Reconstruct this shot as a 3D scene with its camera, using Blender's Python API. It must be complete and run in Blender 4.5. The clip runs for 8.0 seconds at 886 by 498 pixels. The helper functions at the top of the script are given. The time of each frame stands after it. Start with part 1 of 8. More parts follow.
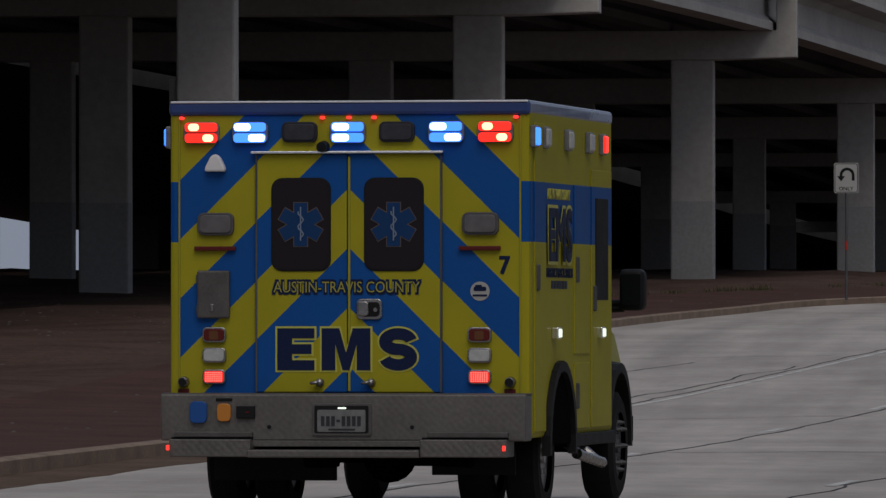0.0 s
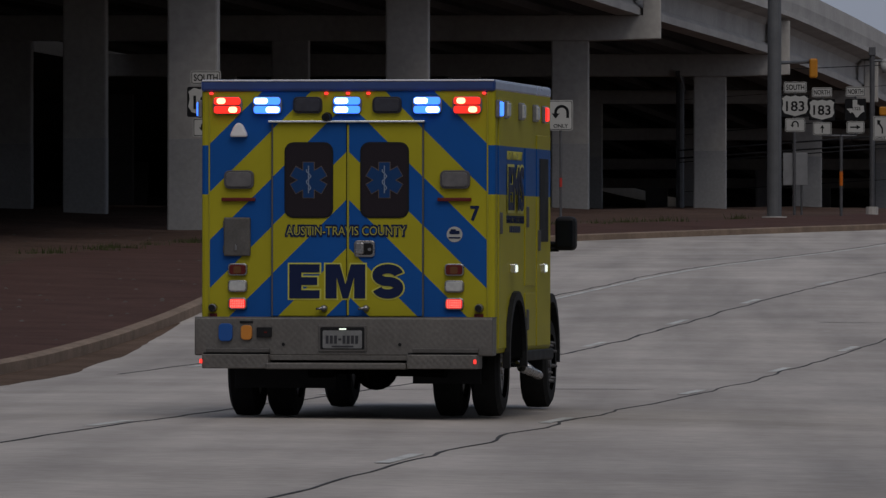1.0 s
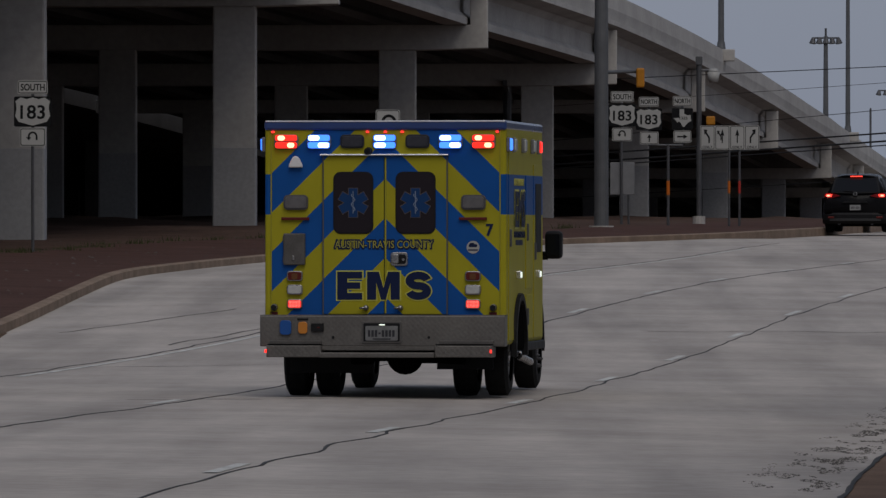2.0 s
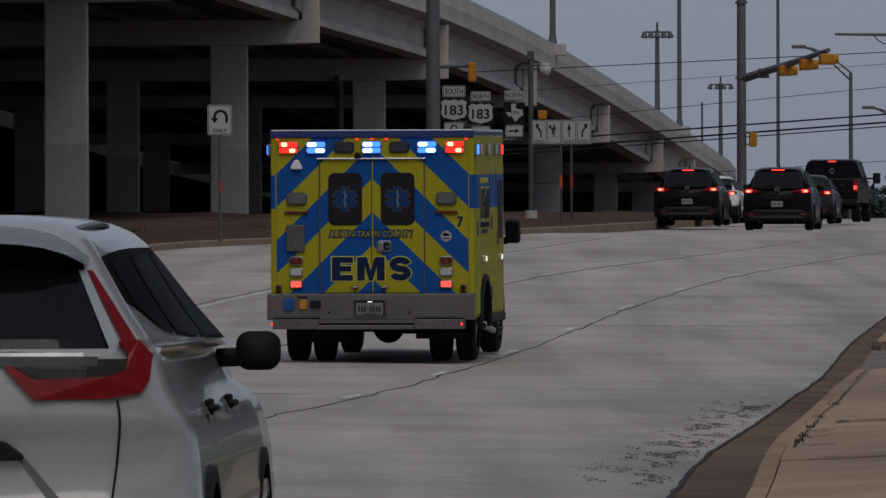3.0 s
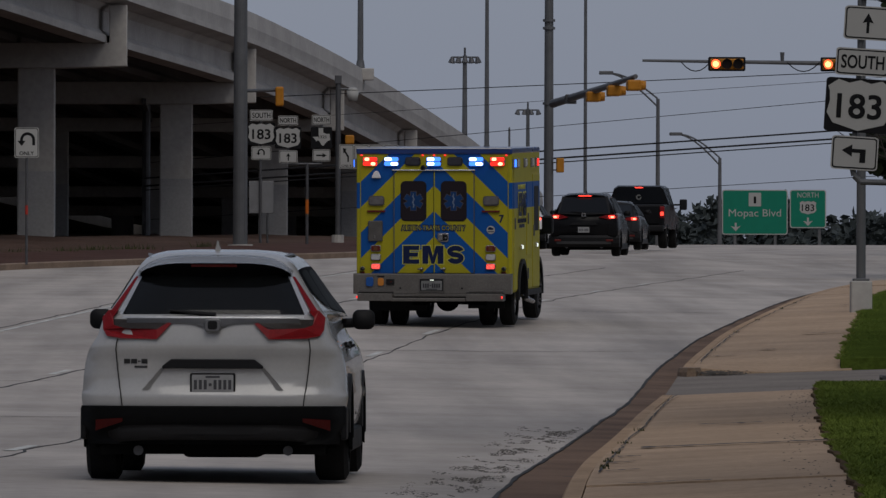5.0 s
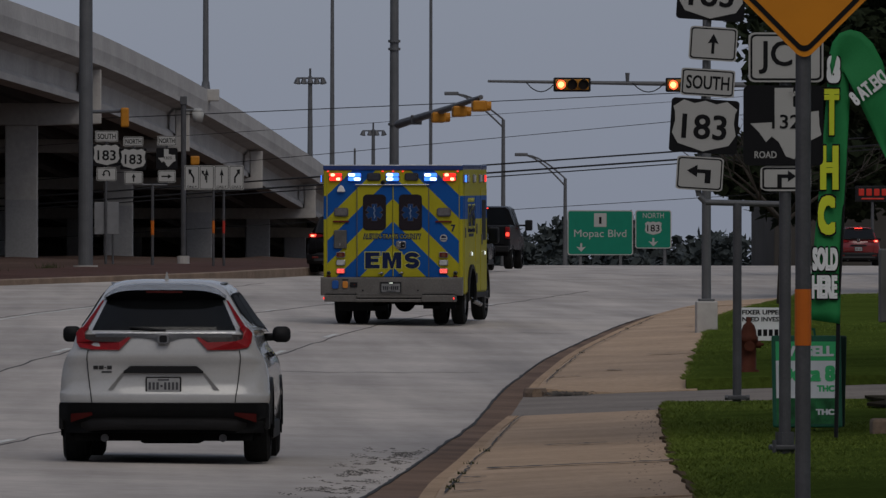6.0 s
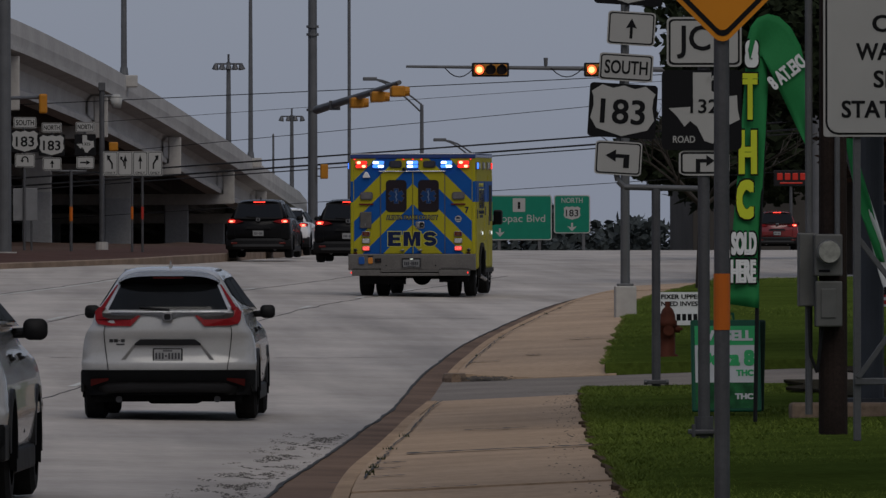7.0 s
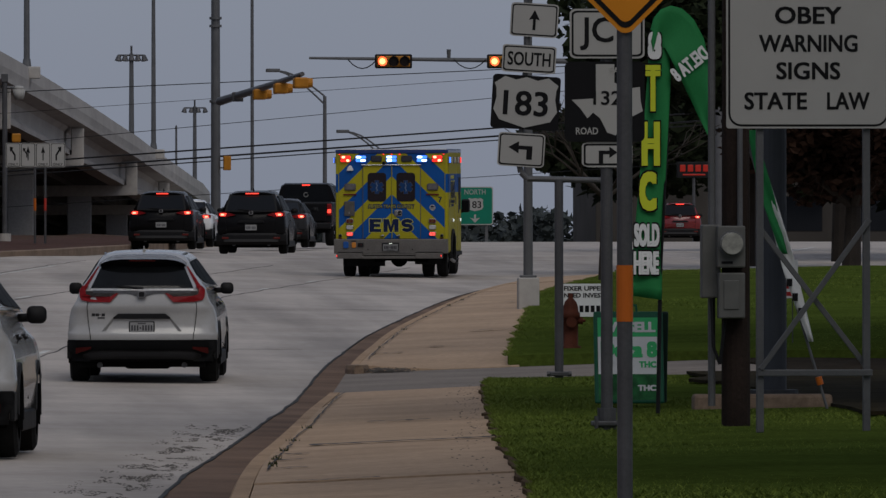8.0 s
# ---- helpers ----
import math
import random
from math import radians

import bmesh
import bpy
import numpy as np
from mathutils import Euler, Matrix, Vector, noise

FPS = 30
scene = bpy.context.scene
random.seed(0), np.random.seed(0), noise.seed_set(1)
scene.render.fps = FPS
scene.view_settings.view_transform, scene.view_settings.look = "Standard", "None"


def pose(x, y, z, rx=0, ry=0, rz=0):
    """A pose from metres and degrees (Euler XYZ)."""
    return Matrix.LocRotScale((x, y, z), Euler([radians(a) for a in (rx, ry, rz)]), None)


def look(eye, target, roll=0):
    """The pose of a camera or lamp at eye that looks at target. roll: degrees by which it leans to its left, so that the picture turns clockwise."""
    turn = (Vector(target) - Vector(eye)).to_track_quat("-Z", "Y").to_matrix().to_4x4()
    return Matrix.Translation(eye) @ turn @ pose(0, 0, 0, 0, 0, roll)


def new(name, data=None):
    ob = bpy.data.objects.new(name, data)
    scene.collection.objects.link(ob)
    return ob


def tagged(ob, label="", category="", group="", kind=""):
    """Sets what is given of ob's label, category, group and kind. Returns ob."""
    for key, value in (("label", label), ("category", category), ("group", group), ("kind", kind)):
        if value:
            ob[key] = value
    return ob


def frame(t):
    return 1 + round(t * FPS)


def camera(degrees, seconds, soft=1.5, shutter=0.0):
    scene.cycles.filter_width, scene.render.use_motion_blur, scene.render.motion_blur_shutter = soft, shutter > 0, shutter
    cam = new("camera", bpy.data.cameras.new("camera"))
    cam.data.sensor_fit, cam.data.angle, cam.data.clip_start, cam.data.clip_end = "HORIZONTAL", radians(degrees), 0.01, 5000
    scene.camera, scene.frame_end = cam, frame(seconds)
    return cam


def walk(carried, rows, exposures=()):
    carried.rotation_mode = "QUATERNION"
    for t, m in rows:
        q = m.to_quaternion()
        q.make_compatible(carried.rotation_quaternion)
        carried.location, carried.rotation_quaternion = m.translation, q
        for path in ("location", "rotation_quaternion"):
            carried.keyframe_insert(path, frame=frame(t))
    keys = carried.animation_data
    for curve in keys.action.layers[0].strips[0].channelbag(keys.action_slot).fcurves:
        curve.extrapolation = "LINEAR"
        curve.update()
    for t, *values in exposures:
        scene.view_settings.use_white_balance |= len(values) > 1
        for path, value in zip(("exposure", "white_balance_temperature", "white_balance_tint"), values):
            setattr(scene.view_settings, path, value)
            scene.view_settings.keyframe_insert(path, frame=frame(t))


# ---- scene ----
# camera on a tripod by the kerb: long lens, panning with the ambulance
EYE_Z = 1.4
cam = camera(5.984, 8.0, soft=1.4)
# seconds, pan to the right, tilt, roll in degrees
PAN = [
    (0.0, -3.9008, 0.3582, 0.031), (0.3, -3.1896, 0.2016, 0.0), (0.5, -2.6455, 0.1134, 0.0), (1.0, -1.9717, -0.0688, -0.05),
    (1.2, -1.7102, -0.0886, -0.03), (2.3, -0.4315, 0.0155, 0.035), (2.5, -0.1546, -0.0288, 0.097), (3.0, 0.3303, -0.0403, 0.149),
    (3.5, 0.6102, 0.0133, 0.063), (4.0, 0.6668, 0.0480, -0.069), (4.2, 0.7551, 0.0532, -0.081), (5.3, 1.9974, 0.1561, -0.125),
    (5.5, 2.2041, 0.1771, -0.076), (6.0, 2.6810, 0.2683, -0.079), (6.5, 2.9144, 0.2674, 0.0), (7.0, 3.2297, 0.1690, 0.079),
    (7.5, 3.6294, 0.1681, -0.011), (8.0, 3.8856, 0.1113, 0.065)]


def aim(pan, tilt, roll):
    p, e = radians(pan), radians(tilt)
    way = Vector((math.sin(p) * math.cos(e), math.cos(p) * math.cos(e), math.sin(e)))
    eye = Vector((0, 0, EYE_Z))
    return look(eye, eye + way * 100, -roll)


walk(cam, [(t, aim(p, e, r)) for t, p, e, r in PAN])

# overcast late-afternoon sky, wide soft sun
world = bpy.data.worlds.new("overcast")
scene.world = world
world.use_nodes = True
wn, wl = world.node_tree.nodes, world.node_tree.links
sky = wn.new("ShaderNodeTexSky")
sky.sky_type = "NISHITA"
sky.sun_disc = False
sky.sun_elevation, sky.sun_rotation = radians(50), radians(165)
sky.air_density, sky.dust_density = 1.0, 4.0
cloud = wn.new("ShaderNodeMix")
cloud.data_type = "RGBA"
cloud.inputs[0].default_value = 0.86
cloud.inputs[7].default_value = (1.52, 1.70, 2.16, 1)
wl.new(sky.outputs[0], cloud.inputs[6])
wl.new(cloud.outputs[2], wn["Background"].inputs[0])
wn["Background"].inputs[1].default_value = 0.15
sun_data = bpy.data.lights.new("sun", "SUN")
sun_data.energy, sun_data.angle, sun_data.color = 0.8, radians(40), (1.0, 0.96, 0.9)
sun = new("sun", sun_data)
SUN_EL, SUN_ROT = radians(50), radians(165)
sun.matrix_world = look(Vector((math.sin(SUN_ROT) * math.cos(SUN_EL), math.cos(SUN_ROT) * math.cos(SUN_EL), math.sin(SUN_EL))) * 200, (0, 0, 0))
scene.view_settings.exposure = 0.03


# ---- materials ----
def material(name, colour, rough=0.7, metal=0.0, vary=0.0, scale=4.0, fine=0.0, bump=0.0, bump_scale=30.0, second=None, coat=0.0, spec=0.2):
    """A painted or raw surface: colour varied at two scales, with fine relief."""
    m = bpy.data.materials.new(name)
    m.use_nodes = True
    n, l = m.node_tree.nodes, m.node_tree.links
    b = n["Principled BSDF"]
    b.inputs["Roughness"].default_value, b.inputs["Metallic"].default_value = rough, metal
    b.inputs["Coat Weight"].default_value, b.inputs["Specular IOR Level"].default_value = coat, spec
    b.inputs["Base Color"].default_value = (*colour, 1)
    co = n.new("ShaderNodeTexCoord").outputs["Object"]
    if vary or fine:
        big, small = n.new("ShaderNodeTexNoise"), n.new("ShaderNodeTexNoise")
        big.inputs["Scale"].default_value, big.inputs["Detail"].default_value = scale, 5
        small.inputs["Scale"].default_value, small.inputs["Detail"].default_value = scale * 17, 3
        l.new(co, big.inputs["Vector"]), l.new(co, small.inputs["Vector"])
        ramp = n.new("ShaderNodeMapRange")
        ramp.inputs["From Min"].default_value, ramp.inputs["From Max"].default_value = 0.3, 0.7
        l.new(big.outputs["Fac"], ramp.inputs["Value"])
        mix = n.new("ShaderNodeMix")
        mix.data_type = "RGBA"
        low = second if second else [c * (1 - vary) for c in colour]
        mix.inputs[6].default_value, mix.inputs[7].default_value = (*colour, 1), (*low, 1)
        l.new(ramp.outputs[0], mix.inputs[0])
        grain = n.new("ShaderNodeMapRange")
        grain.inputs["From Min"].default_value, grain.inputs["From Max"].default_value = 0.25, 0.75
        grain.inputs["To Min"].default_value, grain.inputs["To Max"].default_value = 1 - fine, 1 + fine
        l.new(small.outputs["Fac"], grain.inputs["Value"])
        mul = n.new("ShaderNodeVectorMath")
        mul.operation = "SCALE"
        l.new(mix.outputs[2], mul.inputs[0]), l.new(grain.outputs[0], mul.inputs["Scale"])
        l.new(mul.outputs[0], b.inputs["Base Color"])
        rr = n.new("ShaderNodeMapRange")
        rr.inputs["To Min"].default_value, rr.inputs["To Max"].default_value = max(0.03, rough - 0.08), min(1, rough + 0.08)
        l.new(big.outputs["Fac"], rr.inputs["Value"]), l.new(rr.outputs[0], b.inputs["Roughness"])
    if bump:
        bn, bp = n.new("ShaderNodeTexNoise"), n.new("ShaderNodeBump")
        bn.inputs["Scale"].default_value, bn.inputs["Detail"].default_value = bump_scale, 4
        bp.inputs["Strength"].default_value, bp.inputs["Distance"].default_value = bump, 0.02
        l.new(co, bn.inputs["Vector"]), l.new(bn.outputs["Fac"], bp.inputs["Height"]), l.new(bp.outputs[0], b.inputs["Normal"])
    return m


def glow(name, colour, strength, base=(0.3, 0.3, 0.3)):
    m = material(name, base, 0.25)
    b = m.node_tree.nodes["Principled BSDF"]
    b.inputs["Emission Color"].default_value, b.inputs["Emission Strength"].default_value = (*colour, 1), strength
    return m


def road_material():
    m = material("worn_concrete_road", (0.435, 0.386, 0.342), 0.7, spec=0.2, vary=0.24, scale=0.35, fine=0.12, bump=0.25, bump_scale=14)
    n, l = m.node_tree.nodes, m.node_tree.links
    b = n["Principled BSDF"]
    old = b.inputs["Base Color"].links[0].from_socket
    co = n.new("ShaderNodeTexCoord").outputs["Object"]
    mp = n.new("ShaderNodeMapping")
    mp.inputs["Rotation"].default_value = (0, 0, radians(6))
    mp.inputs["Scale"].default_value = (0.9, 0.05, 1)
    l.new(co, mp.inputs["Vector"])
    tr = n.new("ShaderNodeTexNoise")
    tr.inputs["Scale"].default_value, tr.inputs["Detail"].default_value = 1.0, 6
    l.new(mp.outputs[0], tr.inputs["Vector"])
    rp = n.new("ShaderNodeMapRange")
    rp.inputs["From Min"].default_value, rp.inputs["From Max"].default_value = 0.38, 0.7
    rp.inputs["To Min"].default_value, rp.inputs["To Max"].default_value = 1.08, 0.72
    l.new(tr.outputs["Fac"], rp.inputs["Value"])
    mu = n.new("ShaderNodeVectorMath")
    mu.operation = "SCALE"
    l.new(old, mu.inputs[0]), l.new(rp.outputs[0], mu.inputs["Scale"]), l.new(mu.outputs[0], b.inputs["Base Color"])
    return m


def livery_material():
    """Yellow van paint with blue chevrons on the back and a blue belt along the sides."""
    m = material("yellow_blue_livery", (0.5, 0.5, 0.05), 0.5, spec=0.16)
    n, l = m.node_tree.nodes, m.node_tree.links
    b = n["Principled BSDF"]
    co = n.new("ShaderNodeTexCoord").outputs["Object"]
    s = n.new("ShaderNodeSeparateXYZ")
    l.new(co, s.inputs[0])

    def math_node(op, a, c=None):
        k = n.new("ShaderNodeMath")
        k.operation = op
        for i, v in enumerate((a, c)):
            if v is None:
                continue
            if isinstance(v, (int, float)):
                k.inputs[i].default_value = v
            else:
                l.new(v, k.inputs[i])
        return k.outputs[0]
    ax = math_node("ABSOLUTE", s.outputs[0])
    up = math_node("DIVIDE", math_node("SUBTRACT", s.outputs[2], 0.038), 0.982)
    v = math_node("ADD", up, ax)
    band = math_node("LESS_THAN", math_node("FLOORED_MODULO", math_node("SUBTRACT", v, 2.195), 0.805), 0.404)
    inside = math_node("MULTIPLY", math_node("LESS_THAN", ax, 1.155), math_node("LESS_THAN", s.outputs[1], 0.42))
    belt = math_node("MULTIPLY", math_node("GREATER_THAN", up, 1.83), math_node("LESS_THAN", up, 2.24))
    outside = math_node("MULTIPLY", math_node("SUBTRACT", 1.0, inside), belt)
    f = math_node("ADD", math_node("MULTIPLY", band, inside), outside)
    mix = n.new("ShaderNodeMix")
    mix.data_type = "RGBA"
    mix.inputs[6].default_value, mix.inputs[7].default_value = (0.31, 0.275, 0.012, 1), (0.003, 0.064, 0.255, 1)
    l.new(f, mix.inputs[0])
    dn = n.new("ShaderNodeTexNoise")
    dn.inputs["Scale"].default_value, dn.inputs["Detail"].default_value = 3.0, 6
    l.new(co, dn.inputs["Vector"])
    dr = n.new("ShaderNodeMapRange")
    dr.inputs["To Min"].default_value, dr.inputs["To Max"].default_value = 0.85, 1.1
    l.new(dn.outputs["Fac"], dr.inputs["Value"])
    mu = n.new("ShaderNodeVectorMath")
    mu.operation = "SCALE"
    l.new(mix.outputs[2], mu.inputs[0]), l.new(dr.outputs[0], mu.inputs["Scale"]), l.new(mu.outputs[0], b.inputs["Base Color"])
    return m


def diamond_plate():
    m = material("diamond_plate", (0.138, 0.128, 0.118), 0.45, metal=0.35, vary=0.3, scale=2, fine=0.15)
    n, l = m.node_tree.nodes, m.node_tree.links
    co = n.new("ShaderNodeTexCoord").outputs["Object"]
    mp = n.new("ShaderNodeMapping")
    mp.inputs["Rotation"].default_value = (0, radians(45), 0)
    l.new(co, mp.inputs["Vector"])
    ch = n.new("ShaderNodeTexVoronoi")
    ch.inputs["Scale"].default_value, ch.inputs["Randomness"].default_value = 26, 0.1
    l.new(mp.outputs[0], ch.inputs["Vector"])
    bp = n.new("ShaderNodeBump")
    bp.inputs["Strength"].default_value, bp.inputs["Distance"].default_value, bp.invert = 0.4, 0.008, True
    l.new(ch.outputs["Distance"], bp.inputs["Height"]), l.new(bp.outputs[0], n["Principled BSDF"].inputs["Normal"])
    return m


ROAD = road_material()
DIRT = material("reddish_dirt_verge", (0.092, 0.058, 0.044), 0.95, spec=0.05, vary=0.35, scale=0.5, fine=0.3, bump=0.6, bump_scale=12)
PAVER = material("red_brown_paving", (0.080, 0.040, 0.030), 0.9, spec=0.1, vary=0.3, scale=0.8, fine=0.25, bump=0.4, bump_scale=20)
KERB = material("weathered_kerb", (0.25, 0.18, 0.13), 0.85, spec=0.15, vary=0.35, scale=1.3, fine=0.2, bump=0.4, bump_scale=25)
WALKWAY = material("tan_concrete_walk", (0.43, 0.305, 0.205), 0.85, spec=0.1, vary=0.25, scale=0.7, fine=0.18, bump=0.3, bump_scale=30)
WALK_KERB = material("tan_walk_kerb", (0.40, 0.275, 0.175), 0.85, spec=0.1, vary=0.3, scale=0.9, fine=0.2, bump=0.3, bump_scale=30)
GUTTER = material("dirty_gutter", (0.185, 0.122, 0.088), 0.9, spec=0.1, vary=0.45, scale=0.5, fine=0.12, bump=0.4)
WASH = material("washed_red_dirt", (0.135, 0.092, 0.068), 0.95, spec=0.02, vary=0.4, scale=0.6, fine=0.25, bump=0.3)
TAR = material("tar_seam", (0.035, 0.033, 0.03), 0.7, vary=0.3, scale=3, fine=0.2)
LINE = material("worn_lane_paint", (0.64, 0.63, 0.59), 0.7, vary=0.45, scale=2.0, fine=0.2)
APRON = material("grey_driveway_concrete", (0.22, 0.19, 0.165), 0.85, spec=0.1, vary=0.25, scale=0.8, fine=0.15, bump=0.3)
GRASS_BED = material("lawn_soil", (0.064, 0.092, 0.017), 0.95, spec=0.0, vary=0.35, scale=0.7, fine=0.3, bump=0.5)
GRASS = material("lawn_blades", (0.135, 0.180, 0.030), 0.85, spec=0.1, vary=0.4, scale=0.5, fine=0.3)
FIELD = material("far_ground", (0.10, 0.095, 0.06), 0.95, vary=0.4, scale=0.05, fine=0.2)
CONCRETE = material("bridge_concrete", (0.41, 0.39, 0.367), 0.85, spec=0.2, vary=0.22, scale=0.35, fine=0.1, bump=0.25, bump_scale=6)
CONCRETE_GREY = material("grey_band_concrete", (0.31, 0.305, 0.305), 0.8, vary=0.15, scale=0.6, fine=0.1)
# darker copy of the bridge concrete: shade under the decks put into the colour
SHADED_SOFFIT = material("shaded_bridge_underside", (0.10, 0.093, 0.090), 0.9, vary=0.3, scale=0.3, fine=0.1)
STEEL = material("galvanised_steel", (0.115, 0.117, 0.122), 0.55, metal=0.3, vary=0.2, scale=2.5, fine=0.08)
DARK_STEEL = material("dark_weathered_steel", (0.10, 0.10, 0.105), 0.55, metal=0.5, vary=0.3, scale=3, fine=0.1)
LIVERY = livery_material()
NAVY = material("navy_roof_paint", (0.02, 0.045, 0.16), 0.3, coat=0.5, vary=0.2, scale=3)
YELLOW = material("yellow_cab_paint", (0.29, 0.265, 0.02), 0.4, coat=0.1, vary=0.1, scale=3)
PLATE = diamond_plate()
CHROME = material("chrome", (0.85, 0.85, 0.86), 0.25, metal=1.0)
RUBBER = material("tyre_rubber", (0.014, 0.014, 0.014), 0.9, spec=0.15, vary=0.3, scale=8, fine=0.2)
BLACK = material("black_plastic", (0.008, 0.008, 0.009), 0.6, spec=0.18, vary=0.2, scale=6)
UNDER = material("dark_underbody", (0.006, 0.006, 0.006), 0.95, spec=0.0)
GLASS = material("dark_tinted_glass", (0.006, 0.007, 0.009), 0.08, spec=0.18)
SIDE_GLASS = material("smoked_side_glass", (0.006, 0.007, 0.008), 0.3, spec=0.015)
BRIGHT = material("satin_bright_trim", (0.72, 0.72, 0.73), 0.3, metal=0.5)
DULL = material("dull_chrome_trim", (0.16, 0.16, 0.165), 0.35, metal=0.6)
RIM = material("wheel_metal", (0.35, 0.35, 0.36), 0.35, metal=0.8)
WHITE = material("white_sign_sheeting", (0.33, 0.325, 0.31), 0.5, vary=0.06, scale=3)
INK = material("black_sign_ink", (0.008, 0.008, 0.009), 0.6, spec=0.1)
# brown litter colour, darkened further to carry the shade of the trees
SHADED_LITTER = material("brown_shaded_litter", (0.034, 0.028, 0.016), 0.95, spec=0.02, vary=0.5, scale=1.2, fine=0.4, bump=0.8, bump_scale=14)
MULCH = material("dark_leaf_mulch", (0.032, 0.025, 0.017), 0.95, spec=0.02, vary=0.4, scale=2.0, fine=0.4, bump=0.8, bump_scale=14)


# ---- building helpers ----
def link(name, bm, mat, parent=None, smooth=False):
    me = bpy.data.meshes.new(name)
    bm.normal_update()
    bm.to_mesh(me)
    bm.free()
    for k in (mat if isinstance(mat, (list, tuple)) else [mat]):
        me.materials.append(k)
    if smooth:
        for p in me.polygons:
            p.use_smooth = True
    ob = new(name, me)
    ob.parent = parent
    return ob


def part(name, bm, mat, parent, label="", smooth=False):
    ob = link(name, bm, mat, parent, smooth)
    return tagged(ob, label) if label else ob


def empty(name, label, category, m=None, group="", kind=""):
    ob = new(name)
    ob.empty_display_size = 0.2
    if m is not None:
        ob.matrix_basis = m
    return tagged(ob, label, category, group, kind)


def box(x0, x1, y0, y1, z0, z1, bevel=0.0, bm=None, seg=2):
    """A box between two corners, with rounded edges."""
    own = bmesh.new()
    bmesh.ops.create_cube(own, size=1, matrix=Matrix.Translation(((x0 + x1) / 2, (y0 + y1) / 2, (z0 + z1) / 2)) @ Matrix.Diagonal((abs(x1 - x0), abs(y1 - y0), abs(z1 - z0), 1)))
    if bevel:
        bmesh.ops.bevel(own, geom=own.edges[:], offset=bevel, segments=seg, affect="EDGES", profile=0.5)
    return merge(bm, own)


def merge(bm, own):
    if bm is None:
        return own
    me = bpy.data.meshes.new("scratch")
    own.to_mesh(me)
    own.free()
    bm.from_mesh(me)
    bpy.data.meshes.remove(me)
    return bm


def tube(a, b, r0, r1=None, n=12, bm=None, caps=True):
    """A round bar from a to b, tapering from r0 to r1."""
    a, b = Vector(a), Vector(b)
    r1 = r0 if r1 is None else r1
    own = bmesh.new()
    d = b - a
    m = Matrix.Translation((a + b) / 2) @ d.to_track_quat("Z", "Y").to_matrix().to_4x4()
    bmesh.ops.create_cone(own, cap_ends=caps, segments=n, radius1=r0, radius2=r1, depth=d.length, matrix=m)
    return merge(bm, own)


def poly(points, depth, axis=(0, 1, 0), bm=None, bevel=0.0):
    """A flat outline given thickness along an axis."""
    own = bmesh.new()
    f = own.faces.new([own.verts.new(p) for p in points])
    got = bmesh.ops.extrude_face_region(own, geom=[f])
    bmesh.ops.translate(own, verts=[v for v in got["geom"] if isinstance(v, bmesh.types.BMVert)], vec=Vector(axis) * depth)
    bmesh.ops.recalc_face_normals(own, faces=own.faces[:])
    if bevel:
        bmesh.ops.bevel(own, geom=own.edges[:], offset=bevel, segments=2, affect="EDGES", profile=0.5)
    return merge(bm, own)


def loft(rings, closed=True, bm=None, caps=True):
    """Skin over rings of equal length."""
    own = bmesh.new()
    vs = [[own.verts.new(p) for p in r] for r in rings]
    k = len(rings[0])
    for a, b in zip(vs, vs[1:]):
        for i in range(k if closed else k - 1):
            own.faces.new((a[i], a[(i + 1) % k], b[(i + 1) % k], b[i]))
    if caps and closed:
        own.faces.new(vs[0]), own.faces.new(list(reversed(vs[-1])))
    bmesh.ops.recalc_face_normals(own, faces=own.faces[:])
    return merge(bm, own)


def rounded(w, h, r, n=5):
    """Outline of a rounded rectangle about the origin, as (u, v)."""
    out = []
    for cx, cy, a0 in ((w / 2 - r, h / 2 - r, 0), (-w / 2 + r, h / 2 - r, 90), (-w / 2 + r, -h / 2 + r, 180), (w / 2 - r, -h / 2 + r, 270)):
        for i in range(n):
            a = radians(a0 + 90 * i / (n - 1))
            out.append((cx + r * math.cos(a), cy + r * math.sin(a)))
    return out


def panel(x, z, w, h, r, y, depth, bm=None, bevel=0.0):
    """A rounded plate facing the rear (-y): its face at y - depth, its back at y."""
    return poly([(x + u, y, z + v) for u, v in rounded(w, h, r)], -depth, bm=bm, bevel=bevel)


def words(name, text, size, mat, parent, m, bold=0.0, span=None, align="CENTER"):
    """Lettering in the built-in font, upright and facing -y; bold thickens the strokes, span fits it to a width and height."""
    cu = bpy.data.curves.new(name, "FONT")
    cu.body, cu.size, cu.align_x, cu.align_y, cu.extrude = text, size, align, "CENTER", 0.001
    cu.resolution_u = 3
    tmp = bpy.data.objects.new("scratch", cu)
    me = bpy.data.meshes.new_from_object(tmp)
    bpy.data.objects.remove(tmp), bpy.data.curves.remove(cu)
    bm = bmesh.new()
    shifts = [(0, 0)] if not bold else [(a * bold, b * bold * 0.7) for a in (-1, -0.33, 0.33, 1) for b in (-1, 1)]
    for i, (a, b) in enumerate(shifts):
        me.transform(Matrix.Translation((a, b, i * 0.0003)))
        bm.from_mesh(me)
        me.transform(Matrix.Translation((-a, -b, -i * 0.0003)))
    bpy.data.meshes.remove(me)
    if span:
        xs, ys = [v.co.x for v in bm.verts], [v.co.y for v in bm.verts]
        cx, cy = (min(xs) + max(xs)) / 2, (min(ys) + max(ys)) / 2
        fit = Matrix.Diagonal((span[0] / (max(xs) - min(xs)), span[1] / (max(ys) - min(ys)), 1, 1)) @ Matrix.Translation((-cx, -cy, 0))
        bm.transform(fit)
    bm.transform(m @ pose(0, 0, 0, 90))
    return link(name, bm, mat, parent)


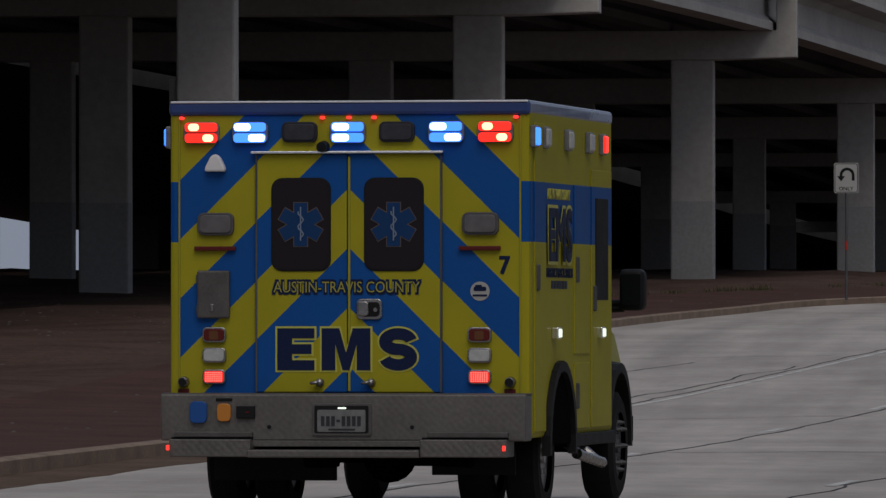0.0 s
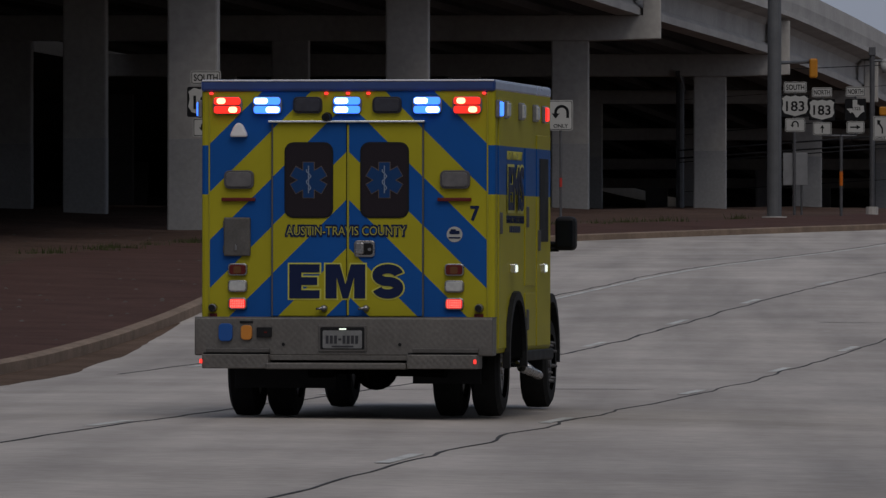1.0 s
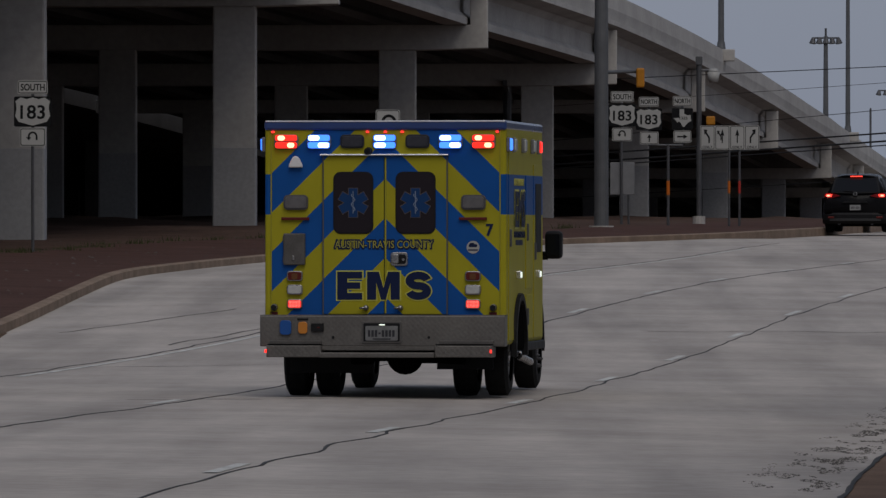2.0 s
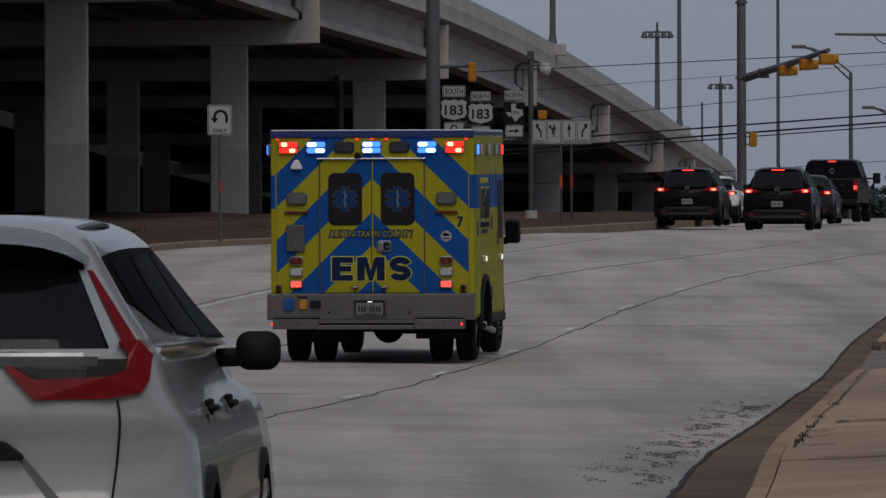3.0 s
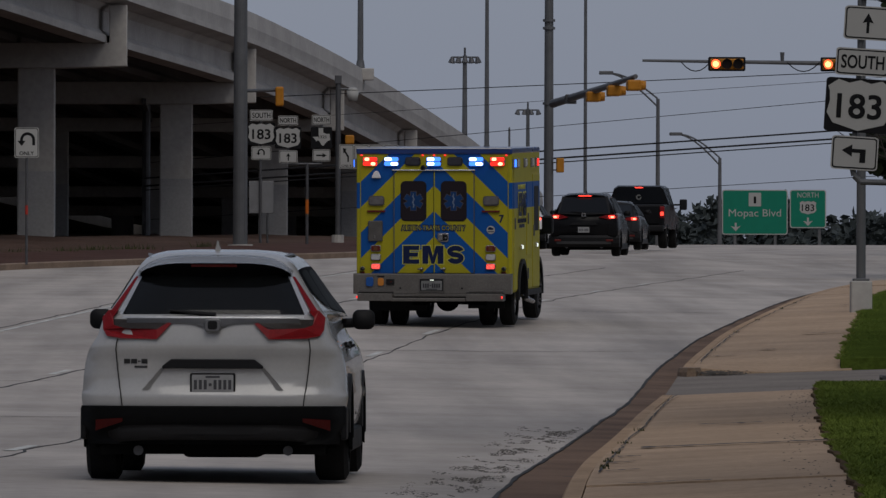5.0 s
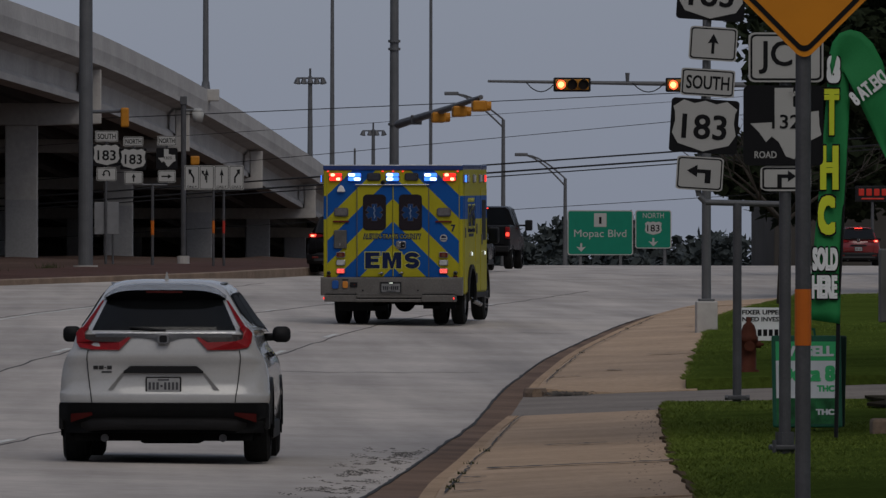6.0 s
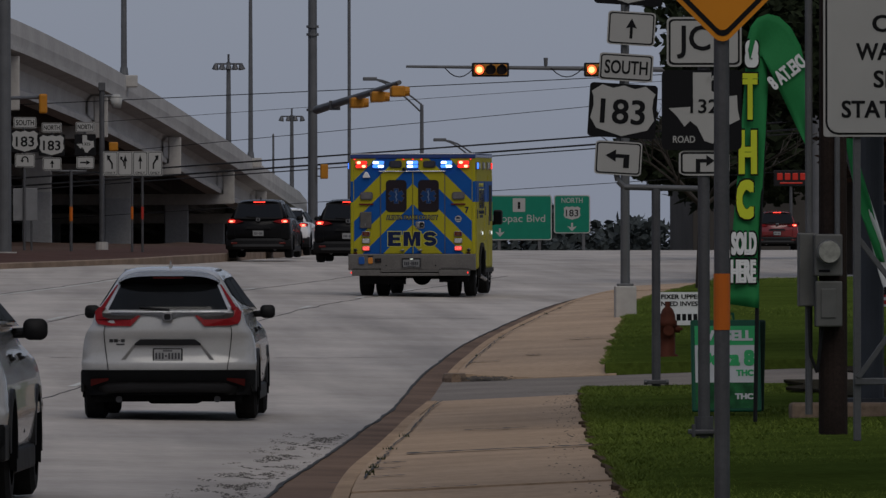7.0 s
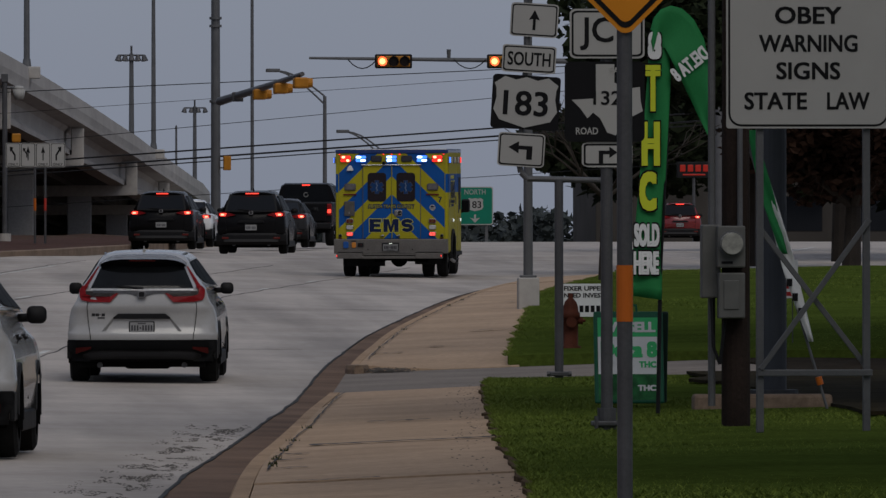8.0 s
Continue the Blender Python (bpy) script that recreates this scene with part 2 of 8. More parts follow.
# ---- the lie of the land ----
RISE_Y = (-100, 50, 58, 66, 85, 93, 101, 113, 125.5, 138, 150, 183, 205, 227, 250, 357, 420, 620, 6000)
RISE_Z = (-0.07, -0.06, -0.02, -0.07, -0.10, -0.08, -0.03, 0.12, 0.37, 0.64, 0.86, 1.18, 1.47, 1.74, 1.93, 2.4, 2.42, 0.6, -6)


def rise(y):
    """Height of the road, flat at first and then climbing to a crest."""
    return float(np.mean([np.interp(y + d, RISE_Y, RISE_Z) for d in (-6, -3, 0, 3, 6)]))


def curve_x(points):
    ys, xs = [p[1] for p in points], [p[0] for p in points]
    def x_at(y):
        return float(np.mean([np.interp(y + d, ys, xs) for d in (-4, -2, 0, 2, 4)])) if ys[0] + 5 < y < ys[-1] - 5 else float(np.interp(y, ys, xs))
    return x_at


line_mid = curve_x([(-6.2, 0), (-2.22, 56.2), (-1.52, 69.7), (-0.43, 83.8), (0.47, 95.8), (1.40, 106.5), (2.40, 117.7), (3.48, 128.8), (4.63, 138.7), (5.99, 149.6), (9.2, 175), (13.4, 205), (20, 250)])
kerb_right = curve_x([(-1.3, 0), (1.86, 54.3), (2.12, 59), (3.02, 71.5), (4.18, 87.8), (4.6, 92.6), (6.0, 112), (7.38, 126.5), (9.61, 144.9), (11.89, 164.3), (13.87, 178.5)])
walk_right = curve_x([(0.9, 0), (3.8, 47.2), (4.83, 63.9), (6.72, 91.5), (7.1, 96.5), (8.04, 106.7), (8.6, 113.2), (9.56, 124), (11.5, 145.2), (12.3, 151), (15.8, 177)])
kerb_left = curve_x([(-10, 0), (-8.9, 50), (-8.55, 75), (-7.85, 91), (-7.8, 106), (-7.75, 121.5), (-7.8, 152), (-7.0, 166), (-4.9, 192), (1.4, 212), (4.5, 221), (7.6, 241), (9.5, 262), (13.5, 320), (21, 430)])
deck_edge = curve_x([(-31, 60), (-24, 97), (-18.5, 128), (-13.3, 167), (-9.7, 195), (-6.0, 227), (-2.35, 262), (1.9, 298), (5.6, 335), (9.5, 375), (13.0, 410), (19.8, 500), (22.6, 560), (24.6, 620)])


def strip(name, left, right, y0, y1, up, mat, parent=None, step=2.0, across=6, thick=0.3, label="", bump=0.0):
    """A slab that follows the land between two edges, with real sides."""
    bm = bmesh.new()
    n = max(2, int((y1 - y0) / step) + 1)
    grid = []
    for i in range(n):
        y = y0 + (y1 - y0) * i / (n - 1)
        a, b = left(y), right(y)
        row = []
        for j in range(across + 1):
            x = a + (b - a) * j / across
            w = noise.noise((x * 0.25, y * 0.12, 3)) * bump if 0 < j < across else 0
            row.append(bm.verts.new((x, y, rise(y) + (up(y, j / across) if callable(up) else up) + w)))
        grid.append(row)
    top = [bm.faces.new((p[j], p[j + 1], q[j + 1], q[j])) for p, q in zip(grid, grid[1:]) for j in range(across)]
    if thick:
        border = [e for e in bm.edges if len(e.link_faces) == 1]
        got = bmesh.ops.extrude_edge_only(bm, edges=border)
        bmesh.ops.translate(bm, verts=[v for v in got["geom"] if isinstance(v, bmesh.types.BMVert)], vec=(0, 0, -thick))
    bmesh.ops.recalc_face_normals(bm, faces=bm.faces[:])
    if top[0].normal.z < 0:
        bmesh.ops.reverse_faces(bm, faces=bm.faces[:])
    ob = link(name, bm, mat, parent)
    return tagged(ob, label, kind="structure") if parent is None else ob


def ground_sheet():
    bm = bmesh.new()
    xs = [-3000, -1200, -500, -200, -100, -50, -20, 0, 20, 50, 100, 200, 500, 1200, 3000]
    ys = [-400, -100, 0, 40, 80] + list(range(90, 440, 10)) + [480, 540, 620, 800, 1200, 2000, 4500]
    g = [[bm.verts.new((x, y, rise(y) - 0.35)) for x in xs] for y in ys]
    for p, q in zip(g, g[1:]):
        for j in range(len(xs) - 1):
            bm.faces.new((p[j], p[j + 1], q[j + 1], q[j]))
    tagged(link("ground", bm, FIELD), "dry brown ground reaching to the horizon", "ground", kind="structure")


ground_sheet()


def cross_fall(x, y):
    """The kerb lane falls away towards its gutter."""
    a = line_mid(y) - 1.75
    return -0.09 * min(1.0, max(0.0, (x - a) / (kerb_right(y) - a)))


def road_sheet():
    bm = bmesh.new()
    rows = []
    for i in range(256):
        y = -40 + 2.0 * i
        k = kerb_right(y)
        xs = [-14 + max(0, y - 200) * 0.1 + (k + 14 - max(0, y - 200) * 0.1) * j / 20 for j in range(21)] + [k + (70 - k) * j / 8 for j in range(1, 9)]
        rows.append([bm.verts.new((x, y, rise(y) + cross_fall(x, y))) for x in xs])
    for p, q in zip(rows, rows[1:]):
        for j in range(len(p) - 1):
            bm.faces.new((p[j], p[j + 1], q[j + 1], q[j]))
    tagged(link("road", bm, ROAD), "worn grey concrete road with dark tar seams", "road", kind="structure")


road_sheet()
# island beside the bridge: kerb, red paving, then bare dirt under the deck
tagged(strip("kerb", lambda y: kerb_left(y) - 0.18, kerb_left, 20, 430, lambda y, f: 0.13 if f > 0.9 else 0.15, KERB, across=3), "stained concrete kerb of the island", "kerb")
tagged(strip("pavement", lambda y: kerb_left(y) - 4.5, lambda y: kerb_left(y) - 0.18, 20, 430, lambda y, f: 0.14 + 0.10 * (1 - f), PAVER, bump=0.05),
       "red-brown paved island beside the bridge columns", "pavement")
tagged(strip("verge", lambda y: -140, lambda y: kerb_left(y) - 4.5, 20, 470, lambda y, f: 0.24 + 0.25 * (1 - f), DIRT, across=60, bump=0.25),
       "bare reddish dirt under the bridge", "dirt")


tagged(strip("dirt_wash", lambda y: kerb_left(y) - 0.02, lambda y: kerb_left(y) + 0.04 + min(1.0, (118 - y) / 30) * (0.71 + 0.3 * noise.noise((y * 0.12, 3, 0)) + 0.12 * noise.noise((y * 0.7, 9, 0))), 46, 118, lambda y, f: 0.012 - 0.008 * f, WASH, step=1.0, across=4, thick=0.02),
       "reddish dirt washed against the kerb", "dirt")


# ---- the overpass ----
# the two nearest bents stand out of view, included for their shade
BENTS = [97, 128, 167, 195, 227, 262, 298, 335, 375, 410, 448]
TOP_Y, TOP_Z = (60, 227, 262, 298, 335, 375, 410, 500, 620), (11.6, 11.1, 10.72, 10.33, 9.72, 8.74, 7.65, 6.2, 6.3)


def rail_top(y):
    return float(np.mean([np.interp(y + d, TOP_Y, TOP_Z) for d in (-12, -6, 0, 6, 12)]))


def sweep(profile, ys, parent, name, mat, x_of=deck_edge, label=""):
    """Carry a cross-section (offset to the left of the edge, height below the rail) along the deck."""
    rings = [[(x_of(y) - u, y, rail_top(y) - d) for u, d in profile] for y in ys]
    return part(name, loft(rings), mat, parent, label)


def overpass():
    root = empty("overpass", "grey concrete highway overpass on square columns", "bridge", kind="structure")
    # deck runs on unseen past the camera to keep sky light from underneath
    ys = [-31 + 7 * i for i in range(94)]
    sweep([(0.0, 0), (0.25, 0), (0.38, 0.55), (0.38, 0.95), (0.02, 0.95), (-0.04, 0.55)], ys, root, "parapet", CONCRETE)
    sweep([(-0.12, 0.95), (24, 0.95), (24, 1.2), (0.4, 1.2), (-0.12, 1.12)], ys, root, "deck_slab", CONCRETE)
    # inner girders get the concrete with shade in its colour, the edge girder does not
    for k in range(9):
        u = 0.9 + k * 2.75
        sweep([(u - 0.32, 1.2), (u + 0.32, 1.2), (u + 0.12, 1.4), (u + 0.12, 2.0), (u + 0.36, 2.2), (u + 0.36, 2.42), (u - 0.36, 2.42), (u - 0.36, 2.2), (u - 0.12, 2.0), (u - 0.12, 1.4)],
              ys, root, "girder", CONCRETE if k == 0 else SHADED_SOFFIT)
    for y in BENTS:
        x, z = deck_edge(y), rail_top(y)
        h = 3.2 if y < 320 else 2.95
        # cap beam with an upturned, deeper end
        cap = poly([(x + 0.05, y - 0.55, z - 1.25), (x - 0.5, y - 0.55, z - 1.25), (x - 0.5, y - 0.55, z - 2.42), (x - 24, y - 0.55, z - 2.42), (x - 24, y - 0.55, z - h),
                    (x - 2.0, y - 0.55, z - h), (x + 0.05, y - 0.55, z - h + 0.06)], 1.1, bevel=0.03)
        part("cap_beam", cap, CONCRETE, root)
        for j, u in enumerate((2.75, 11.4, 20.0)):
            g = rise(y) + 0.1
            col = box(x - u - 0.58, x - u + 0.58, y - 0.45, y + 0.45, g, z - h + 0.02, 0.05)
            c = part("column", col, CONCRETE, root)
            grey = box(x - u - 0.583, x - u + 0.583, y - 0.453, y + 0.453, g, g + 2.3, 0.05)
            part("lower_band", grey, CONCRETE_GREY, c, "darker grey band on the lower column")
    # wall added across the deck's end to close bright sky gaps beneath it
    part("abutment_wall", box(-40, deck_edge(520) - 0.4, 520, 521.5, rise(520) - 0.6, rail_top(520) - 1.25, 0.03), SHADED_SOFFIT, root)
    return root


overpass()


def far_bridge():
    """The main lanes behind: a second deck and the abutment wall that close the view under the first, coloured dark for
    shade.
    """
    root = empty("far_overpass", "main-lane bridge and abutment behind, shade put into their concrete colour", "bridge", kind="structure")
    # this deck too is continued unseen towards the camera, as a block to sky light
    ys = [-24 + 14 * i for i in range(47)]
    sweep([(25.0, 0), (25.3, 0), (25.4, 1.0), (60, 1.0), (60, 2.6), (25.0, 2.6)], ys, root, "deck_slab", SHADED_SOFFIT)
    sweep([(52, 2.4), (54, 2.4), (54, 12.5), (52, 12.5)], [y for y in ys if y > 385], root, "abutment_wall", SHADED_SOFFIT)
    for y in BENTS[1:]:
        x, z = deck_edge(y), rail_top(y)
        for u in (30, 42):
            part("column", box(x - u - 0.6, x - u + 0.6, y - 0.5, y + 0.5, rise(y) + 0.1, z - 2.5, 0.05), SHADED_SOFFIT, root)


far_bridge()


# ---- markings, seams and the kerbside on the near side of the road ----
def ribbon(x_at, y0, y1, width, up, mat, name, parent, wobble=0.0, seed=0, thick=0.004):
    """A thin strip of paint or tar on the road."""
    bm = bmesh.new()
    n = max(2, int((y1 - y0) / 0.8) + 1)
    prev = None
    for i in range(n):
        y = y0 + (y1 - y0) * i / (n - 1)
        w = width * (0.6 + 0.8 * abs(noise.noise((y * 0.9, seed, 1)))) if wobble else width
        x = x_at(y) + wobble * noise.noise((y * 0.35, seed, 7)) + wobble * 0.4 * noise.noise((y * 1.7, seed, 9))
        z = rise(y) + cross_fall(x, y) + up
        row = [bm.verts.new((x - w / 2, y, z - thick)), bm.verts.new((x - w / 2, y, z)), bm.verts.new((x + w / 2, y, z)), bm.verts.new((x + w / 2, y, z - thick))]
        if prev:
            for k in range(3):
                bm.faces.new((prev[k], prev[k + 1], row[k + 1], row[k]))
        prev = row
    return tagged(link(name, bm, mat, parent), kind="structure")


paint = empty("lane_marking", "worn white dashed lane lines and tar seams", "road marking", kind="structure")
for off, starts in ((0.0, (31.5, 43.8, 55.3, 68.8, 82.8, 94.9, 105.6, 116.6, 127.7, 137.6, 148.6, 160.8, 173)), (-3.3, (41.5, 53.6, 65.8, 81, 94.6, 106.6, 117.5, 128, 138.9, 149, 161, 173.5))):
    for y in starts:
        ribbon(lambda q, o=off: line_mid(q) + o, y, y + 2.3, 0.10, 0.006, LINE, "dash", paint)
line_outer = curve_x([(-8.6, 60), (-6.2, 96), (-3.8, 120.2), (-2.18, 136), (0.0, 158), (1.19, 169.3), (4.4, 200), (9, 240)])
ribbon(line_outer, 96, 200, 0.08, 0.006, LINE, "edge_line", paint)
for off, sd, w in ((0.12, 1, 0.035), (-3.16, 2, 0.05)):
    ribbon(lambda q, o=off: line_mid(q) + o, 18, 200, w, 0.004, TAR, "tar_seam", paint, wobble=0.1, seed=sd)
ribbon(lambda q: line_outer(q) - 0.2, 92, 210, 0.045, 0.004, TAR, "tar_seam", paint, wobble=0.12, seed=3)
ribbon(lambda q: line_mid(q) + 8.0, 186, 250, 0.12, 0.006, LINE, "edge_line", paint)
for j, (xa, ya, xb, yb) in enumerate(((-6.5, 100, -1.5, 104), (-5.2, 112, -3.4, 128), (-7, 118, -5, 130), (2.5, 62, 4, 64), (-4.5, 83, -0.8, 85), (-8, 131, -3, 134), (1.2, 119, 6.2, 121), (4.2, 141, 9.2, 143))):
    bm = bmesh.new()
    prev = None
    for i in range(18):
        f = i / 17
        x, y = xa + (xb - xa) * f + 0.18 * noise.noise((f * 5, j, 2)), ya + (yb - ya) * f + 0.5 * noise.noise((f * 6, j, 4))
        row = [bm.verts.new((x - 0.02, y - 0.06, rise(y) + cross_fall(x, y) + 0.005)), bm.verts.new((x + 0.02, y + 0.06, rise(y) + cross_fall(x, y) + 0.005))]
        if prev:
            bm.faces.new((prev[0], prev[1], row[1], row[0]))
        prev = row
    tagged(link("crack", bm, TAR, paint), kind="structure")

# gutter pan, kerb, walk and lawn in two runs, with a driveway between them
DRIVE = (97.0, 109.0)
RUNS = ((-30, DRIVE[0]), (DRIVE[1], 176))
gut = lambda y: kerb_right(y) + float(np.interp(y, (50, 66, 90), (0.46, 0.42, 0.36)))
DIP = -0.09


def ramp(y):
    """0 on the raised walk, 1 in the driveway opening."""
    return min(1.0, max(0.0, min((y - DRIVE[0] + 2) / 2, (DRIVE[1] - y) / 0.2 + 1)))


tagged(strip("gutter", kerb_right, gut, -30, 176, lambda y, f: DIP + 0.012 - 0.01 * f, GUTTER, across=3, thick=0.05), "dirty reddish concrete gutter", "gutter")
ribbon(kerb_right, 12, 176, 0.04, 0.018, TAR, "tar_seam", paint, wobble=0.03, seed=6)
for a, b in RUNS:
    tagged(strip("kerb", gut, lambda y: gut(y) + 0.16, a, b, lambda y, f: DIP + (0.02 if f < 0.05 else 0.09 if f < 0.2 else 0.13) * (1 - 0.8 * (ramp(y) if y < 100 else 0)), WALK_KERB, step=1.0, across=6), "weathered concrete kerb beside the walk", "kerb")
tagged(strip("driveway", gut, lambda y: 40, DRIVE[0], DRIVE[1], lambda y, f: DIP + 0.03 + 0.17 * min(1, f * 7), APRON, across=30, thick=0.2), "grey concrete driveway apron crossing the walk", "driveway")
tagged(strip("mulch_bed", lambda y: 11.2 + 0.3 * noise.noise((y, 2, 0)), lambda y: 40, DRIVE[0] + 3, DRIVE[1] + 0.2, lambda y, f: DIP + 0.215 + 0.04 * f, MULCH, across=30, thick=0.03, bump=0.04), "dark bed of leaf mulch beside the driveway", "mulch")


def lawn(y0, y1, seed):
    left = lambda y: walk_right(y) + 0.10 * noise.noise((y * 0.6, seed, 0)) + 0.06 * noise.noise((y * 2.3, seed, 5))
    up = lambda y, f: 0.16 + 0.10 * min(1, f * 6) + 0.25 * max(0, f - 0.2)
    bed = tagged(strip("lawn", left, lambda y: 46, y0, y1, up, GRASS_BED, step=0.5, across=46, thick=0.3, bump=0.05), "mown green lawn with an uneven edge", "lawn")
    rnd = random.Random(seed)
    verts, faces = [], []
    count = 150000 if y0 < 60 else 60000
    for _ in range(count):
        y = rnd.uniform(max(y0, 34), y1)
        f = rnd.random() ** 2.2 * 0.34
        a, b = left(y), 46
        x = a + (b - a) * f - 0.05
        z = rise(y) + up(y, f) - 0.01
        h, w, ang = rnd.uniform(0.015, 0.036), rnd.uniform(0.003, 0.007), rnd.uniform(0, 6.28)
        dx, dy = w * math.cos(ang), w * math.sin(ang)
        lx, ly = rnd.uniform(-0.05, 0.05), rnd.uniform(-0.05, 0.05)
        k = len(verts)
        verts += [(x - dx, y - dy, z), (x + dx, y + dy, z), (x + lx, y + ly, z + h)]
        faces.append((k, k + 1, k + 2))
    me = bpy.data.meshes.new("grass")
    me.from_pydata(verts, [], faces)
    me.materials.append(GRASS)
    tagged(new("grass", me), "short green grass blades of the lawn", "grass", kind="stuff")


FRINGE = material("bare_soil_fringe", (0.105, 0.072, 0.045), 0.95, spec=0.02, vary=0.4, scale=1.5, fine=0.4, bump=0.6, bump_scale=16)
tagged(strip("soil_edge", lambda y: walk_right(y) - 0.10 + 0.09 * noise.noise((y * 1.1, 4, 0)), lambda y: walk_right(y) + 0.12, 20, DRIVE[0] - 0.3, lambda y, f: 0.146 + 0.012 * f, FRINGE, step=0.5, across=3, thick=0.05), "bare brown soil along the edge of the walk", "soil")
# brown ground patch whose dark tone also paints in the tree shade
tagged(strip("leaf_litter", lambda y: 8.3 + 0.035 * (y - 66) + 0.5 * noise.noise((y * 0.3, 6, 0)), lambda y: 40, 71.0, DRIVE[0] - 0.5, lambda y, f: 0.245 + 0.25 * max(0, 0.82 * f), SHADED_LITTER, step=0.8, across=24, thick=0.03, bump=0.03), "brown leaf litter with tree shade put into its colour", "leaf litter")
lawn(-30, DRIVE[0], 11)
lawn(DRIVE[1] + 0.3, 178, 12)
def walk_slabs():
    """Sidewalk slabs with open joints, each its own piece."""
    root = empty("sidewalk", "tan concrete sidewalk with cracked open joints", "sidewalk", kind="structure")
    rnd = random.Random(4)
    top = lambda q, f: DIP + 0.135 + 0.085 * f - (0.10 * min(1.0, f * 2.2) * max(0.0, 1 - (q - DRIVE[1]) / 4) if q >= DRIVE[1] else 0)
    for y0, y1, ln in ((-10.4, DRIVE[0], 10.74), (DRIVE[1], 175.0, 11.0)):
        n = max(1, round((y1 - y0) / ln))
        for k in range(n):
            a, b = y0 + (y1 - y0) * k / n, y0 + (y1 - y0) * (k + 1) / n
            drop = 0.01 * rnd.uniform(-1, 1)
            strip("slab", lambda q: gut(q) + 0.17, lambda q: walk_right(q) + 0.15, a + 0.03, b - 0.03, lambda q, f: top(q, f) + drop - 0.08 * (ramp(q) if q < 100 else 0), WALKWAY, parent=root, step=1.0, across=4, thick=0.12)
        strip("joint_bed", lambda q: gut(q) + 0.165, lambda q: walk_right(q) + 0.12, y0, y1, lambda q, f: top(q, f) - 0.10, GUTTER, parent=root, across=3, thick=0.1)
    # long crack running beside the kerb
    for q0, q1, off, sd in ((57, 94, 0.24, 21), (111, 150, 0.24, 22)):
        bm = bmesh.new()
        prev, yy = None, q0
        while yy < q1:
            x = gut(yy) + off + 0.05 * noise.noise((yy * 0.15, sd, 1)) + 0.03 * noise.noise((yy * 1.3, sd, 2))
            w = 0.005 + 0.014 * abs(noise.noise((yy * 1.2, sd, 3)))
            z = rise(yy) + DIP + 0.135 + 0.085 * (x - gut(yy)) / (walk_right(yy) - gut(yy)) + 0.014 - 0.08 * (ramp(yy) if yy < 100 else 0)
            row = [bm.verts.new((x - w, yy, z)), bm.verts.new((x + w, yy, z))]
            if prev:
                bm.faces.new((prev[0], prev[1], row[1], row[0]))
            prev, yy = row, yy + 0.35
        link("crack", bm, TAR, root)
    # dark, weedy cracks across the slabs
    for yc, f0, f1, wide, sd in ((65.6, 0.12, 0.97, 0.5, 31), (54.0, 0.12, 0.42, 0.14, 32), (57.6, 0.05, 0.17, 0.24, 34), (60.2, 0.04, 0.14, 0.3, 39), (62.0, 0.06, 0.15, 0.3, 40), (75.9, 0.3, 0.6, 0.35, 35),
                                (124.0, 0.55, 0.97, 0.5, 36), (116.5, 0.36, 0.46, 0.7, 38), (140.5, 0.6, 0.95, 0.5, 41), (114.2, 0.02, 0.22, 0.55, 42)):
        bm = bmesh.new()
        prev = None
        for i in range(40):
            f = f0 + (f1 - f0) * i / 39
            yy = yc + 0.35 * noise.noise((f * 7, sd, 1))
            a, b = gut(yy) + 0.17, walk_right(yy) + 0.15
            hw = wide * (0.15 + abs(noise.noise((f * 23, sd, 4)))) * 0.8
            x, z = a + (b - a) * f, rise(yy) + top(yy, f) + 0.018
            row = [bm.verts.new((x, yy - hw, z)), bm.verts.new((x, yy + hw, z))]
            if prev:
                bm.faces.new((prev[0], row[0], row[1], prev[1]))
            prev = row
        link("crack", bm, TAR, root)
    # rounded, broken kerb nose at the driveway
    nx, ny = gut(DRIVE[1]) + 0.10, DRIVE[1]
    zb = rise(ny) + DIP
    outline = [(gut(ny + 0.5), ny + 0.5), (gut(ny) - 0.01, ny), (nx - 0.10, ny - 0.35), (nx - 0.02, ny - 0.55), (nx + 0.10, ny - 0.5), (nx + 0.20, ny - 0.1), (nx + 0.24, ny + 0.5)]
    own = loft([[(x + (0.02 if k == 2 else 0.0) * (1 if x < nx else -1), y, zb + z) for x, y in outline] for k, z in enumerate((-0.05, 0.085, 0.137))])
    link("kerb_nose", own, KERB, root)
    # ragged open joint between road and gutter
    bm = bmesh.new()
    prev, yy = None, 20.0
    while yy < 176:
        x = kerb_right(yy) + 0.02 * noise.noise((yy * 0.9, 3, 1)) + 0.012 * noise.noise((yy * 3.1, 3, 2))
        w = 0.008 + 0.028 * abs(noise.noise((yy * 0.8, 5, 3)))
        z = rise(yy) + max(cross_fall(x, yy), DIP + 0.012) + 0.008
        row = [bm.verts.new((x - w, yy, z)), bm.verts.new((x + w, yy, z))]
        if prev:
            bm.faces.new((prev[0], prev[1], row[1], row[0]))
        prev, yy = row, yy + 0.3
    link("gutter_joint", bm, TAR, root)


walk_slabs()


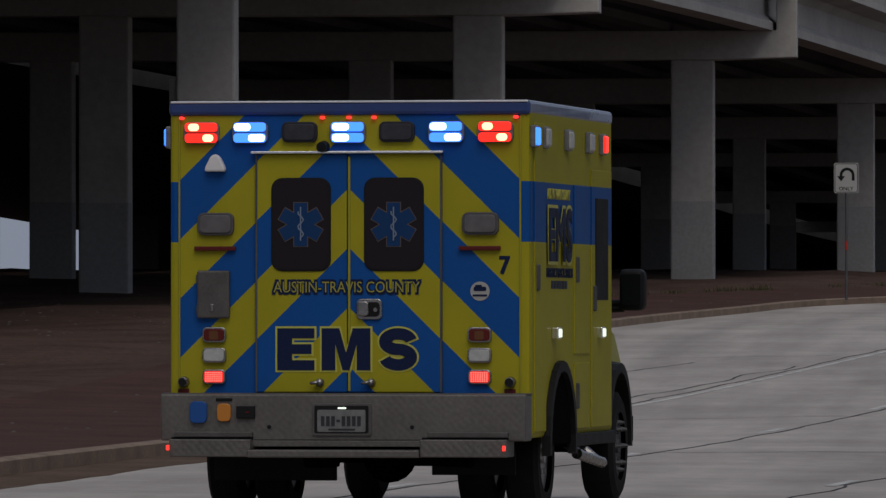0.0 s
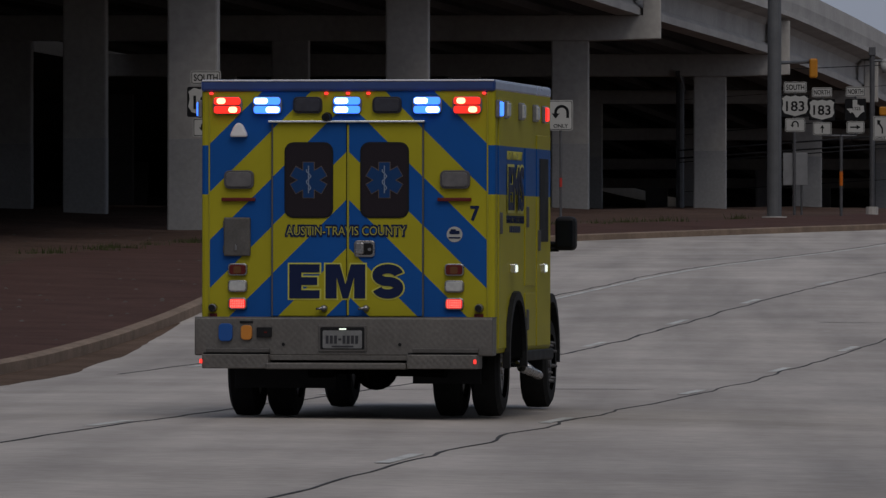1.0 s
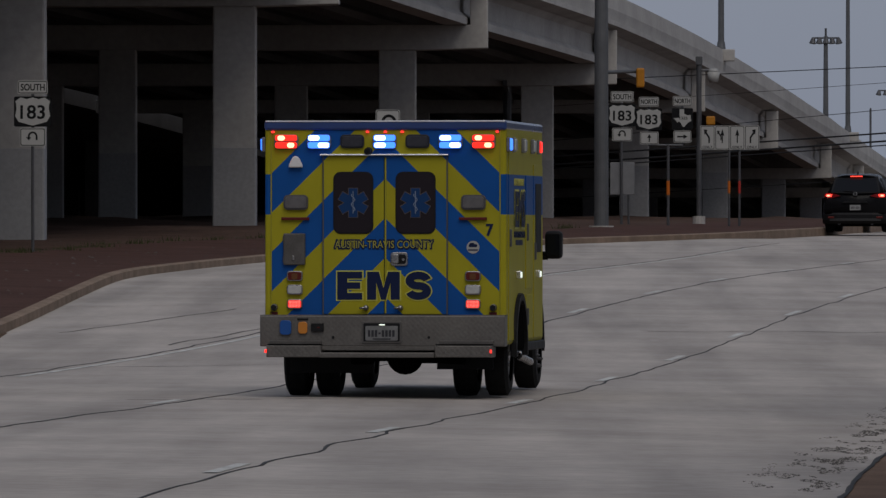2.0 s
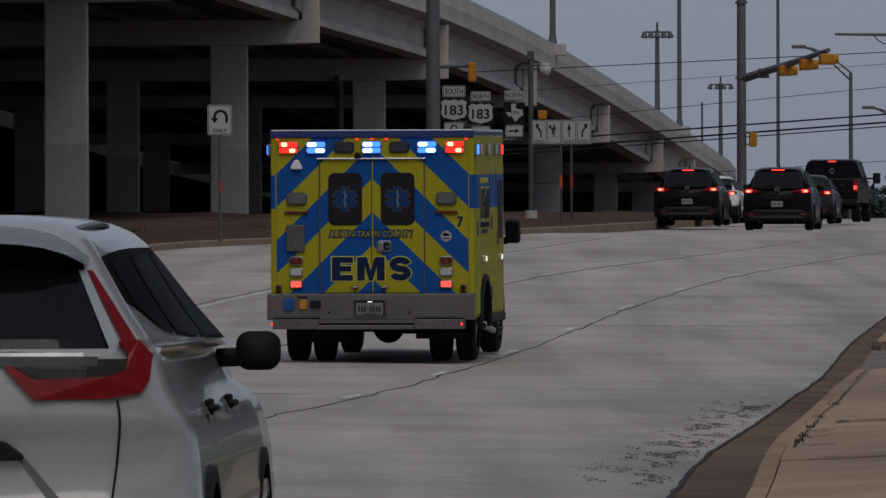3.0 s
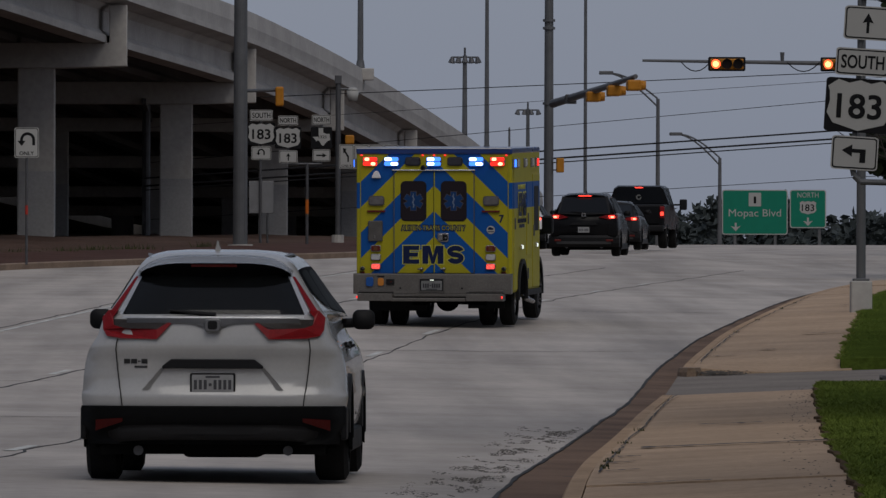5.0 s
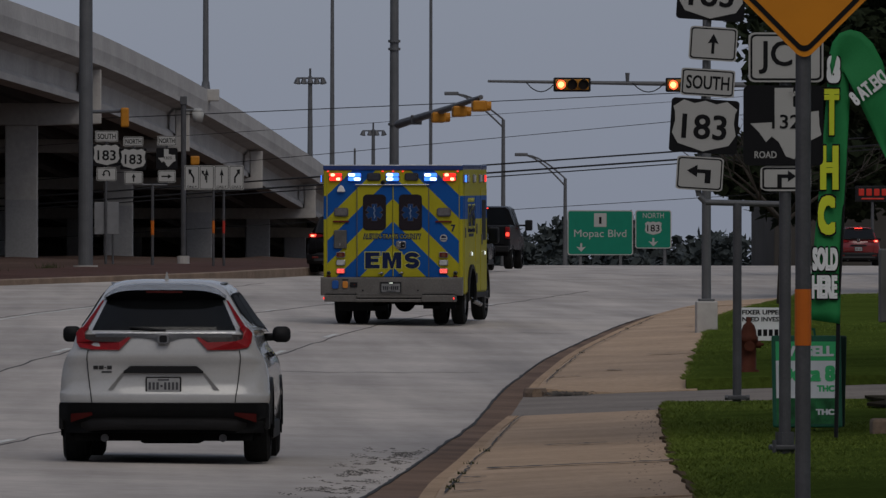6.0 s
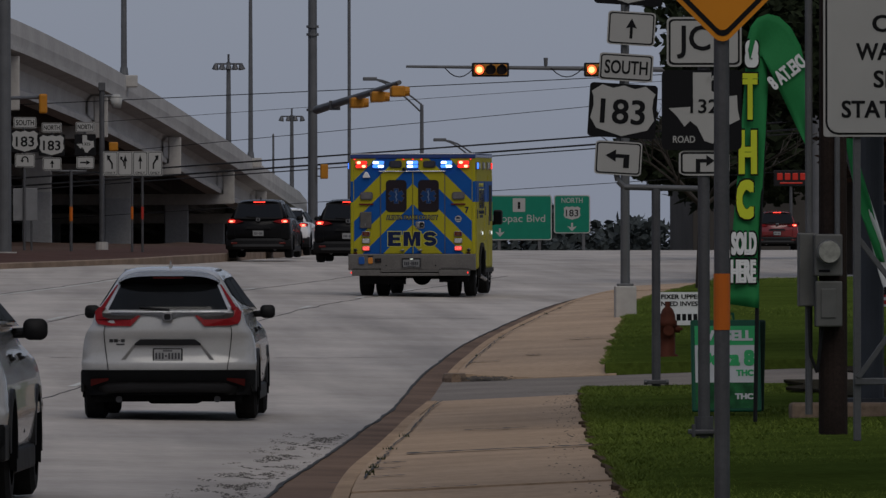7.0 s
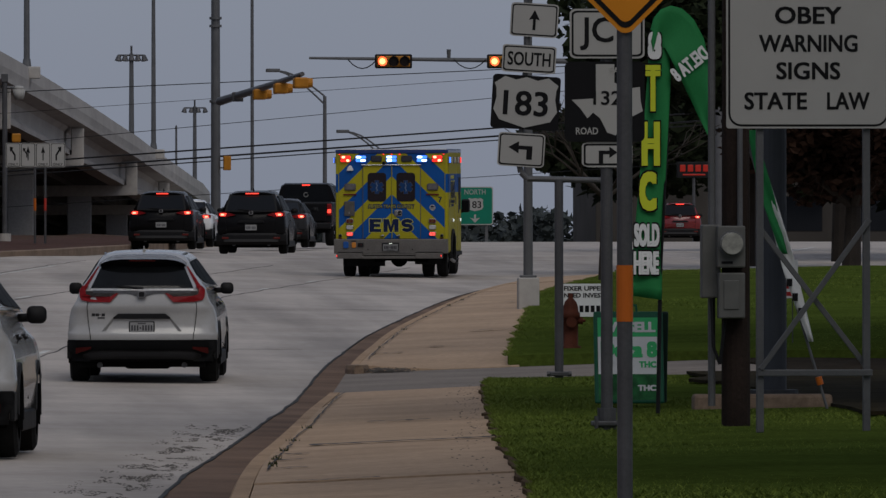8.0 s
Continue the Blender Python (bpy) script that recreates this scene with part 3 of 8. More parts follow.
def scatter_gravel():
    """Loose crumbs of stone washed along the gutter, and litter on the dirt."""
    rnd = random.Random(8)
    verts, faces = [], []
    def lump(x, y, z, r):
        k = len(verts)
        verts.extend([(x - r, y - r, z), (x + r, y - r * 0.7, z), (x + r * 0.4, y + r, z), (x, y, z + r * 0.45)])
        faces.extend([(k, k + 1, k + 3), (k + 1, k + 2, k + 3), (k + 2, k, k + 3)])
    for _ in range(14000):
        y = rnd.uniform(53, 84)
        x = kerb_right(y) - rnd.triangular(0.06, 0.78, 0.3)
        if noise.noise((x * 4.0, y * 0.5, 7)) + 0.5 * noise.noise((x * 11.0, y * 1.5, 3)) > 0.12:
            lump(x, y, rise(y) + cross_fall(x, y), rnd.choice((0.003, 0.004, 0.005, 0.006, 0.008, 0.012)))
    for _ in range(420):
        y = DRIVE[1] - rnd.uniform(0.02, 0.7)
        x = gut(y) + rnd.triangular(0.22, 0.95, 0.4)
        lump(x, y, rise(y) + DIP + 0.05 + 0.05 * rnd.random(), rnd.uniform(0.008, 0.03))
    for _ in range(500):
        y = rnd.uniform(40, 96)
        x = walk_right(y) - rnd.triangular(-0.05, 0.5, 0.0)
        lump(x, y, rise(y) + DIP + 0.21, rnd.uniform(0.006, 0.014))
    for _ in range(900):
        y = rnd.uniform(60, 200)
        x = kerb_left(y) - rnd.uniform(0.3, 14)
        lump(x, y, rise(y) + 0.2 + 0.02 * max(0, kerb_left(y) - 4.5 - x), rnd.uniform(0.01, 0.05))
    me = bpy.data.meshes.new("gravel")
    me.from_pydata(verts, [], faces)
    me.materials.append(material("crumbled_stone", (0.10, 0.09, 0.08), 0.9, vary=0.5, scale=6))
    tagged(new("gravel", me), "loose dark gravel crumbs along the gutter", "gravel", kind="stuff")


def weeds():
    """Weeds at the foot of the bridge columns and in the cracks of the walk."""
    rnd = random.Random(17)
    verts, faces = [], []
    def clump(x, y, z, h, n, spread):
        for _ in range(n):
            a, b = rnd.gauss(0, spread), rnd.gauss(0, spread)
            hh, lean, ang = h * rnd.uniform(0.4, 1.1), rnd.uniform(0.1, 0.6), rnd.uniform(0, 6.28)
            w = 0.05 * h + 0.004
            k = len(verts)
            verts.extend([(x + a - w, y + b, z), (x + a + w, y + b, z), (x + a + lean * hh * math.cos(ang), y + b + lean * hh * math.sin(ang), z + hh)])
            faces.append((k, k + 1, k + 2))
    for _ in range(70):
        y = rnd.uniform(150, 225)
        clump(kerb_left(y) - 4.6 + rnd.uniform(-0.5, 0.3), y, rise(y) + 0.2, rnd.uniform(0.06, 0.2), 26, 0.16)
    for y in (58.2, 58.9, 60.4, 63.5, 68, 74, 117, 126, 133, 140, 144):
        x = gut(y) + 0.24
        clump(x, y, rise(y) + DIP + 0.15, rnd.uniform(0.025, 0.04), 9, 0.022)
    me = bpy.data.meshes.new("weeds")
    me.from_pydata(verts, [], faces)
    me.materials.append(material("dull_weeds", (0.045, 0.052, 0.018), 0.9, vary=0.4, scale=2, fine=0.3))
    tagged(new("weeds", me), "straggly weeds in cracks and at the column feet", "weeds", kind="stuff")


scatter_gravel()
weeds()


# ---- ambulance ----
def wheel(name, parent, x, y, r, w, side, rim=RIM):
    """One wheel on the x axis: tyre with tread shoulders, rim and hub; side is the outer face."""
    o = empty(name, "", "")
    o.parent = parent
    o.matrix_basis = pose(x, y, r)
    prof = [(-w / 2, r * 0.62), (-w / 2, r * 0.86), (-w * 0.38, r * 0.985), (0, r), (w * 0.38, r * 0.985), (w / 2, r * 0.86), (w / 2, r * 0.62)]
    n = 28
    rings = [[(u, q * math.cos(2 * math.pi * i / n), q * math.sin(2 * math.pi * i / n)) for i in range(n)] for u, q in prof]
    part("tyre", loft(rings, caps=False), RUBBER, o, smooth=False)
    bm = tube((-w * 0.42, 0, 0), (w * 0.36, 0, 0), r * 0.63, n=24)
    for i in range(6):
        a = 2 * math.pi * i / 6
        tube((side * w * 0.3, 0.3 * r * math.cos(a), 0.3 * r * math.sin(a)), (side * w * 0.42, 0.3 * r * math.cos(a), 0.3 * r * math.sin(a)), r * 0.05, n=6, bm=bm)
    tube((0, 0, 0), (side * w * 0.46, 0, 0), r * 0.18, r * 0.12, n=12, bm=bm)
    part("rim", bm, rim, o)
    return o


RED_ON = glow("red_strobe", (1.0, 0.022, 0.012), 1.5, (0.4, 0.02, 0.02))
BLUE_ON = glow("blue_strobe", (0.03, 0.17, 1.0), 2.1, (0.1, 0.2, 0.5))
MARKER = glow("red_marker", (1.0, 0.04, 0.03), 1.6, (0.3, 0.01, 0.01))
TAIL = glow("red_tail_lamp", (1.0, 0.025, 0.02), 0.7, (0.4, 0.02, 0.02))
TAIL_LED = glow("red_tail_led", (1.0, 0.25, 0.2), 1.6, (0.4, 0.02, 0.02))
AMBER_ON = glow("amber_lamp", (1.0, 0.5, 0.12), 2.5, (0.5, 0.3, 0.1))
SIDE_WHITE = glow("white_side_lamp", (0.9, 1.0, 0.85), 0.9, (0.6, 0.6, 0.6))
CORES = {RED_ON: glow("red_strobe_bulb", (1.0, 0.42, 0.20), 3.0), BLUE_ON: glow("blue_strobe_bulb", (0.62, 0.85, 1.0), 3.2)}
PANE_DARK = material("violet_tinted_glass", (0.016, 0.012, 0.015), 0.25, spec=0.15)
STAFF_PALE = material("pale_staff", (0.16, 0.20, 0.28), 0.5)
DULL_CHROME = material("weathered_chrome", (0.30, 0.29, 0.285), 0.28, metal=0.9, vary=0.25, scale=12)
FLOOD_GREY = material("smoked_flood_lens", (0.040, 0.040, 0.050), 0.35, vary=0.3, scale=20)
FLOOD_RIM = material("dark_flood_rim", (0.022, 0.022, 0.028), 0.45)
SCENE_GREY = material("grey_scene_lens", (0.125, 0.118, 0.12), 0.35, vary=0.3, scale=14)
SCENE_RIM = material("grey_scene_rim", (0.075, 0.070, 0.072), 0.45)
ACCESS_GREY = material("scuffed_bare_metal", (0.105, 0.098, 0.092), 0.5, metal=0.3, vary=0.3, scale=5, fine=0.15)
LENS_BROWN = material("brown_amber_lens", (0.11, 0.045, 0.018), 0.25)
PLATE_GREY = material("worn_grey_plate", (0.17, 0.17, 0.17), 0.6, vary=0.3, scale=20)
PLATE_PRINT = material("dark_plate_print", (0.03, 0.03, 0.035), 0.6)
LENS_GREY = material("grey_lamp_lens", (0.16, 0.16, 0.17), 0.25, vary=0.3, scale=20)
LENS_CLEAR = material("clear_lamp_lens", (0.42, 0.42, 0.41), 0.2, vary=0.2, scale=30)
LENS_RED = material("dark_red_lens", (0.09, 0.012, 0.01), 0.2)
LENS_BLUE = material("blue_lens", (0.015, 0.07, 0.25), 0.3)
LENS_AMBER = material("amber_lens", (0.45, 0.17, 0.03), 0.3)
BADGE = material("badge_blue", (0.008, 0.035, 0.11), 0.5, spec=0.1)
BADGE_EDGE = material("badge_outline", (0.10, 0.075, 0.06), 0.5)
LETTER_NAVY = material("navy_lettering", (0.006, 0.012, 0.045), 0.5, spec=0.15)
LETTER_EDGE = material("yellow_letter_outline", (0.45, 0.43, 0.08), 0.4)
LETTER_DULL = material("olive_letter_fill", (0.27, 0.25, 0.05), 0.5)
PLATE_WHITE = material("number_plate", (0.26, 0.26, 0.26), 0.5, vary=0.15, scale=20)


def lamp_unit(name, root, x, z, w, h, y, lens, halves=True, bezel=LENS_GREY):
    b = part(name, panel(x, z, w, h, min(w, h) * 0.28, y, 0.035, bevel=0.006), bezel, root)
    if halves:
        for dz in (0.25, -0.25):
            ln = part("lens", panel(x, z + dz * h, w * 0.9, h * 0.42, h * 0.14, y - 0.033, 0.02, bevel=0.005), lens, b)
            if lens in CORES:
                lop = -0.2 if dz > 0 else 0.2
                if abs(x) < 0.1:
                    lop = -0.18
                part("bulb", panel(x + w * lop, z + dz * h, w * (0.30 if lens is RED_ON else 0.46), h * 0.34, h * 0.15, y - 0.052, 0.004), CORES[lens], b)
    else:
        part("lens", panel(x, z, w * 0.86, h * 0.78, h * 0.2, y - 0.033, 0.014, bevel=0.005), lens, b)
    return b


def block_letter(ch, x, z, w, h, y, depth, grow=0.0):
    """Heavy slab E and M of the rear lettering, as outlines about a centre."""
    if ch == "E":
        pts = [(-0.5, -0.5), (0.5, -0.5), (0.5, -0.26), (-0.10, -0.26), (-0.10, -0.11), (0.42, -0.11), (0.42, 0.12), (-0.10, 0.12), (-0.10, 0.26), (0.5, 0.26), (0.5, 0.5), (-0.5, 0.5)]
    else:
        pts = [(-0.5, -0.5), (-0.22, -0.5), (-0.22, 0.12), (-0.07, -0.5), (0.07, -0.5), (0.22, 0.12), (0.22, -0.5), (0.5, -0.5), (0.5, 0.5), (0.14, 0.5), (0.0, -0.08), (-0.14, 0.5), (-0.5, 0.5)]
    flat = [Vector((u * w, v * h)) for u, v in pts]
    out = []
    for i, p in enumerate(flat):
        a, b = (p - flat[i - 1]).normalized(), (flat[(i + 1) % len(flat)] - p).normalized()
        na, nb = Vector((a.y, -a.x)), Vector((b.y, -b.x))
        k = grow / max(0.35, 1 + na.dot(nb))
        out.append((x + p.x + (na.x + nb.x) * k, y, z + p.y + (na.y + nb.y) * k))
    return poly(out, -depth)


def letter_s(x, z, w, h, y, depth, grow=0.0):
    """A heavy round S, swept as one broad stroke."""
    t = 0.078
    rx, ry = (w - t) / 2, (h - t) / 4
    line = [(rx * math.cos(radians(d)), ry + ry * math.sin(radians(d))) for d in range(8, 271, 12)]
    line += [(rx * math.cos(radians(d)), -ry + ry * math.sin(radians(d))) for d in range(84, -173, -12)]
    half = t / 2 + grow
    bm = bmesh.new()
    prev = None
    for i, (u, v) in enumerate(line):
        a, b = Vector(line[max(0, i - 1)]), Vector(line[min(len(line) - 1, i + 1)])
        d = (b - a).normalized()
        if i == 0:
            u, v = u - d.x * grow, v - d.y * grow
        if i == len(line) - 1:
            u, v = u + d.x * grow, v + d.y * grow
        row = [bm.verts.new((x + u + d.y * k, y, z + v - d.x * k)) for k in (half, -half)]
        if prev:
            bm.faces.new((prev[0], prev[1], row[1], row[0]))
        prev = row
    got = bmesh.ops.extrude_face_region(bm, geom=bm.faces[:])
    bmesh.ops.translate(bm, verts=[q for q in got["geom"] if isinstance(q, bmesh.types.BMVert)], vec=(0, -depth, 0))
    bmesh.ops.recalc_face_normals(bm, faces=bm.faces[:])
    return bm


def ambulance():
    root = empty("ambulance", "yellow and blue box ambulance with flashing roof lights", "ambulance")
    L = 3.75
    part("body", box(-1.22, 1.22, 0.26, L, 0.50, 2.73, 0.03), LIVERY, root, "yellow box body with blue chevrons")
    part("roof_cap", box(-1.224, 1.224, 0.235, L + 0.01, 2.69, 2.79, 0.025), NAVY, root, "navy roof edge")
    part("roof_lip", box(-1.21, 1.21, 0.228, 0.24, 2.775, 2.788, 0.003), BRIGHT, root, "thin bright roof edging")
    for s in (-1, 1):
        part("corner_trim", box(s * 1.155 - 0.006, s * 1.155 + 0.006, 0.25, 0.262, 0.80, 2.68, 0.003), YELLOW, root)
    # rear doors with windows, star badges and latches
    for s in (-1, 1):
        x0, x1 = (0.000, 0.618) if s > 0 else (-0.622, -0.012)
        door = part("rear_door", box(x0, x1, 0.235, 0.262, 0.812, 2.425, 0.006), LIVERY, root)
        cx = 0.307 if s > 0 else -0.322
        zc = 1.949
        part("gasket", panel(cx, zc, 0.405, 0.635, 0.075, 0.236, 0.010, bevel=0.004), BLACK, door)
        pane = part("pane", panel(cx, zc, 0.378, 0.608, 0.065, 0.227, 0.004), PANE_DARK, door, "dark tinted window")
        for j in range(3):
            a = radians(60 * j)
            for wid, mt, dep, nm in ((0.050, BADGE_EDGE, 0.003, "star_outline"), (0.0445, BADGE, 0.0045, "star_bar")):
                ln = 0.148 + (wid - 0.0445) * 0.8
                pts = [(cx + u * math.cos(a) - v * math.sin(a), 0.221 - 0.0006 * j, zc + u * math.sin(a) + v * math.cos(a)) for u, v in ((-wid, -ln), (wid, -ln), (wid, ln), (-wid, ln))]
                part(nm, poly(pts, -dep), mt, pane)
        staff = tube((cx, 0.213, zc - 0.11), (cx, 0.213, zc + 0.12), 0.005, n=6)
        for k in range(9):
            za, zb = zc - 0.09 + k * 0.02, zc - 0.07 + k * 0.02
            tube((cx + 0.02 * math.sin(k * 1.3), 0.213, za), (cx + 0.02 * math.sin((k + 1) * 1.3), 0.213, zb), 0.005, n=5, bm=staff)
        part("staff", staff, STAFF_PALE, pane)
        lx = 0.154 if s > 0 else -0.193
        latch = tube((lx, 0.24, 0.877), (lx, 0.185, 0.877), 0.030, 0.024, n=14)
        tube((lx, 0.195, 0.880), (lx - 0.062, 0.190, 0.872), 0.013, 0.010, n=8, bm=latch)
        part("latch", latch, DULL_CHROME, door, smooth=True)
        hx = 0.623 if s > 0 else -0.627
        part("hinge", box(hx - 0.007, hx + 0.007, 0.236, 0.262, 0.81, 2.42, 0.003), DARK_STEEL, door)
    part("door_gap", box(-0.011, -0.001, 0.247, 0.262, 0.815, 2.42), BLACK, root)
    part("door_strip", box(-0.004, 0.012, 0.228, 0.236, 0.82, 2.41, 0.002), YELLOW, root)
    part("drip_rail", box(-0.658, 0.642, 0.195, 0.262, 2.430, 2.447, 0.005), CHROME, root)
    hb = part("door_handle", panel(0.142, 1.375, 0.173, 0.140, 0.03, 0.236, 0.02, bevel=0.006), DULL_CHROME, root)
    part("handle_cup", panel(0.148, 1.373, 0.130, 0.098, 0.025, 0.217, 0.004), BLACK, hb)
    part("handle_pull", panel(0.105, 1.378, 0.075, 0.100, 0.02, 0.214, 0.028, bevel=0.008), DULL_CHROME, hb)
    part("handle_key", tube((0.185, 0.215, 1.37), (0.185, 0.205, 1.37), 0.014, n=10), DULL_CHROME, hb)
    # upper light bank
    zt = 2.574
    for x, lens in ((-1.0, RED_ON), (-0.669, BLUE_ON), (-0.006, BLUE_ON), (0.658, BLUE_ON), (0.99, RED_ON)):
        lamp_unit("warning_lamp", root, x, zt, 0.243, 0.147, 0.262, lens)
    for x in (-0.334, 0.325):
        lamp_unit("flood_lamp", root, x, zt + 0.002, 0.24, 0.140, 0.262, FLOOD_GREY, halves=False, bezel=FLOOD_RIM)
    for x in (-1.136, -0.18, 0.0, 0.17, 1.128):
        part("marker_lamp", panel(x, 2.674, 0.030, 0.022, 0.009, 0.262, 0.03), MARKER, root)
    pod = part("camera_pod", tube((-0.172, 0.26, 2.478), (-0.172, 0.16, 2.472), 0.040, 0.034, n=16), BLACK, root)
    part("camera_lens", tube((-0.172, 0.16, 2.472), (-0.172, 0.155, 2.472), 0.016, n=12), GLASS, pod)
    # dome lamp and mid-height scene lamps
    dome = poly([(-0.904 + 0.07 * math.cos(a) * (1.0 if math.sin(a) < 0.3 else 0.85), 0.262, 2.31 + 0.118 * math.sin(a)) for a in [radians(d) for d in range(0, 181, 15)]], -0.06, bevel=0.012)
    part("dome_lamp", dome, material("white_dome_plastic", (0.62, 0.60, 0.60), 0.45), root)
    for s, xs, xl in ((-1, -0.904, -0.914), (1, 0.889, 0.884)):
        lamp_unit("scene_lamp", root, xs, 1.953, 0.247, 0.154, 0.262, SCENE_GREY, halves=False, bezel=SCENE_RIM)
        part("red_reflector_bar", box(xs - 0.145, xs + 0.135, 0.225, 0.262, 1.772, 1.802, 0.005), LENS_RED, root)
        tn = lamp_unit("turn_lamp", root, xl, 1.201, 0.16, 0.104, 0.262, LENS_RED, halves=False, bezel=DULL_CHROME)
        part("amber_half", panel(xl, 1.198, 0.062, 0.060, 0.012, 0.216, 0.003), LENS_BROWN, tn)
        lamp_unit("reverse_lamp", root, xl, 1.062, 0.16, 0.102, 0.262, LENS_CLEAR, halves=False, bezel=DULL_CHROME)
        led = lamp_unit("tail_lamp", root, xl, 0.916, 0.155, 0.100, 0.262, TAIL, halves=False, bezel=DULL_CHROME)
        for r_ in range(5):
            for c_ in range(8):
                part("led", panel(xl - 0.0525 + 0.015 * c_, 0.888 + 0.014 * r_, 0.009, 0.007, 0.002, 0.2155, 0.002), TAIL_LED, led)
        xr = -1.122 if s < 0 else 1.089
        st = part("door_stop", tube((xr, 0.262, 0.881), (xr, 0.20, 0.881), 0.038, 0.032, n=14), DULL_CHROME, root, smooth=True)
        part("rubber", tube((xr, 0.20, 0.881), (xr, 0.19, 0.881), 0.027, n=12), BLACK, st)
        part("side_reflector", box(xr - 0.042, xr + 0.034, 0.25, 0.262, 0.802, 0.835, 0.004), LENS_RED, root)
    ac = part("access_panel", box(-1.028, -0.808, 0.215, 0.262, 1.313, 1.637, 0.012), ACCESS_GREY, root, "bare metal access box")
    part("panel_latch", box(-0.935, -0.915, 0.205, 0.217, 1.36, 1.41, 0.004), DULL_CHROME, ac)
    for z in (1.37, 1.58):
        part("panel_hinge", box(-1.034, -1.02, 0.22, 0.262, z - 0.03, z + 0.03, 0.004), DARK_STEEL, ac)
    seal = part("round_decal", tube((0.883, 0.262, 1.496), (0.883, 0.256, 1.496), 0.065, n=28), WHITE, root)
    part("decal_print", box(0.835, 0.931, 0.252, 0.2565, 1.462, 1.474), LETTER_NAVY, seal)
    part("decal_shape", panel(0.883, 1.512, 0.085, 0.030, 0.01, 0.2565, 0.003), LETTER_NAVY, seal)
    part("decal_shape", panel(0.873, 1.530, 0.045, 0.018, 0.007, 0.2565, 0.003), LETTER_NAVY, seal)
    # lettering
    ct = Matrix.Translation
    for ch_, x, w in (("E", -0.357, 0.252), ("M", -0.017, 0.330)):
        part("lettering", block_letter(ch_, x, 1.103, w, 0.285, 0.2335, 0.002, 0.013), LETTER_EDGE, root)
        part("lettering", block_letter(ch_, x, 1.103, w, 0.285, 0.231, 0.004), LETTER_NAVY, root)
    part("lettering", letter_s(0.335, 1.103, 0.258, 0.288, 0.2335, 0.002, 0.012), LETTER_EDGE, root)
    part("lettering", letter_s(0.335, 1.103, 0.258, 0.288, 0.231, 0.004), LETTER_NAVY, root)
    words("lettering", "AUSTIN-TRAVIS COUNTY", 0.108, LETTER_NAVY, root, ct((-0.013, 0.2325, 1.525)), bold=0.010, span=(1.02, 0.106))
    words("lettering", "AUSTIN-TRAVIS COUNTY", 0.108, LETTER_DULL, root, ct((-0.013, 0.2285, 1.525)), bold=0.0, span=(0.990, 0.074))
    words("lettering", "7", 0.165, LETTER_NAVY, root, ct((1.05, 0.258, 1.672)), bold=0.006, span=(0.075, 0.125))
    turn = pose(0, 0, 0, 0, 0, 90)
    words("side_lettering", "EMS", 0.4, LETTER_EDGE, root, ct((1.2325, 1.42, 1.885)) @ turn, bold=0.016, span=(1.02, 0.42))
    words("side_lettering", "EMS", 0.4, LETTER_NAVY, root, ct((1.2365, 1.42, 1.885)) @ turn, bold=0.012, span=(0.97, 0.375))
    words("side_lettering", "AUSTIN-TRAVIS COUNTY", 0.1, LETTER_EDGE, root, ct((1.2225, 1.42, 2.165)) @ turn, bold=0.002, span=(0.95, 0.075))
    words("side_lettering", "EMERGENCY MEDICAL SERVICES", 0.1, LETTER_NAVY, root, ct((1.2225, 1.46, 1.625)) @ turn, bold=0.003, span=(1.1, 0.065))
    for k in range(6):
        part("lettering_bar", box(1.218, 1.2235, 1.12 + 0.115 * k, 1.205 + 0.115 * k, 1.515, 1.57), LETTER_NAVY, root)
    # bumper, steps and plate
    bump = part("rear_bumper", box(-1.243, 1.225, 0.06, 0.30, 0.484, 0.80, 0.012), PLATE, root, "diamond-plate bumper")
    part("bumper_apron", box(-0.63, 0.53, 0.062, 0.29, 0.445, 0.486, 0.004), PLATE, bump)
    part("bumper_cap", box(-1.247, 1.229, 0.10, 0.31, 0.796, 0.806, 0.003), ACCESS_GREY, bump)
    for x0, x1, t0 in ((-1.165, -0.613, -1.14), (0.53, 1.11, 0.57)):
        part("step_corner", box(x0, x1, -0.04, 0.28, 0.376, 0.495, 0.008), PLATE, bump)
        part("step_lip", box(t0, x1, 0.02, 0.07, 0.508, 0.545, 0.006), ACCESS_GREY, bump)
        # solid black strip painted in for the shadow between lip and step
        part("step_shadow_gap", box(x0, x1, 0.04, 0.07, 0.494, 0.509), BLACK, bump)
    part("step_tread", box(-0.632, 0.526, -0.06, 0.28, 0.372, 0.425, 0.010), PLATE, bump)
    fr = part("plate_frame", panel(-0.013, 0.628, 0.40, 0.22, 0.012, 0.062, 0.016, bevel=0.004), ACCESS_GREY, bump)
    part("plate_well", panel(-0.013, 0.630, 0.365, 0.185, 0.010, 0.047, 0.004), BLACK, fr)
    pl = part("number_plate", panel(-0.013, 0.620, 0.325, 0.150, 0.012, 0.043, 0.005), PLATE_GREY, bump)
    for k in range(8):
        part("plate_bar", box(-0.150 + 0.035 * k, -0.126 + 0.035 * k, 0.034, 0.0385, 0.585 if k != 3 else 0.612, 0.652 if k != 3 else 0.628), PLATE_PRINT, pl)
    part("plate_bar", box(-0.10, 0.08, 0.034, 0.0385, 0.556, 0.568), PLATE_PRINT, pl)
    part("plate_lamp", box(-0.035, 0.02, 0.02, 0.044, 0.70, 0.712, 0.003), SIDE_WHITE, fr)
    part("blue_socket", panel(-0.981, 0.677, 0.116, 0.149, 0.035, 0.062, 0.035, bevel=0.006), LENS_BLUE, bump)
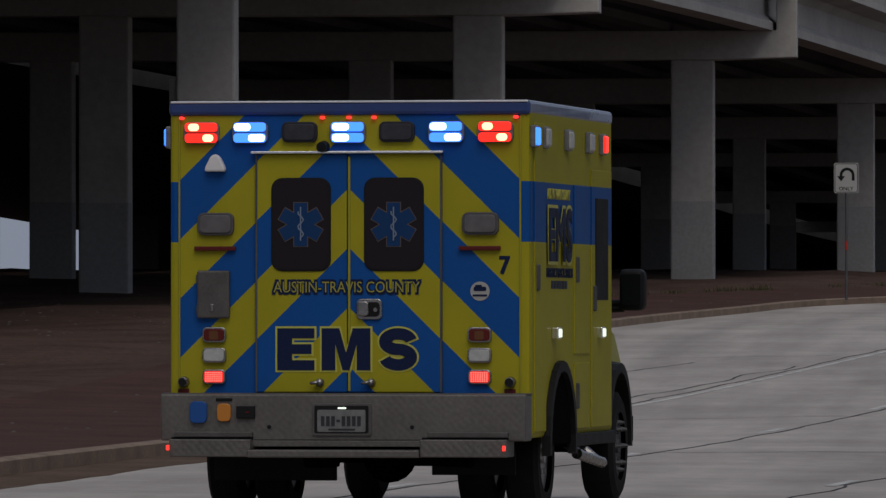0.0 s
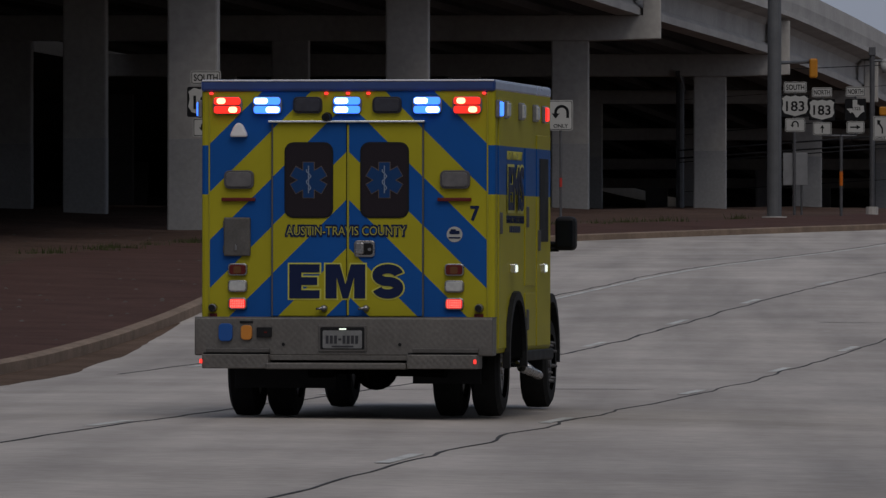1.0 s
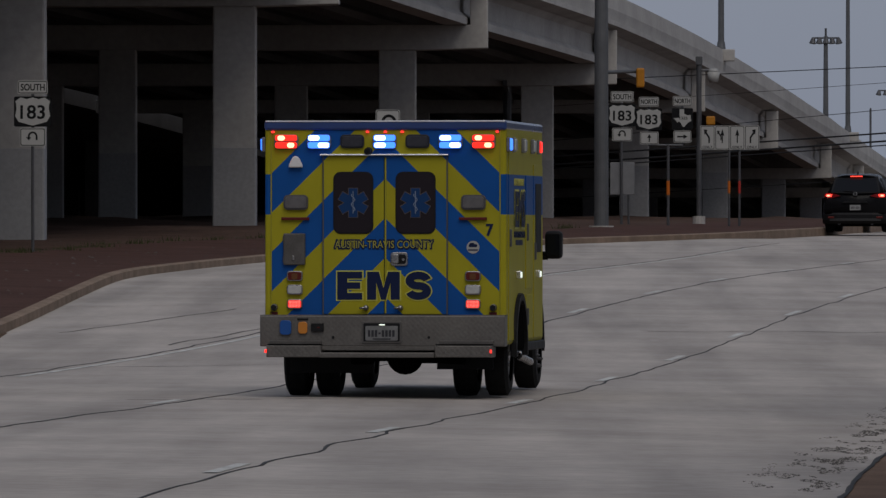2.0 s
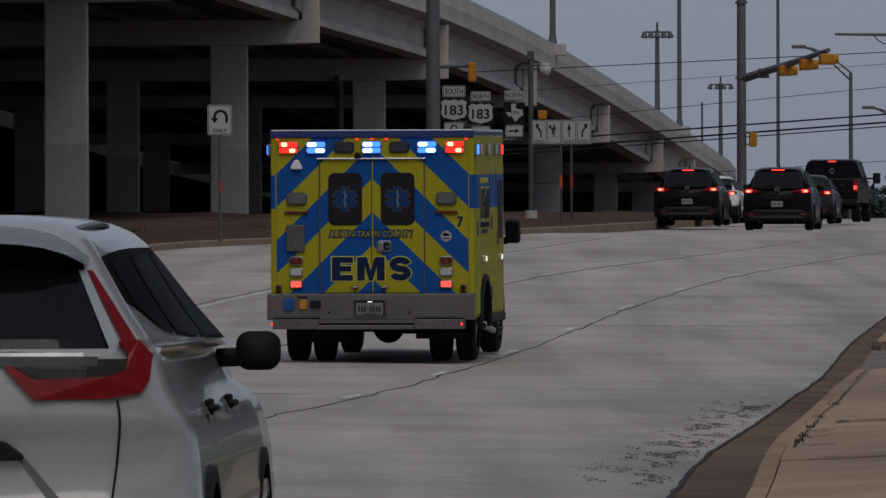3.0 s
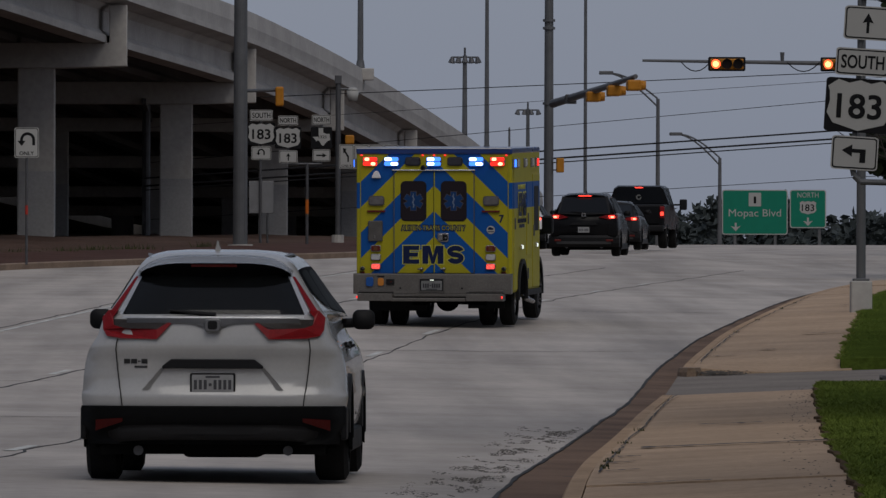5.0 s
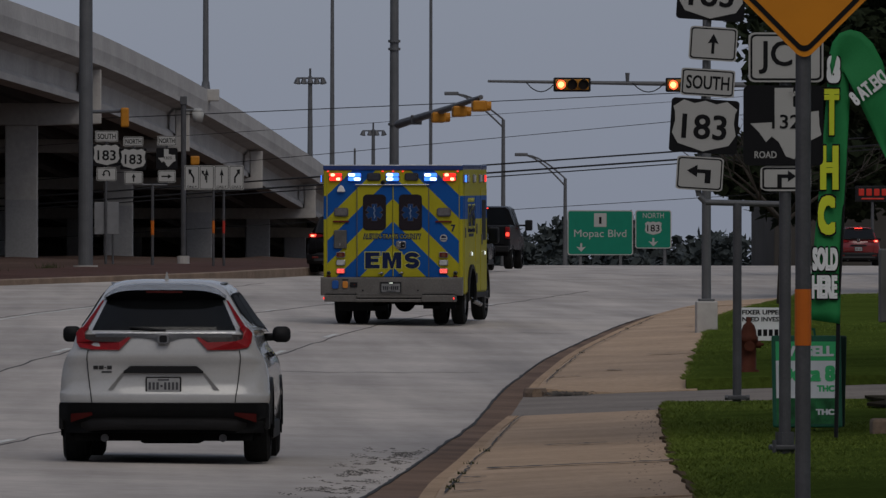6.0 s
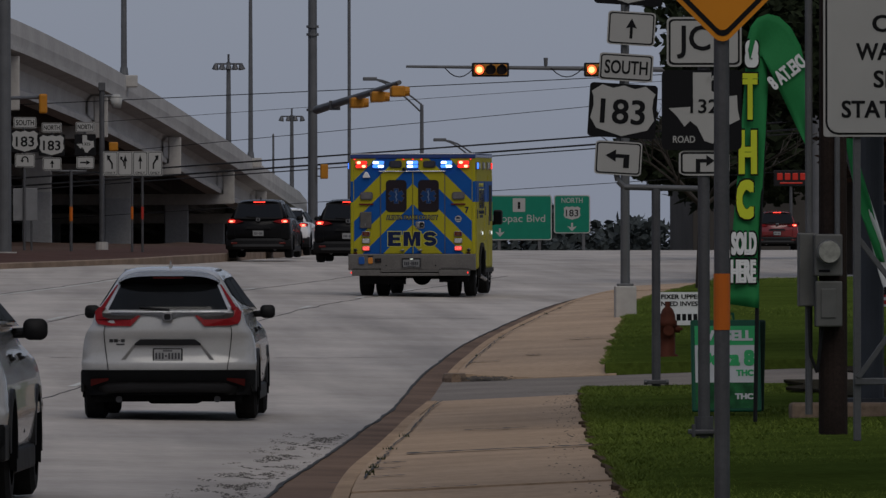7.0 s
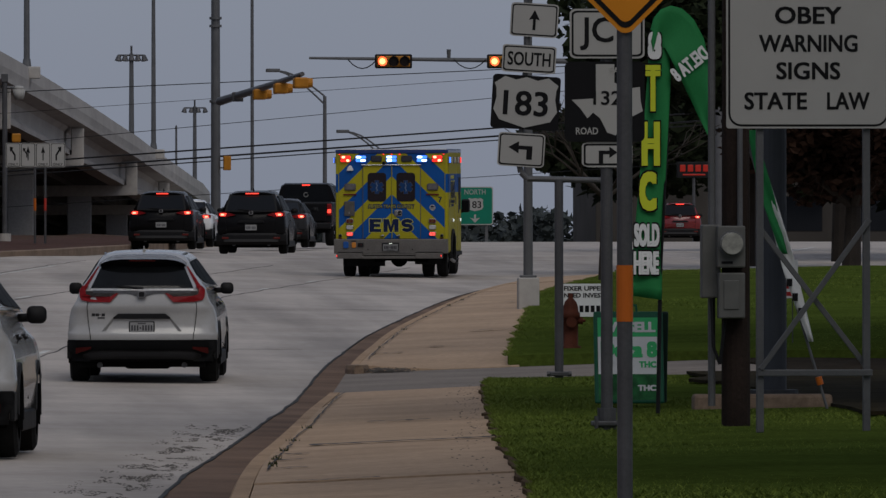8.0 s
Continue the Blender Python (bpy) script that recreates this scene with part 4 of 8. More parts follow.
    part("amber_socket", panel(-0.808, 0.675, 0.093, 0.122, 0.03, 0.062, 0.03, bevel=0.006), LENS_AMBER, bump)
    part("socket_tag", box(-0.865, -0.755, 0.052, 0.062, 0.752, 0.772, 0.003), BLACK, bump)
    so = part("charge_port", box(-0.723, -0.598, 0.03, 0.062, 0.635, 0.72, 0.006), BLACK, bump)
    part("port_tell_tale", box(-0.66, -0.635, 0.026, 0.031, 0.672, 0.684), LENS_RED, so)
    for x in (-0.503, 0.461):
        part("bumper_bolt", tube((x, 0.062, 0.578), (x, 0.05, 0.578), 0.014, n=10), BLACK, bump)
    for x, y in ((-1.172, -0.045), (1.095, -0.045)):
        part("marker_lamp", box(x - 0.010, x + 0.010, y - 0.01, y + 0.03, 0.42, 0.455, 0.003), MARKER, root)
    # side: compartment doors, lamps, rails
    for s in (-1, 1):
        def side(u0, u1, z0, z1, d=0.012, bev=0.006):
            a, b = (1.218, 1.218 + d) if s > 0 else (-1.218 - d, -1.218)
            return box(a, b, u0, u1, z0, z1, bev)
        for u0, u1, z0, z1 in ((0.40, 0.86, 0.54, 2.64), (2.05, 2.72, 1.06, 2.24), (2.05, 2.72, 0.54, 1.0), (2.8, 3.68, 0.54, 2.36)):
            dr = part("compartment_door", side(u0, u1, z0, z1), LIVERY, root)
            part("door_latch", side(u0 + 0.06, u0 + 0.13, (z0 + z1) / 2 - 0.09, (z0 + z1) / 2 + 0.09, 0.03, 0.01), DARK_STEEL, dr)
        part("side_window", side(2.95, 3.50, 1.44, 2.16, 0.018), BLACK, root, "dark side window")
        for u, mt in ((0.36, BLUE_ON), (0.80, LENS_CLEAR), (1.75, LENS_CLEAR), (2.65, LENS_CLEAR), (3.25, RED_ON)):
            lp = part("side_lamp", side(u - 0.09, u + 0.09, 2.47, 2.62, 0.035, 0.01), LENS_GREY, root)
            part("lens", side(u - 0.075, u + 0.075, 2.485, 2.605, 0.05, 0.012), mt, lp)
        for u in (1.2, 3.1):
            lp = part("side_marker", side(u - 0.07, u + 0.07, 1.17, 1.25, 0.05, 0.008), CHROME, root)
            part("lens", side(u - 0.055, u + 0.055, 1.18, 1.24, 0.058, 0.008), SIDE_WHITE, lp)
        # wheel arch trim over the rear wheels
        arch = [[(s * (1.20 + dx), 1.42 + q * math.cos(a), 0.45 + q * math.sin(a)) for q, dx in ((0.50, 0), (0.57, 0), (0.57, 0.06), (0.50, 0.06))] for a in [radians(d) for d in range(-8, 189, 14)]]
        part("wheel_arch", loft(arch), BLACK, root)
        # flat black patch on the closed side, painting the shaded wheel opening
        part("arch_shade_patch", poly([(s * 1.216, 1.42 + 0.5 * math.cos(radians(d)), 0.45 + 0.5 * math.sin(radians(d))) for d in range(0, 181, 15)], s * 0.008, axis=(1, 0, 0)), UNDER, root)
        part("rub_rail", box(s * 1.2 if s > 0 else -1.26, 1.25 if s > 0 else s * 1.2, 2.02, L, 0.42, 0.51, 0.012), BLACK, root)
        part("mud_flap", box(s * 0.62 - 0.42, s * 0.62 + 0.42, 0.86, 0.88, 0.20, 0.50, 0.004) if s < 0 else box(0.45, 1.02, 0.86, 0.88, 0.24, 0.46, 0.004), BLACK, root)
        # running board under the cab
        rb = tube((s * 0.97, 3.75, 0.34), (s * 0.99, 4.75, 0.26), 0.04, n=10)
        tube((s * 0.8, 3.9, 0.45), (s * 0.98, 3.9, 0.33), 0.03, n=8, bm=rb)
        tube((s * 0.8, 4.7, 0.42), (s * 0.99, 4.7, 0.26), 0.03, n=8, bm=rb)
        part("running_board", rb, DULL_CHROME, root)
        # front fender flare
        arch = [[(s * (0.80 + dx), 5.6 + q * math.cos(a), 0.45 + q * math.sin(a)) for q, dx in ((0.46, 0), (0.56, 0), (0.53, 0.2), (0.46, 0.2))] for a in [radians(d) for d in range(-10, 191, 14)]]
        part("fender_flare", loft(arch), BLACK, root)
        # mirror on its arm
        arm = tube((s * 0.9, 4.35, 1.42), (s * 1.22, 4.3, 1.42), 0.025, n=8)
        tube((s * 0.9, 4.35, 1.37), (s * 1.22, 4.3, 1.38), 0.025, n=8, bm=arm)
        mi = part("mirror_arm", arm, BLACK, root)
        part("mirror_head", box(s * 1.285 - 0.09, s * 1.285 + 0.09, 4.22, 4.40, 1.365, 1.665, 0.045, seg=3), BLACK, mi)
        part("mirror_glass", box(s * 1.285 - 0.07, s * 1.285 + 0.07, 4.212, 4.222, 1.40, 1.63, 0.003), GLASS, mi)
        lp = part("cab_lamp", box(s * 0.94 - 0.03, s * 0.94 + 0.02, 5.05, 5.12, 1.08, 1.13, 0.01), SIDE_WHITE, root)
    # cab and bonnet
    ring = lambda y, w, z0, z1, t: [(-w, y, z0), (-w, y, z0 + (z1 - z0) * 0.55), (-w + t, y, z1 - 0.06), (-w + t + 0.08, y, z1), (w - t - 0.08, y, z1), (w - t, y, z1 - 0.06), (w, y, z0 + (z1 - z0) * 0.55), (w, y, z0)]
    part("cab", loft([ring(3.75, 0.93, 0.5, 2.05, 0.12), ring(4.6, 0.94, 0.5, 2.05, 0.14), ring(5.2, 0.92, 0.5, 1.42, 0.06), ring(6.4, 0.88, 0.55, 1.25, 0.06), ring(6.55, 0.84, 0.6, 1.15, 0.05)]), YELLOW, root, smooth=False)
    for s in (-1, 1):
        part("cab_window", poly([(s * 0.934, 3.75, 1.36), (s * 0.936, 4.7, 1.36), (s * 0.85, 4.5, 1.88), (s * 0.85, 3.75, 1.9)], s * 0.012, axis=(1, 0, 0)), GLASS, root)
    # chassis
    ch = box(-0.45, -0.35, 0.3, 6.6, 0.42, 0.62)
    box(0.35, 0.45, 0.3, 6.6, 0.42, 0.62, bm=ch)
    box(-1.05, 1.05, 0.3, 3.5, 0.44, 0.5, bm=ch)
    box(-0.9, 0.9, 3.5, 6.8, 0.42, 0.6, bm=ch)
    tube((-0.9, 1.42, 0.42), (0.9, 1.42, 0.42), 0.075, n=10, bm=ch)
    tube((-0.9, 5.6, 0.40), (0.9, 5.6, 0.40), 0.05, n=10, bm=ch)
    part("chassis", ch, UNDER, root)
    own = bmesh.new()
    bmesh.ops.create_uvsphere(own, u_segments=16, v_segments=10, radius=0.19, matrix=Matrix.Translation((0.06, 1.42, 0.40)))
    part("differential", own, UNDER, root)
    pipe = tube((0.3, 0.9, 0.38), (0.75, 0.7, 0.36), 0.035, n=8)
    tube((0.1, 1.9, 0.36), (0.6, 1.2, 0.36), 0.03, n=8, bm=pipe)
    part("spare_bracket", box(0.28, 0.6, 0.9, 1.2, 0.30, 0.42, 0.02), UNDER, root)
    part("tow_hook", box(-0.42, -0.2, 0.8, 1.0, 0.29, 0.44, 0.02), UNDER, root)
    part("exhaust", pipe, UNDER, root)
    wheels = []
    for x in (-1.02, -0.70, 0.70, 1.02):
        wheels.append(wheel("rear_wheel", root, x, 1.42, 0.40, 0.235, 1 if x > 0 else -1))
    for x in (-0.872, 0.872):
        sd = 1 if x > 0 else -1
        fw = wheel("front_wheel", root, x, 5.6, 0.40, 0.24, sd, rim=DARK_STEEL)
        for k in range(8):
            a = 2 * math.pi * k / 8
            part("lug_spike", tube((sd * 0.10, 0.17 * math.cos(a), 0.17 * math.sin(a)), (sd * 0.148, 0.17 * math.cos(a), 0.17 * math.sin(a)), 0.022, 0.010, n=8), DARK_STEEL, fw)
        wheels.append(fw)
    # body flattened and raised to fit the camera's view; wheels and chassis keep theirs
    view_fit = Matrix.Translation((0, 0, 0.038)) @ Matrix.Diagonal((1, 1, 0.982, 1))
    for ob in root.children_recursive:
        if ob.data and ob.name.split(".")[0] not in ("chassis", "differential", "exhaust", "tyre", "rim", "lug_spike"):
            ob.data.transform(view_fit)
    return root, wheels


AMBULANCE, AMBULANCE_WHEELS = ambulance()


# ---- cars ----
def paint_mat(name, colour, rough=0.25):
    return material(name, colour, rough, coat=0.5 if max(colour) > 0.1 else 0.03, spec=0.4 if max(colour) > 0.1 else 0.06, vary=0.12, scale=2.5, fine=0.03)


SILVER = paint_mat("white_car_paint", (0.36, 0.356, 0.35), 0.2)
BLACK_PAINT = paint_mat("black_car_paint", (0.008, 0.008, 0.009))
RED_PAINT = paint_mat("red_car_paint", (0.16, 0.012, 0.014))
GREY_PAINT = paint_mat("grey_car_paint", (0.03, 0.031, 0.034))
CAR_RED = material("red_tail_lens", (0.21, 0.006, 0.009), 0.4, vary=0.25, scale=30)
CAR_CLEAR = material("clear_lens_strip", (0.075, 0.065, 0.062), 0.15)
PLATE_INK = material("plate_print", (0.05, 0.05, 0.055), 0.6)
BRAKE = glow("brake_lamp", (1.0, 0.05, 0.03), 2.4, (0.4, 0.02, 0.02))
BRAKE_HOT = glow("brake_lamp_core", (1.0, 0.32, 0.2), 2.6, (0.4, 0.02, 0.02))
TURN = glow("amber_turn_lamp", (1.0, 0.28, 0.05), 2.4, (0.4, 0.1, 0.02))


def shell(stations, n=6):
    """Body skin over stations (y, half width low, half width mid, half width top, z low, z mid, z top)."""
    rings = []
    for y, wl, wm, wt, zl, zm, zt in stations:
        half = [(wl, zl), (wl + (wm - wl) * 0.8, zl + (zm - zl) * 0.35), (wm, zm), (wm - (wm - wt) * 0.35, zm + (zt - zm) * 0.65), (wt, zt)]
        rings.append([(x, y, z) for x, z in half] + [(-x, y, z) for x, z in reversed(half)])
    return loft(rings)


def car(kind, label, paint, length=4.6, width=1.855, height=1.62, clear=0.19, belt=1.12, boot=0.0, mirror_z=1.13, group="", rake=0.42):
    """A passenger car seen mostly from behind; origin on the road under the rear bumper, front towards +y."""
    root = empty(kind, label, "car", group=group)
    h, L = width / 2, length
    sk = 0.55
    hood = belt - 0.08
    st = [(0.02, h * 0.90, h * 0.93, h * 0.86, 0.53, 0.66, belt - 0.06), (0.14, h * 0.95, h * 0.99, h * 0.9, 0.53, 0.72, belt),
          (0.9, h * 0.95, h * 1.0, h * 0.90, clear, 0.75, belt + 0.02), (L * 0.45, h * 0.95, h * 0.99, h * 0.90, clear, 0.75, belt), (L * 0.68, h * 0.95, h * 0.99, h * 0.88, clear, 0.72, belt - 0.03),
          (L - 0.8, h * 0.94, h * 0.99, h * 0.84, clear, 0.68, hood - 0.05), (L - 0.2, h * 0.86, h * 0.92, h * 0.74, clear + 0.05, 0.6, hood - 0.2), (L, h * 0.7, h * 0.76, h * 0.6, clear + 0.12, 0.55, hood - 0.35)]
    body = part("body", shell(st), paint, root, smooth=True)
    # cabin
    wb, wr = h * 0.865, h * 0.62
    y0 = 0.10 + boot
    zr = height
    rings = []
    def ring(yb, yr, wbase, wroof, zt):
        return [(wbase, yb, belt - 0.02), (wbase * 0.45 + wroof * 0.55, yb + (yr - yb) * 0.55, belt + (zt - belt) * 0.55), (wroof, yr, zt - 0.085), (wroof * 0.955, yr + 0.01, zt - 0.042), (wroof * 0.83, yr + 0.02, zt - 0.014), (wroof * 0.45, yr + 0.02, zt + 0.006),
                (-wroof * 0.45, yr + 0.02, zt + 0.006), (-wroof * 0.83, yr + 0.02, zt - 0.014), (-wroof * 0.955, yr + 0.01, zt - 0.042), (-wroof, yr, zt - 0.085), (-wbase * 0.45 - wroof * 0.55, yb + (yr - yb) * 0.55, belt + (zt - belt) * 0.55), (-wbase, yb, belt - 0.02)]
    rings = [ring(y0, y0 + rake, wb, wr, zr - 0.05), ring(y0 + 0.45, y0 + rake + 0.35, wb, wr * 1.02, zr - 0.01), ring(L * 0.42, L * 0.42, wb, wr * 1.03, zr), ring(L * 0.56, L * 0.5, wb, wr * 1.0, zr - 0.03), ring(L * 0.74, L * 0.56, wb * 0.95, wr * 0.95, zr - 0.1)]
    cab = part("cabin", loft(rings), paint, root, smooth=True)
    # back window on the sloped face, with a surround
    def on_back(u, f, out):
        zz = belt - 0.02 + (zr - 0.05 - belt) * f
        return (u, y0 + rake * f - out, zz)
    wlow, whigh = h * 0.70, h * 0.60
    part("rear_surround", loft([[on_back(wlow + 0.05, 0.06, o), on_back(whigh + 0.05, 0.97, o), on_back(-whigh - 0.05, 0.97, o), on_back(-wlow - 0.05, 0.06, o)] for o in (-0.05, 0.045)]), BLACK, cab)
    part("rear_window", loft([[on_back(wlow, 0.12, o), on_back(whigh, 0.88, o), on_back(-whigh, 0.88, o), on_back(-wlow, 0.12, o)] for o in (0.0, 0.052)]), GLASS, cab, "dark tinted rear window")
    wip = tube(on_back(0.0, 0.1, 0.065), on_back(-0.34, 0.17, 0.07), 0.014, 0.008, n=6)
    part("wiper", wip, BLACK, cab)
    sp = loft([[(x, y0 + rake + a * (1 - 0.5 * (abs(x) / wr) ** 4), zr - 0.055 + b - 0.06 * (abs(x) / wr) ** 4) for a, b in ((-0.12, -0.012), (-0.125, 0.004), (-0.10, 0.018), (0.25, 0.058), (0.25, 0.0))] for x in np.linspace(-wr * 0.97, wr * 0.97, 15)])
    if boot == 0:
        part("spoiler", sp, paint, cab, smooth=True)
        part("high_brake_lamp", box(-0.17, 0.17, y0 + rake - 0.135, y0 + rake - 0.11, zr - 0.085, zr - 0.06, 0.004), BRAKE, cab)
    else:
        part("high_brake_lamp", box(-0.17, 0.17, y0 + rake * 0.8 - 0.03, y0 + rake * 0.8, zr - 0.14, zr - 0.11, 0.004), BRAKE, cab)
    fin = loft([[(-0.02, y0 + 0.75, zr), (0.02, y0 + 0.75, zr), (0.02, y0 + 1.0, zr), (-0.02, y0 + 1.0, zr)], [(-0.008, y0 + 0.74, zr + 0.07), (0.008, y0 + 0.74, zr + 0.07), (0.008, y0 + 0.8, zr + 0.07), (-0.008, y0 + 0.8, zr + 0.07)]])
    part("antenna_fin", fin, paint, cab)
    # side windows and pillars
    for s in (-1, 1):
        for ya, yb, fa, fb in ((0.66, 1.02, 0.2, 0.0), (1.08, 1.95, 0, 0), (2.02, 2.95, 0, 0.45)):
            def on_side(y, f, out=0.034):
                return (s * (wb + (wr - wb) * f + out), y + boot * 0.4, belt - 0.02 + (zr - 0.06 - belt) * f)
            ring_ = [on_side(ya + 0.05, 0.1), on_side(yb, 0.1), on_side(yb - fb, 0.85), on_side(ya + fa + 0.1, 0.85)]
            part("side_window", poly(ring_, s * 0.01, axis=(1, 0, 0)), SIDE_GLASS, cab)
        band = [on_side(0.66, 0.06, 0.022), on_side(3.02, 0.04, 0.022), on_side(2.48, 0.90, 0.022), on_side(1.0, 0.90, 0.022), on_side(0.82, 0.72, 0.022), on_side(0.68, 0.3, 0.022)]
        part("window_surround", poly(band, s * 0.012, axis=(1, 0, 0)), BLACK, cab)
        part("roof_seam", tube((s * wr * 0.82, y0 + rake + 0.2, zr - 0.02), (s * wr * 0.84, L * 0.5, zr - 0.012), 0.008, n=6), DULL, cab)
        mi = loft([[(s * (h * 0.9 + u * 1.1 - 0.005), L * 0.62 + dy, mirror_z + v) for u, v in ((0.02, -0.03), (0.05, -0.065), (0.16, -0.062), (0.19, -0.03), (0.185, 0.04), (0.15, 0.066), (0.06, 0.06), (0.02, 0.02))] for dy in (0, 0.08, 0.14)])
        part("mirror", mi, BLACK, root, smooth=True)
        part("door_handle", box(s * h * 0.985 - 0.02, s * h * 0.985 + 0.02, 1.75, 1.93, 0.86, 0.89, 0.008), paint, body)
        part("sill_trim", box(s * h * 0.97 - 0.03, s * h * 0.97 + 0.03, 0.9, L - 1.0, clear - 0.01, clear + 0.14, 0.02), BLACK, root)
        for ya in (0.92, L - 0.95):
            arch = [[(s * (h - 0.04 + dx), ya + q * math.cos(a), 0.34 + q * math.sin(a)) for q, dx in ((0.33, 0), (0.41, 0), (0.40, 0.045), (0.33, 0.045))] for a in [radians(d) for d in range(-5, 186, 16)]]
            part("wheel_arch", loft(arch), BLACK, root)
            # near-black sheet stands in for the shade inside the arch
            part("arch_shade_patch", poly([(s * (h - 0.0), ya + 0.335 * math.cos(radians(d)), 0.34 + 0.335 * math.sin(radians(d))) for d in range(-20, 201, 20)], s * 0.006, axis=(1, 0, 0)), UNDER, root)
    # bumper, skid plate, reflectors
    ty = -0.03
    bz = 0.56
    bump = loft([[(x, ty + 0.14 * (abs(x) / h) ** 4 + dy, z) for x in np.linspace(-h * 1.01, h * 1.01, 13)] + [(x, ty + 0.14 * (abs(x) / h) ** 4 + dy + 0.5, z) for x in np.linspace(h * 1.0, -h * 1.0, 13)] for z, dy in ((clear + 0.06, 0.1), (clear + 0.16, 0.0), (bz - 0.06, -0.01), (bz, 0.02))])
    bu = part("rear_bumper", bump, BLACK, root, "black lower bumper")
    part("skid_plate", loft([[(x, ty - 0.02 + 0.15 * (abs(x) / h) ** 4, z) for x in np.linspace(-h * 0.78, h * 0.78, 9)] + [(x, ty + 0.06 + 0.15 * (abs(x) / h) ** 4, z) for x in np.linspace(h * 0.78, -h * 0.78, 9)] for z in (clear + 0.14, clear + 0.21)]), material("dull_trim", (0.032, 0.032, 0.033), 0.55), bu)
    for s in (-1, 1):
        part("reflector", box(s * h * 0.74 - 0.09, s * h * 0.74 + 0.09, -0.03, 0.08, bz - 0.16, bz - 0.105, 0.01), LENS_RED, bu)
        ex = tube((s * h * 0.5, 0.1, clear + 0.06), (s * h * 0.5, 0.4, clear + 0.08), 0.04, n=10)
        part("exhaust", ex, DARK_STEEL, bu)
    # tailgate creases and plate recess
    part("plate_recess", poly([(-0.36, 0.03, 0.83), (0.36, 0.03, 0.83), (0.34, 0.03, 0.865), (0.29, 0.03, 0.895), (-0.29, 0.03, 0.895), (-0.34, 0.03, 0.865)], -0.05, bevel=0.006), BLACK, body)
    pf = part("plate_frame", panel(0.0, 0.705, 0.335, 0.18, 0.012, 0.03, 0.035, bevel=0.004), BLACK, body)
    pl = part("number_plate", panel(0.0, 0.705, 0.30, 0.145, 0.012, -0.004, 0.006), PLATE_WHITE, pf)
    for k in range(7):
        part("plate_bar", panel(-0.108 + 0.036 * k, 0.70, 0.022, 0.07 if k != 3 else 0.02, 0.004, -0.0095, 0.003), PLATE_INK, pl)
    for s in (-1, 1):
        part("tailgate_seam", tube((s * h * 0.74, 0.018, belt - 0.12), (s * h * 0.70, 0.01, bz), 0.0035, n=5), BLACK, body)
    bar = loft([[(x, 0.0 - 0.025 + 0.12 * (abs(x) / h) ** 3, belt - 0.01 + z + 0.025 * abs(x) / h) for z in (-0.010, 0.010)] + [(x, 0.07 + 0.12 * (abs(x) / h) ** 3, belt - 0.01 + z + 0.025 * abs(x) / h) for z in (0.010, -0.010)] for x in np.linspace(-h * 0.72, h * 0.72, 11)])
    part("trim_bar", bar, BLACK, body)
    badge = part("badge", panel(0, belt - 0.03, 0.12, 0.095, 0.03, 0.0, 0.04, bevel=0.006), DULL, body)
    part("badge_cut", panel(0, belt - 0.025, 0.045, 0.07, 0.01, -0.04, 0.004), BLACK, badge)
    for s in (-1, 1):
        hot = BRAKE
        zz = belt - 0.085
        blade = [(s * h * 0.45, zz - 0.0), (s * h * 0.72, zz - 0.06), (s * h * 0.95, zz - 0.05), (s * h * 0.96, zz + 0.06), (s * h * 0.80, zz + 0.085), (s * h * 0.6, zz + 0.05)]
        front = [(x, 0.0 - 0.03 + 0.14 * (abs(x) / h) ** 4, z) for x, z in blade]
        back = [(x, 0.16 + 0.2 * (abs(x) / h) ** 4, z) for x, z in blade]
        tl = part("tail_lamp", loft([front, back]), CAR_RED, body, "wide red tail lamp")
        part("lamp_glow", panel(s * h * 0.79, zz + 0.008, 0.20, 0.075, 0.03, 0.045, 0.03, bevel=0.005), hot, tl)
        part("lamp_core", panel(s * h * 0.82, zz + 0.008, 0.09, 0.05, 0.02, 0.013, 0.004), BRAKE_HOT, tl)
    under = box(-h * 0.86, h * 0.86, 0.25, L - 0.3, clear - 0.02, clear + 0.15)
    box(-h * 0.95, h * 0.95, 0.6, L - 0.5, clear + 0.05, clear + 0.4, bm=under)
    part("underbody", under, UNDER, root)
    ws = []
    for y in (0.92, L - 0.95):
        for s in (-1, 1):
            ws.append(wheel("wheel", root, s * (h - 0.13), y, 0.35, 0.235, s))
    return root, ws


def skin(fn, us, vs, thick=0.012):
    """A curved panel over a grid of (u, v), with thickness behind it."""
    bm = bmesh.new()
    g = [[bm.verts.new(fn(u, v)) for u in us] for v in vs]
    for p, q in zip(g, g[1:]):
        for j in range(len(us) - 1):
            bm.faces.new((p[j], p[j + 1], q[j + 1], q[j]))
    bmesh.ops.solidify(bm, geom=bm.faces[:], thickness=thick)
    bmesh.ops.recalc_face_normals(bm, faces=bm.faces[:])
    return bm


# height, half width at the tail, distance of the tail from the rearmost point, front end
SUV_BODY = ((0.30, 0.86, 0.10, 4.40), (0.42, 0.90, 0.03, 4.55), (0.535, 0.912, -0.005, 4.58), (0.595, 0.918, -0.012, 4.58), (0.625, 0.916, -0.006, 4.57), (0.65, 0.912, 0.022, 4.56), (0.74, 0.907, 0.030, 4.54),
            (0.83, 0.895, 0.030, 4.50), (0.885, 0.882, 0.016, 4.45), (0.925, 0.868, -0.006, 4.38), (0.965, 0.845, -0.008, 4.2), (1.02, 0.808, 0.004, 3.9), (1.10, 0.785, 0.022, 3.65), (1.17, 0.765, 0.045, 3.5))
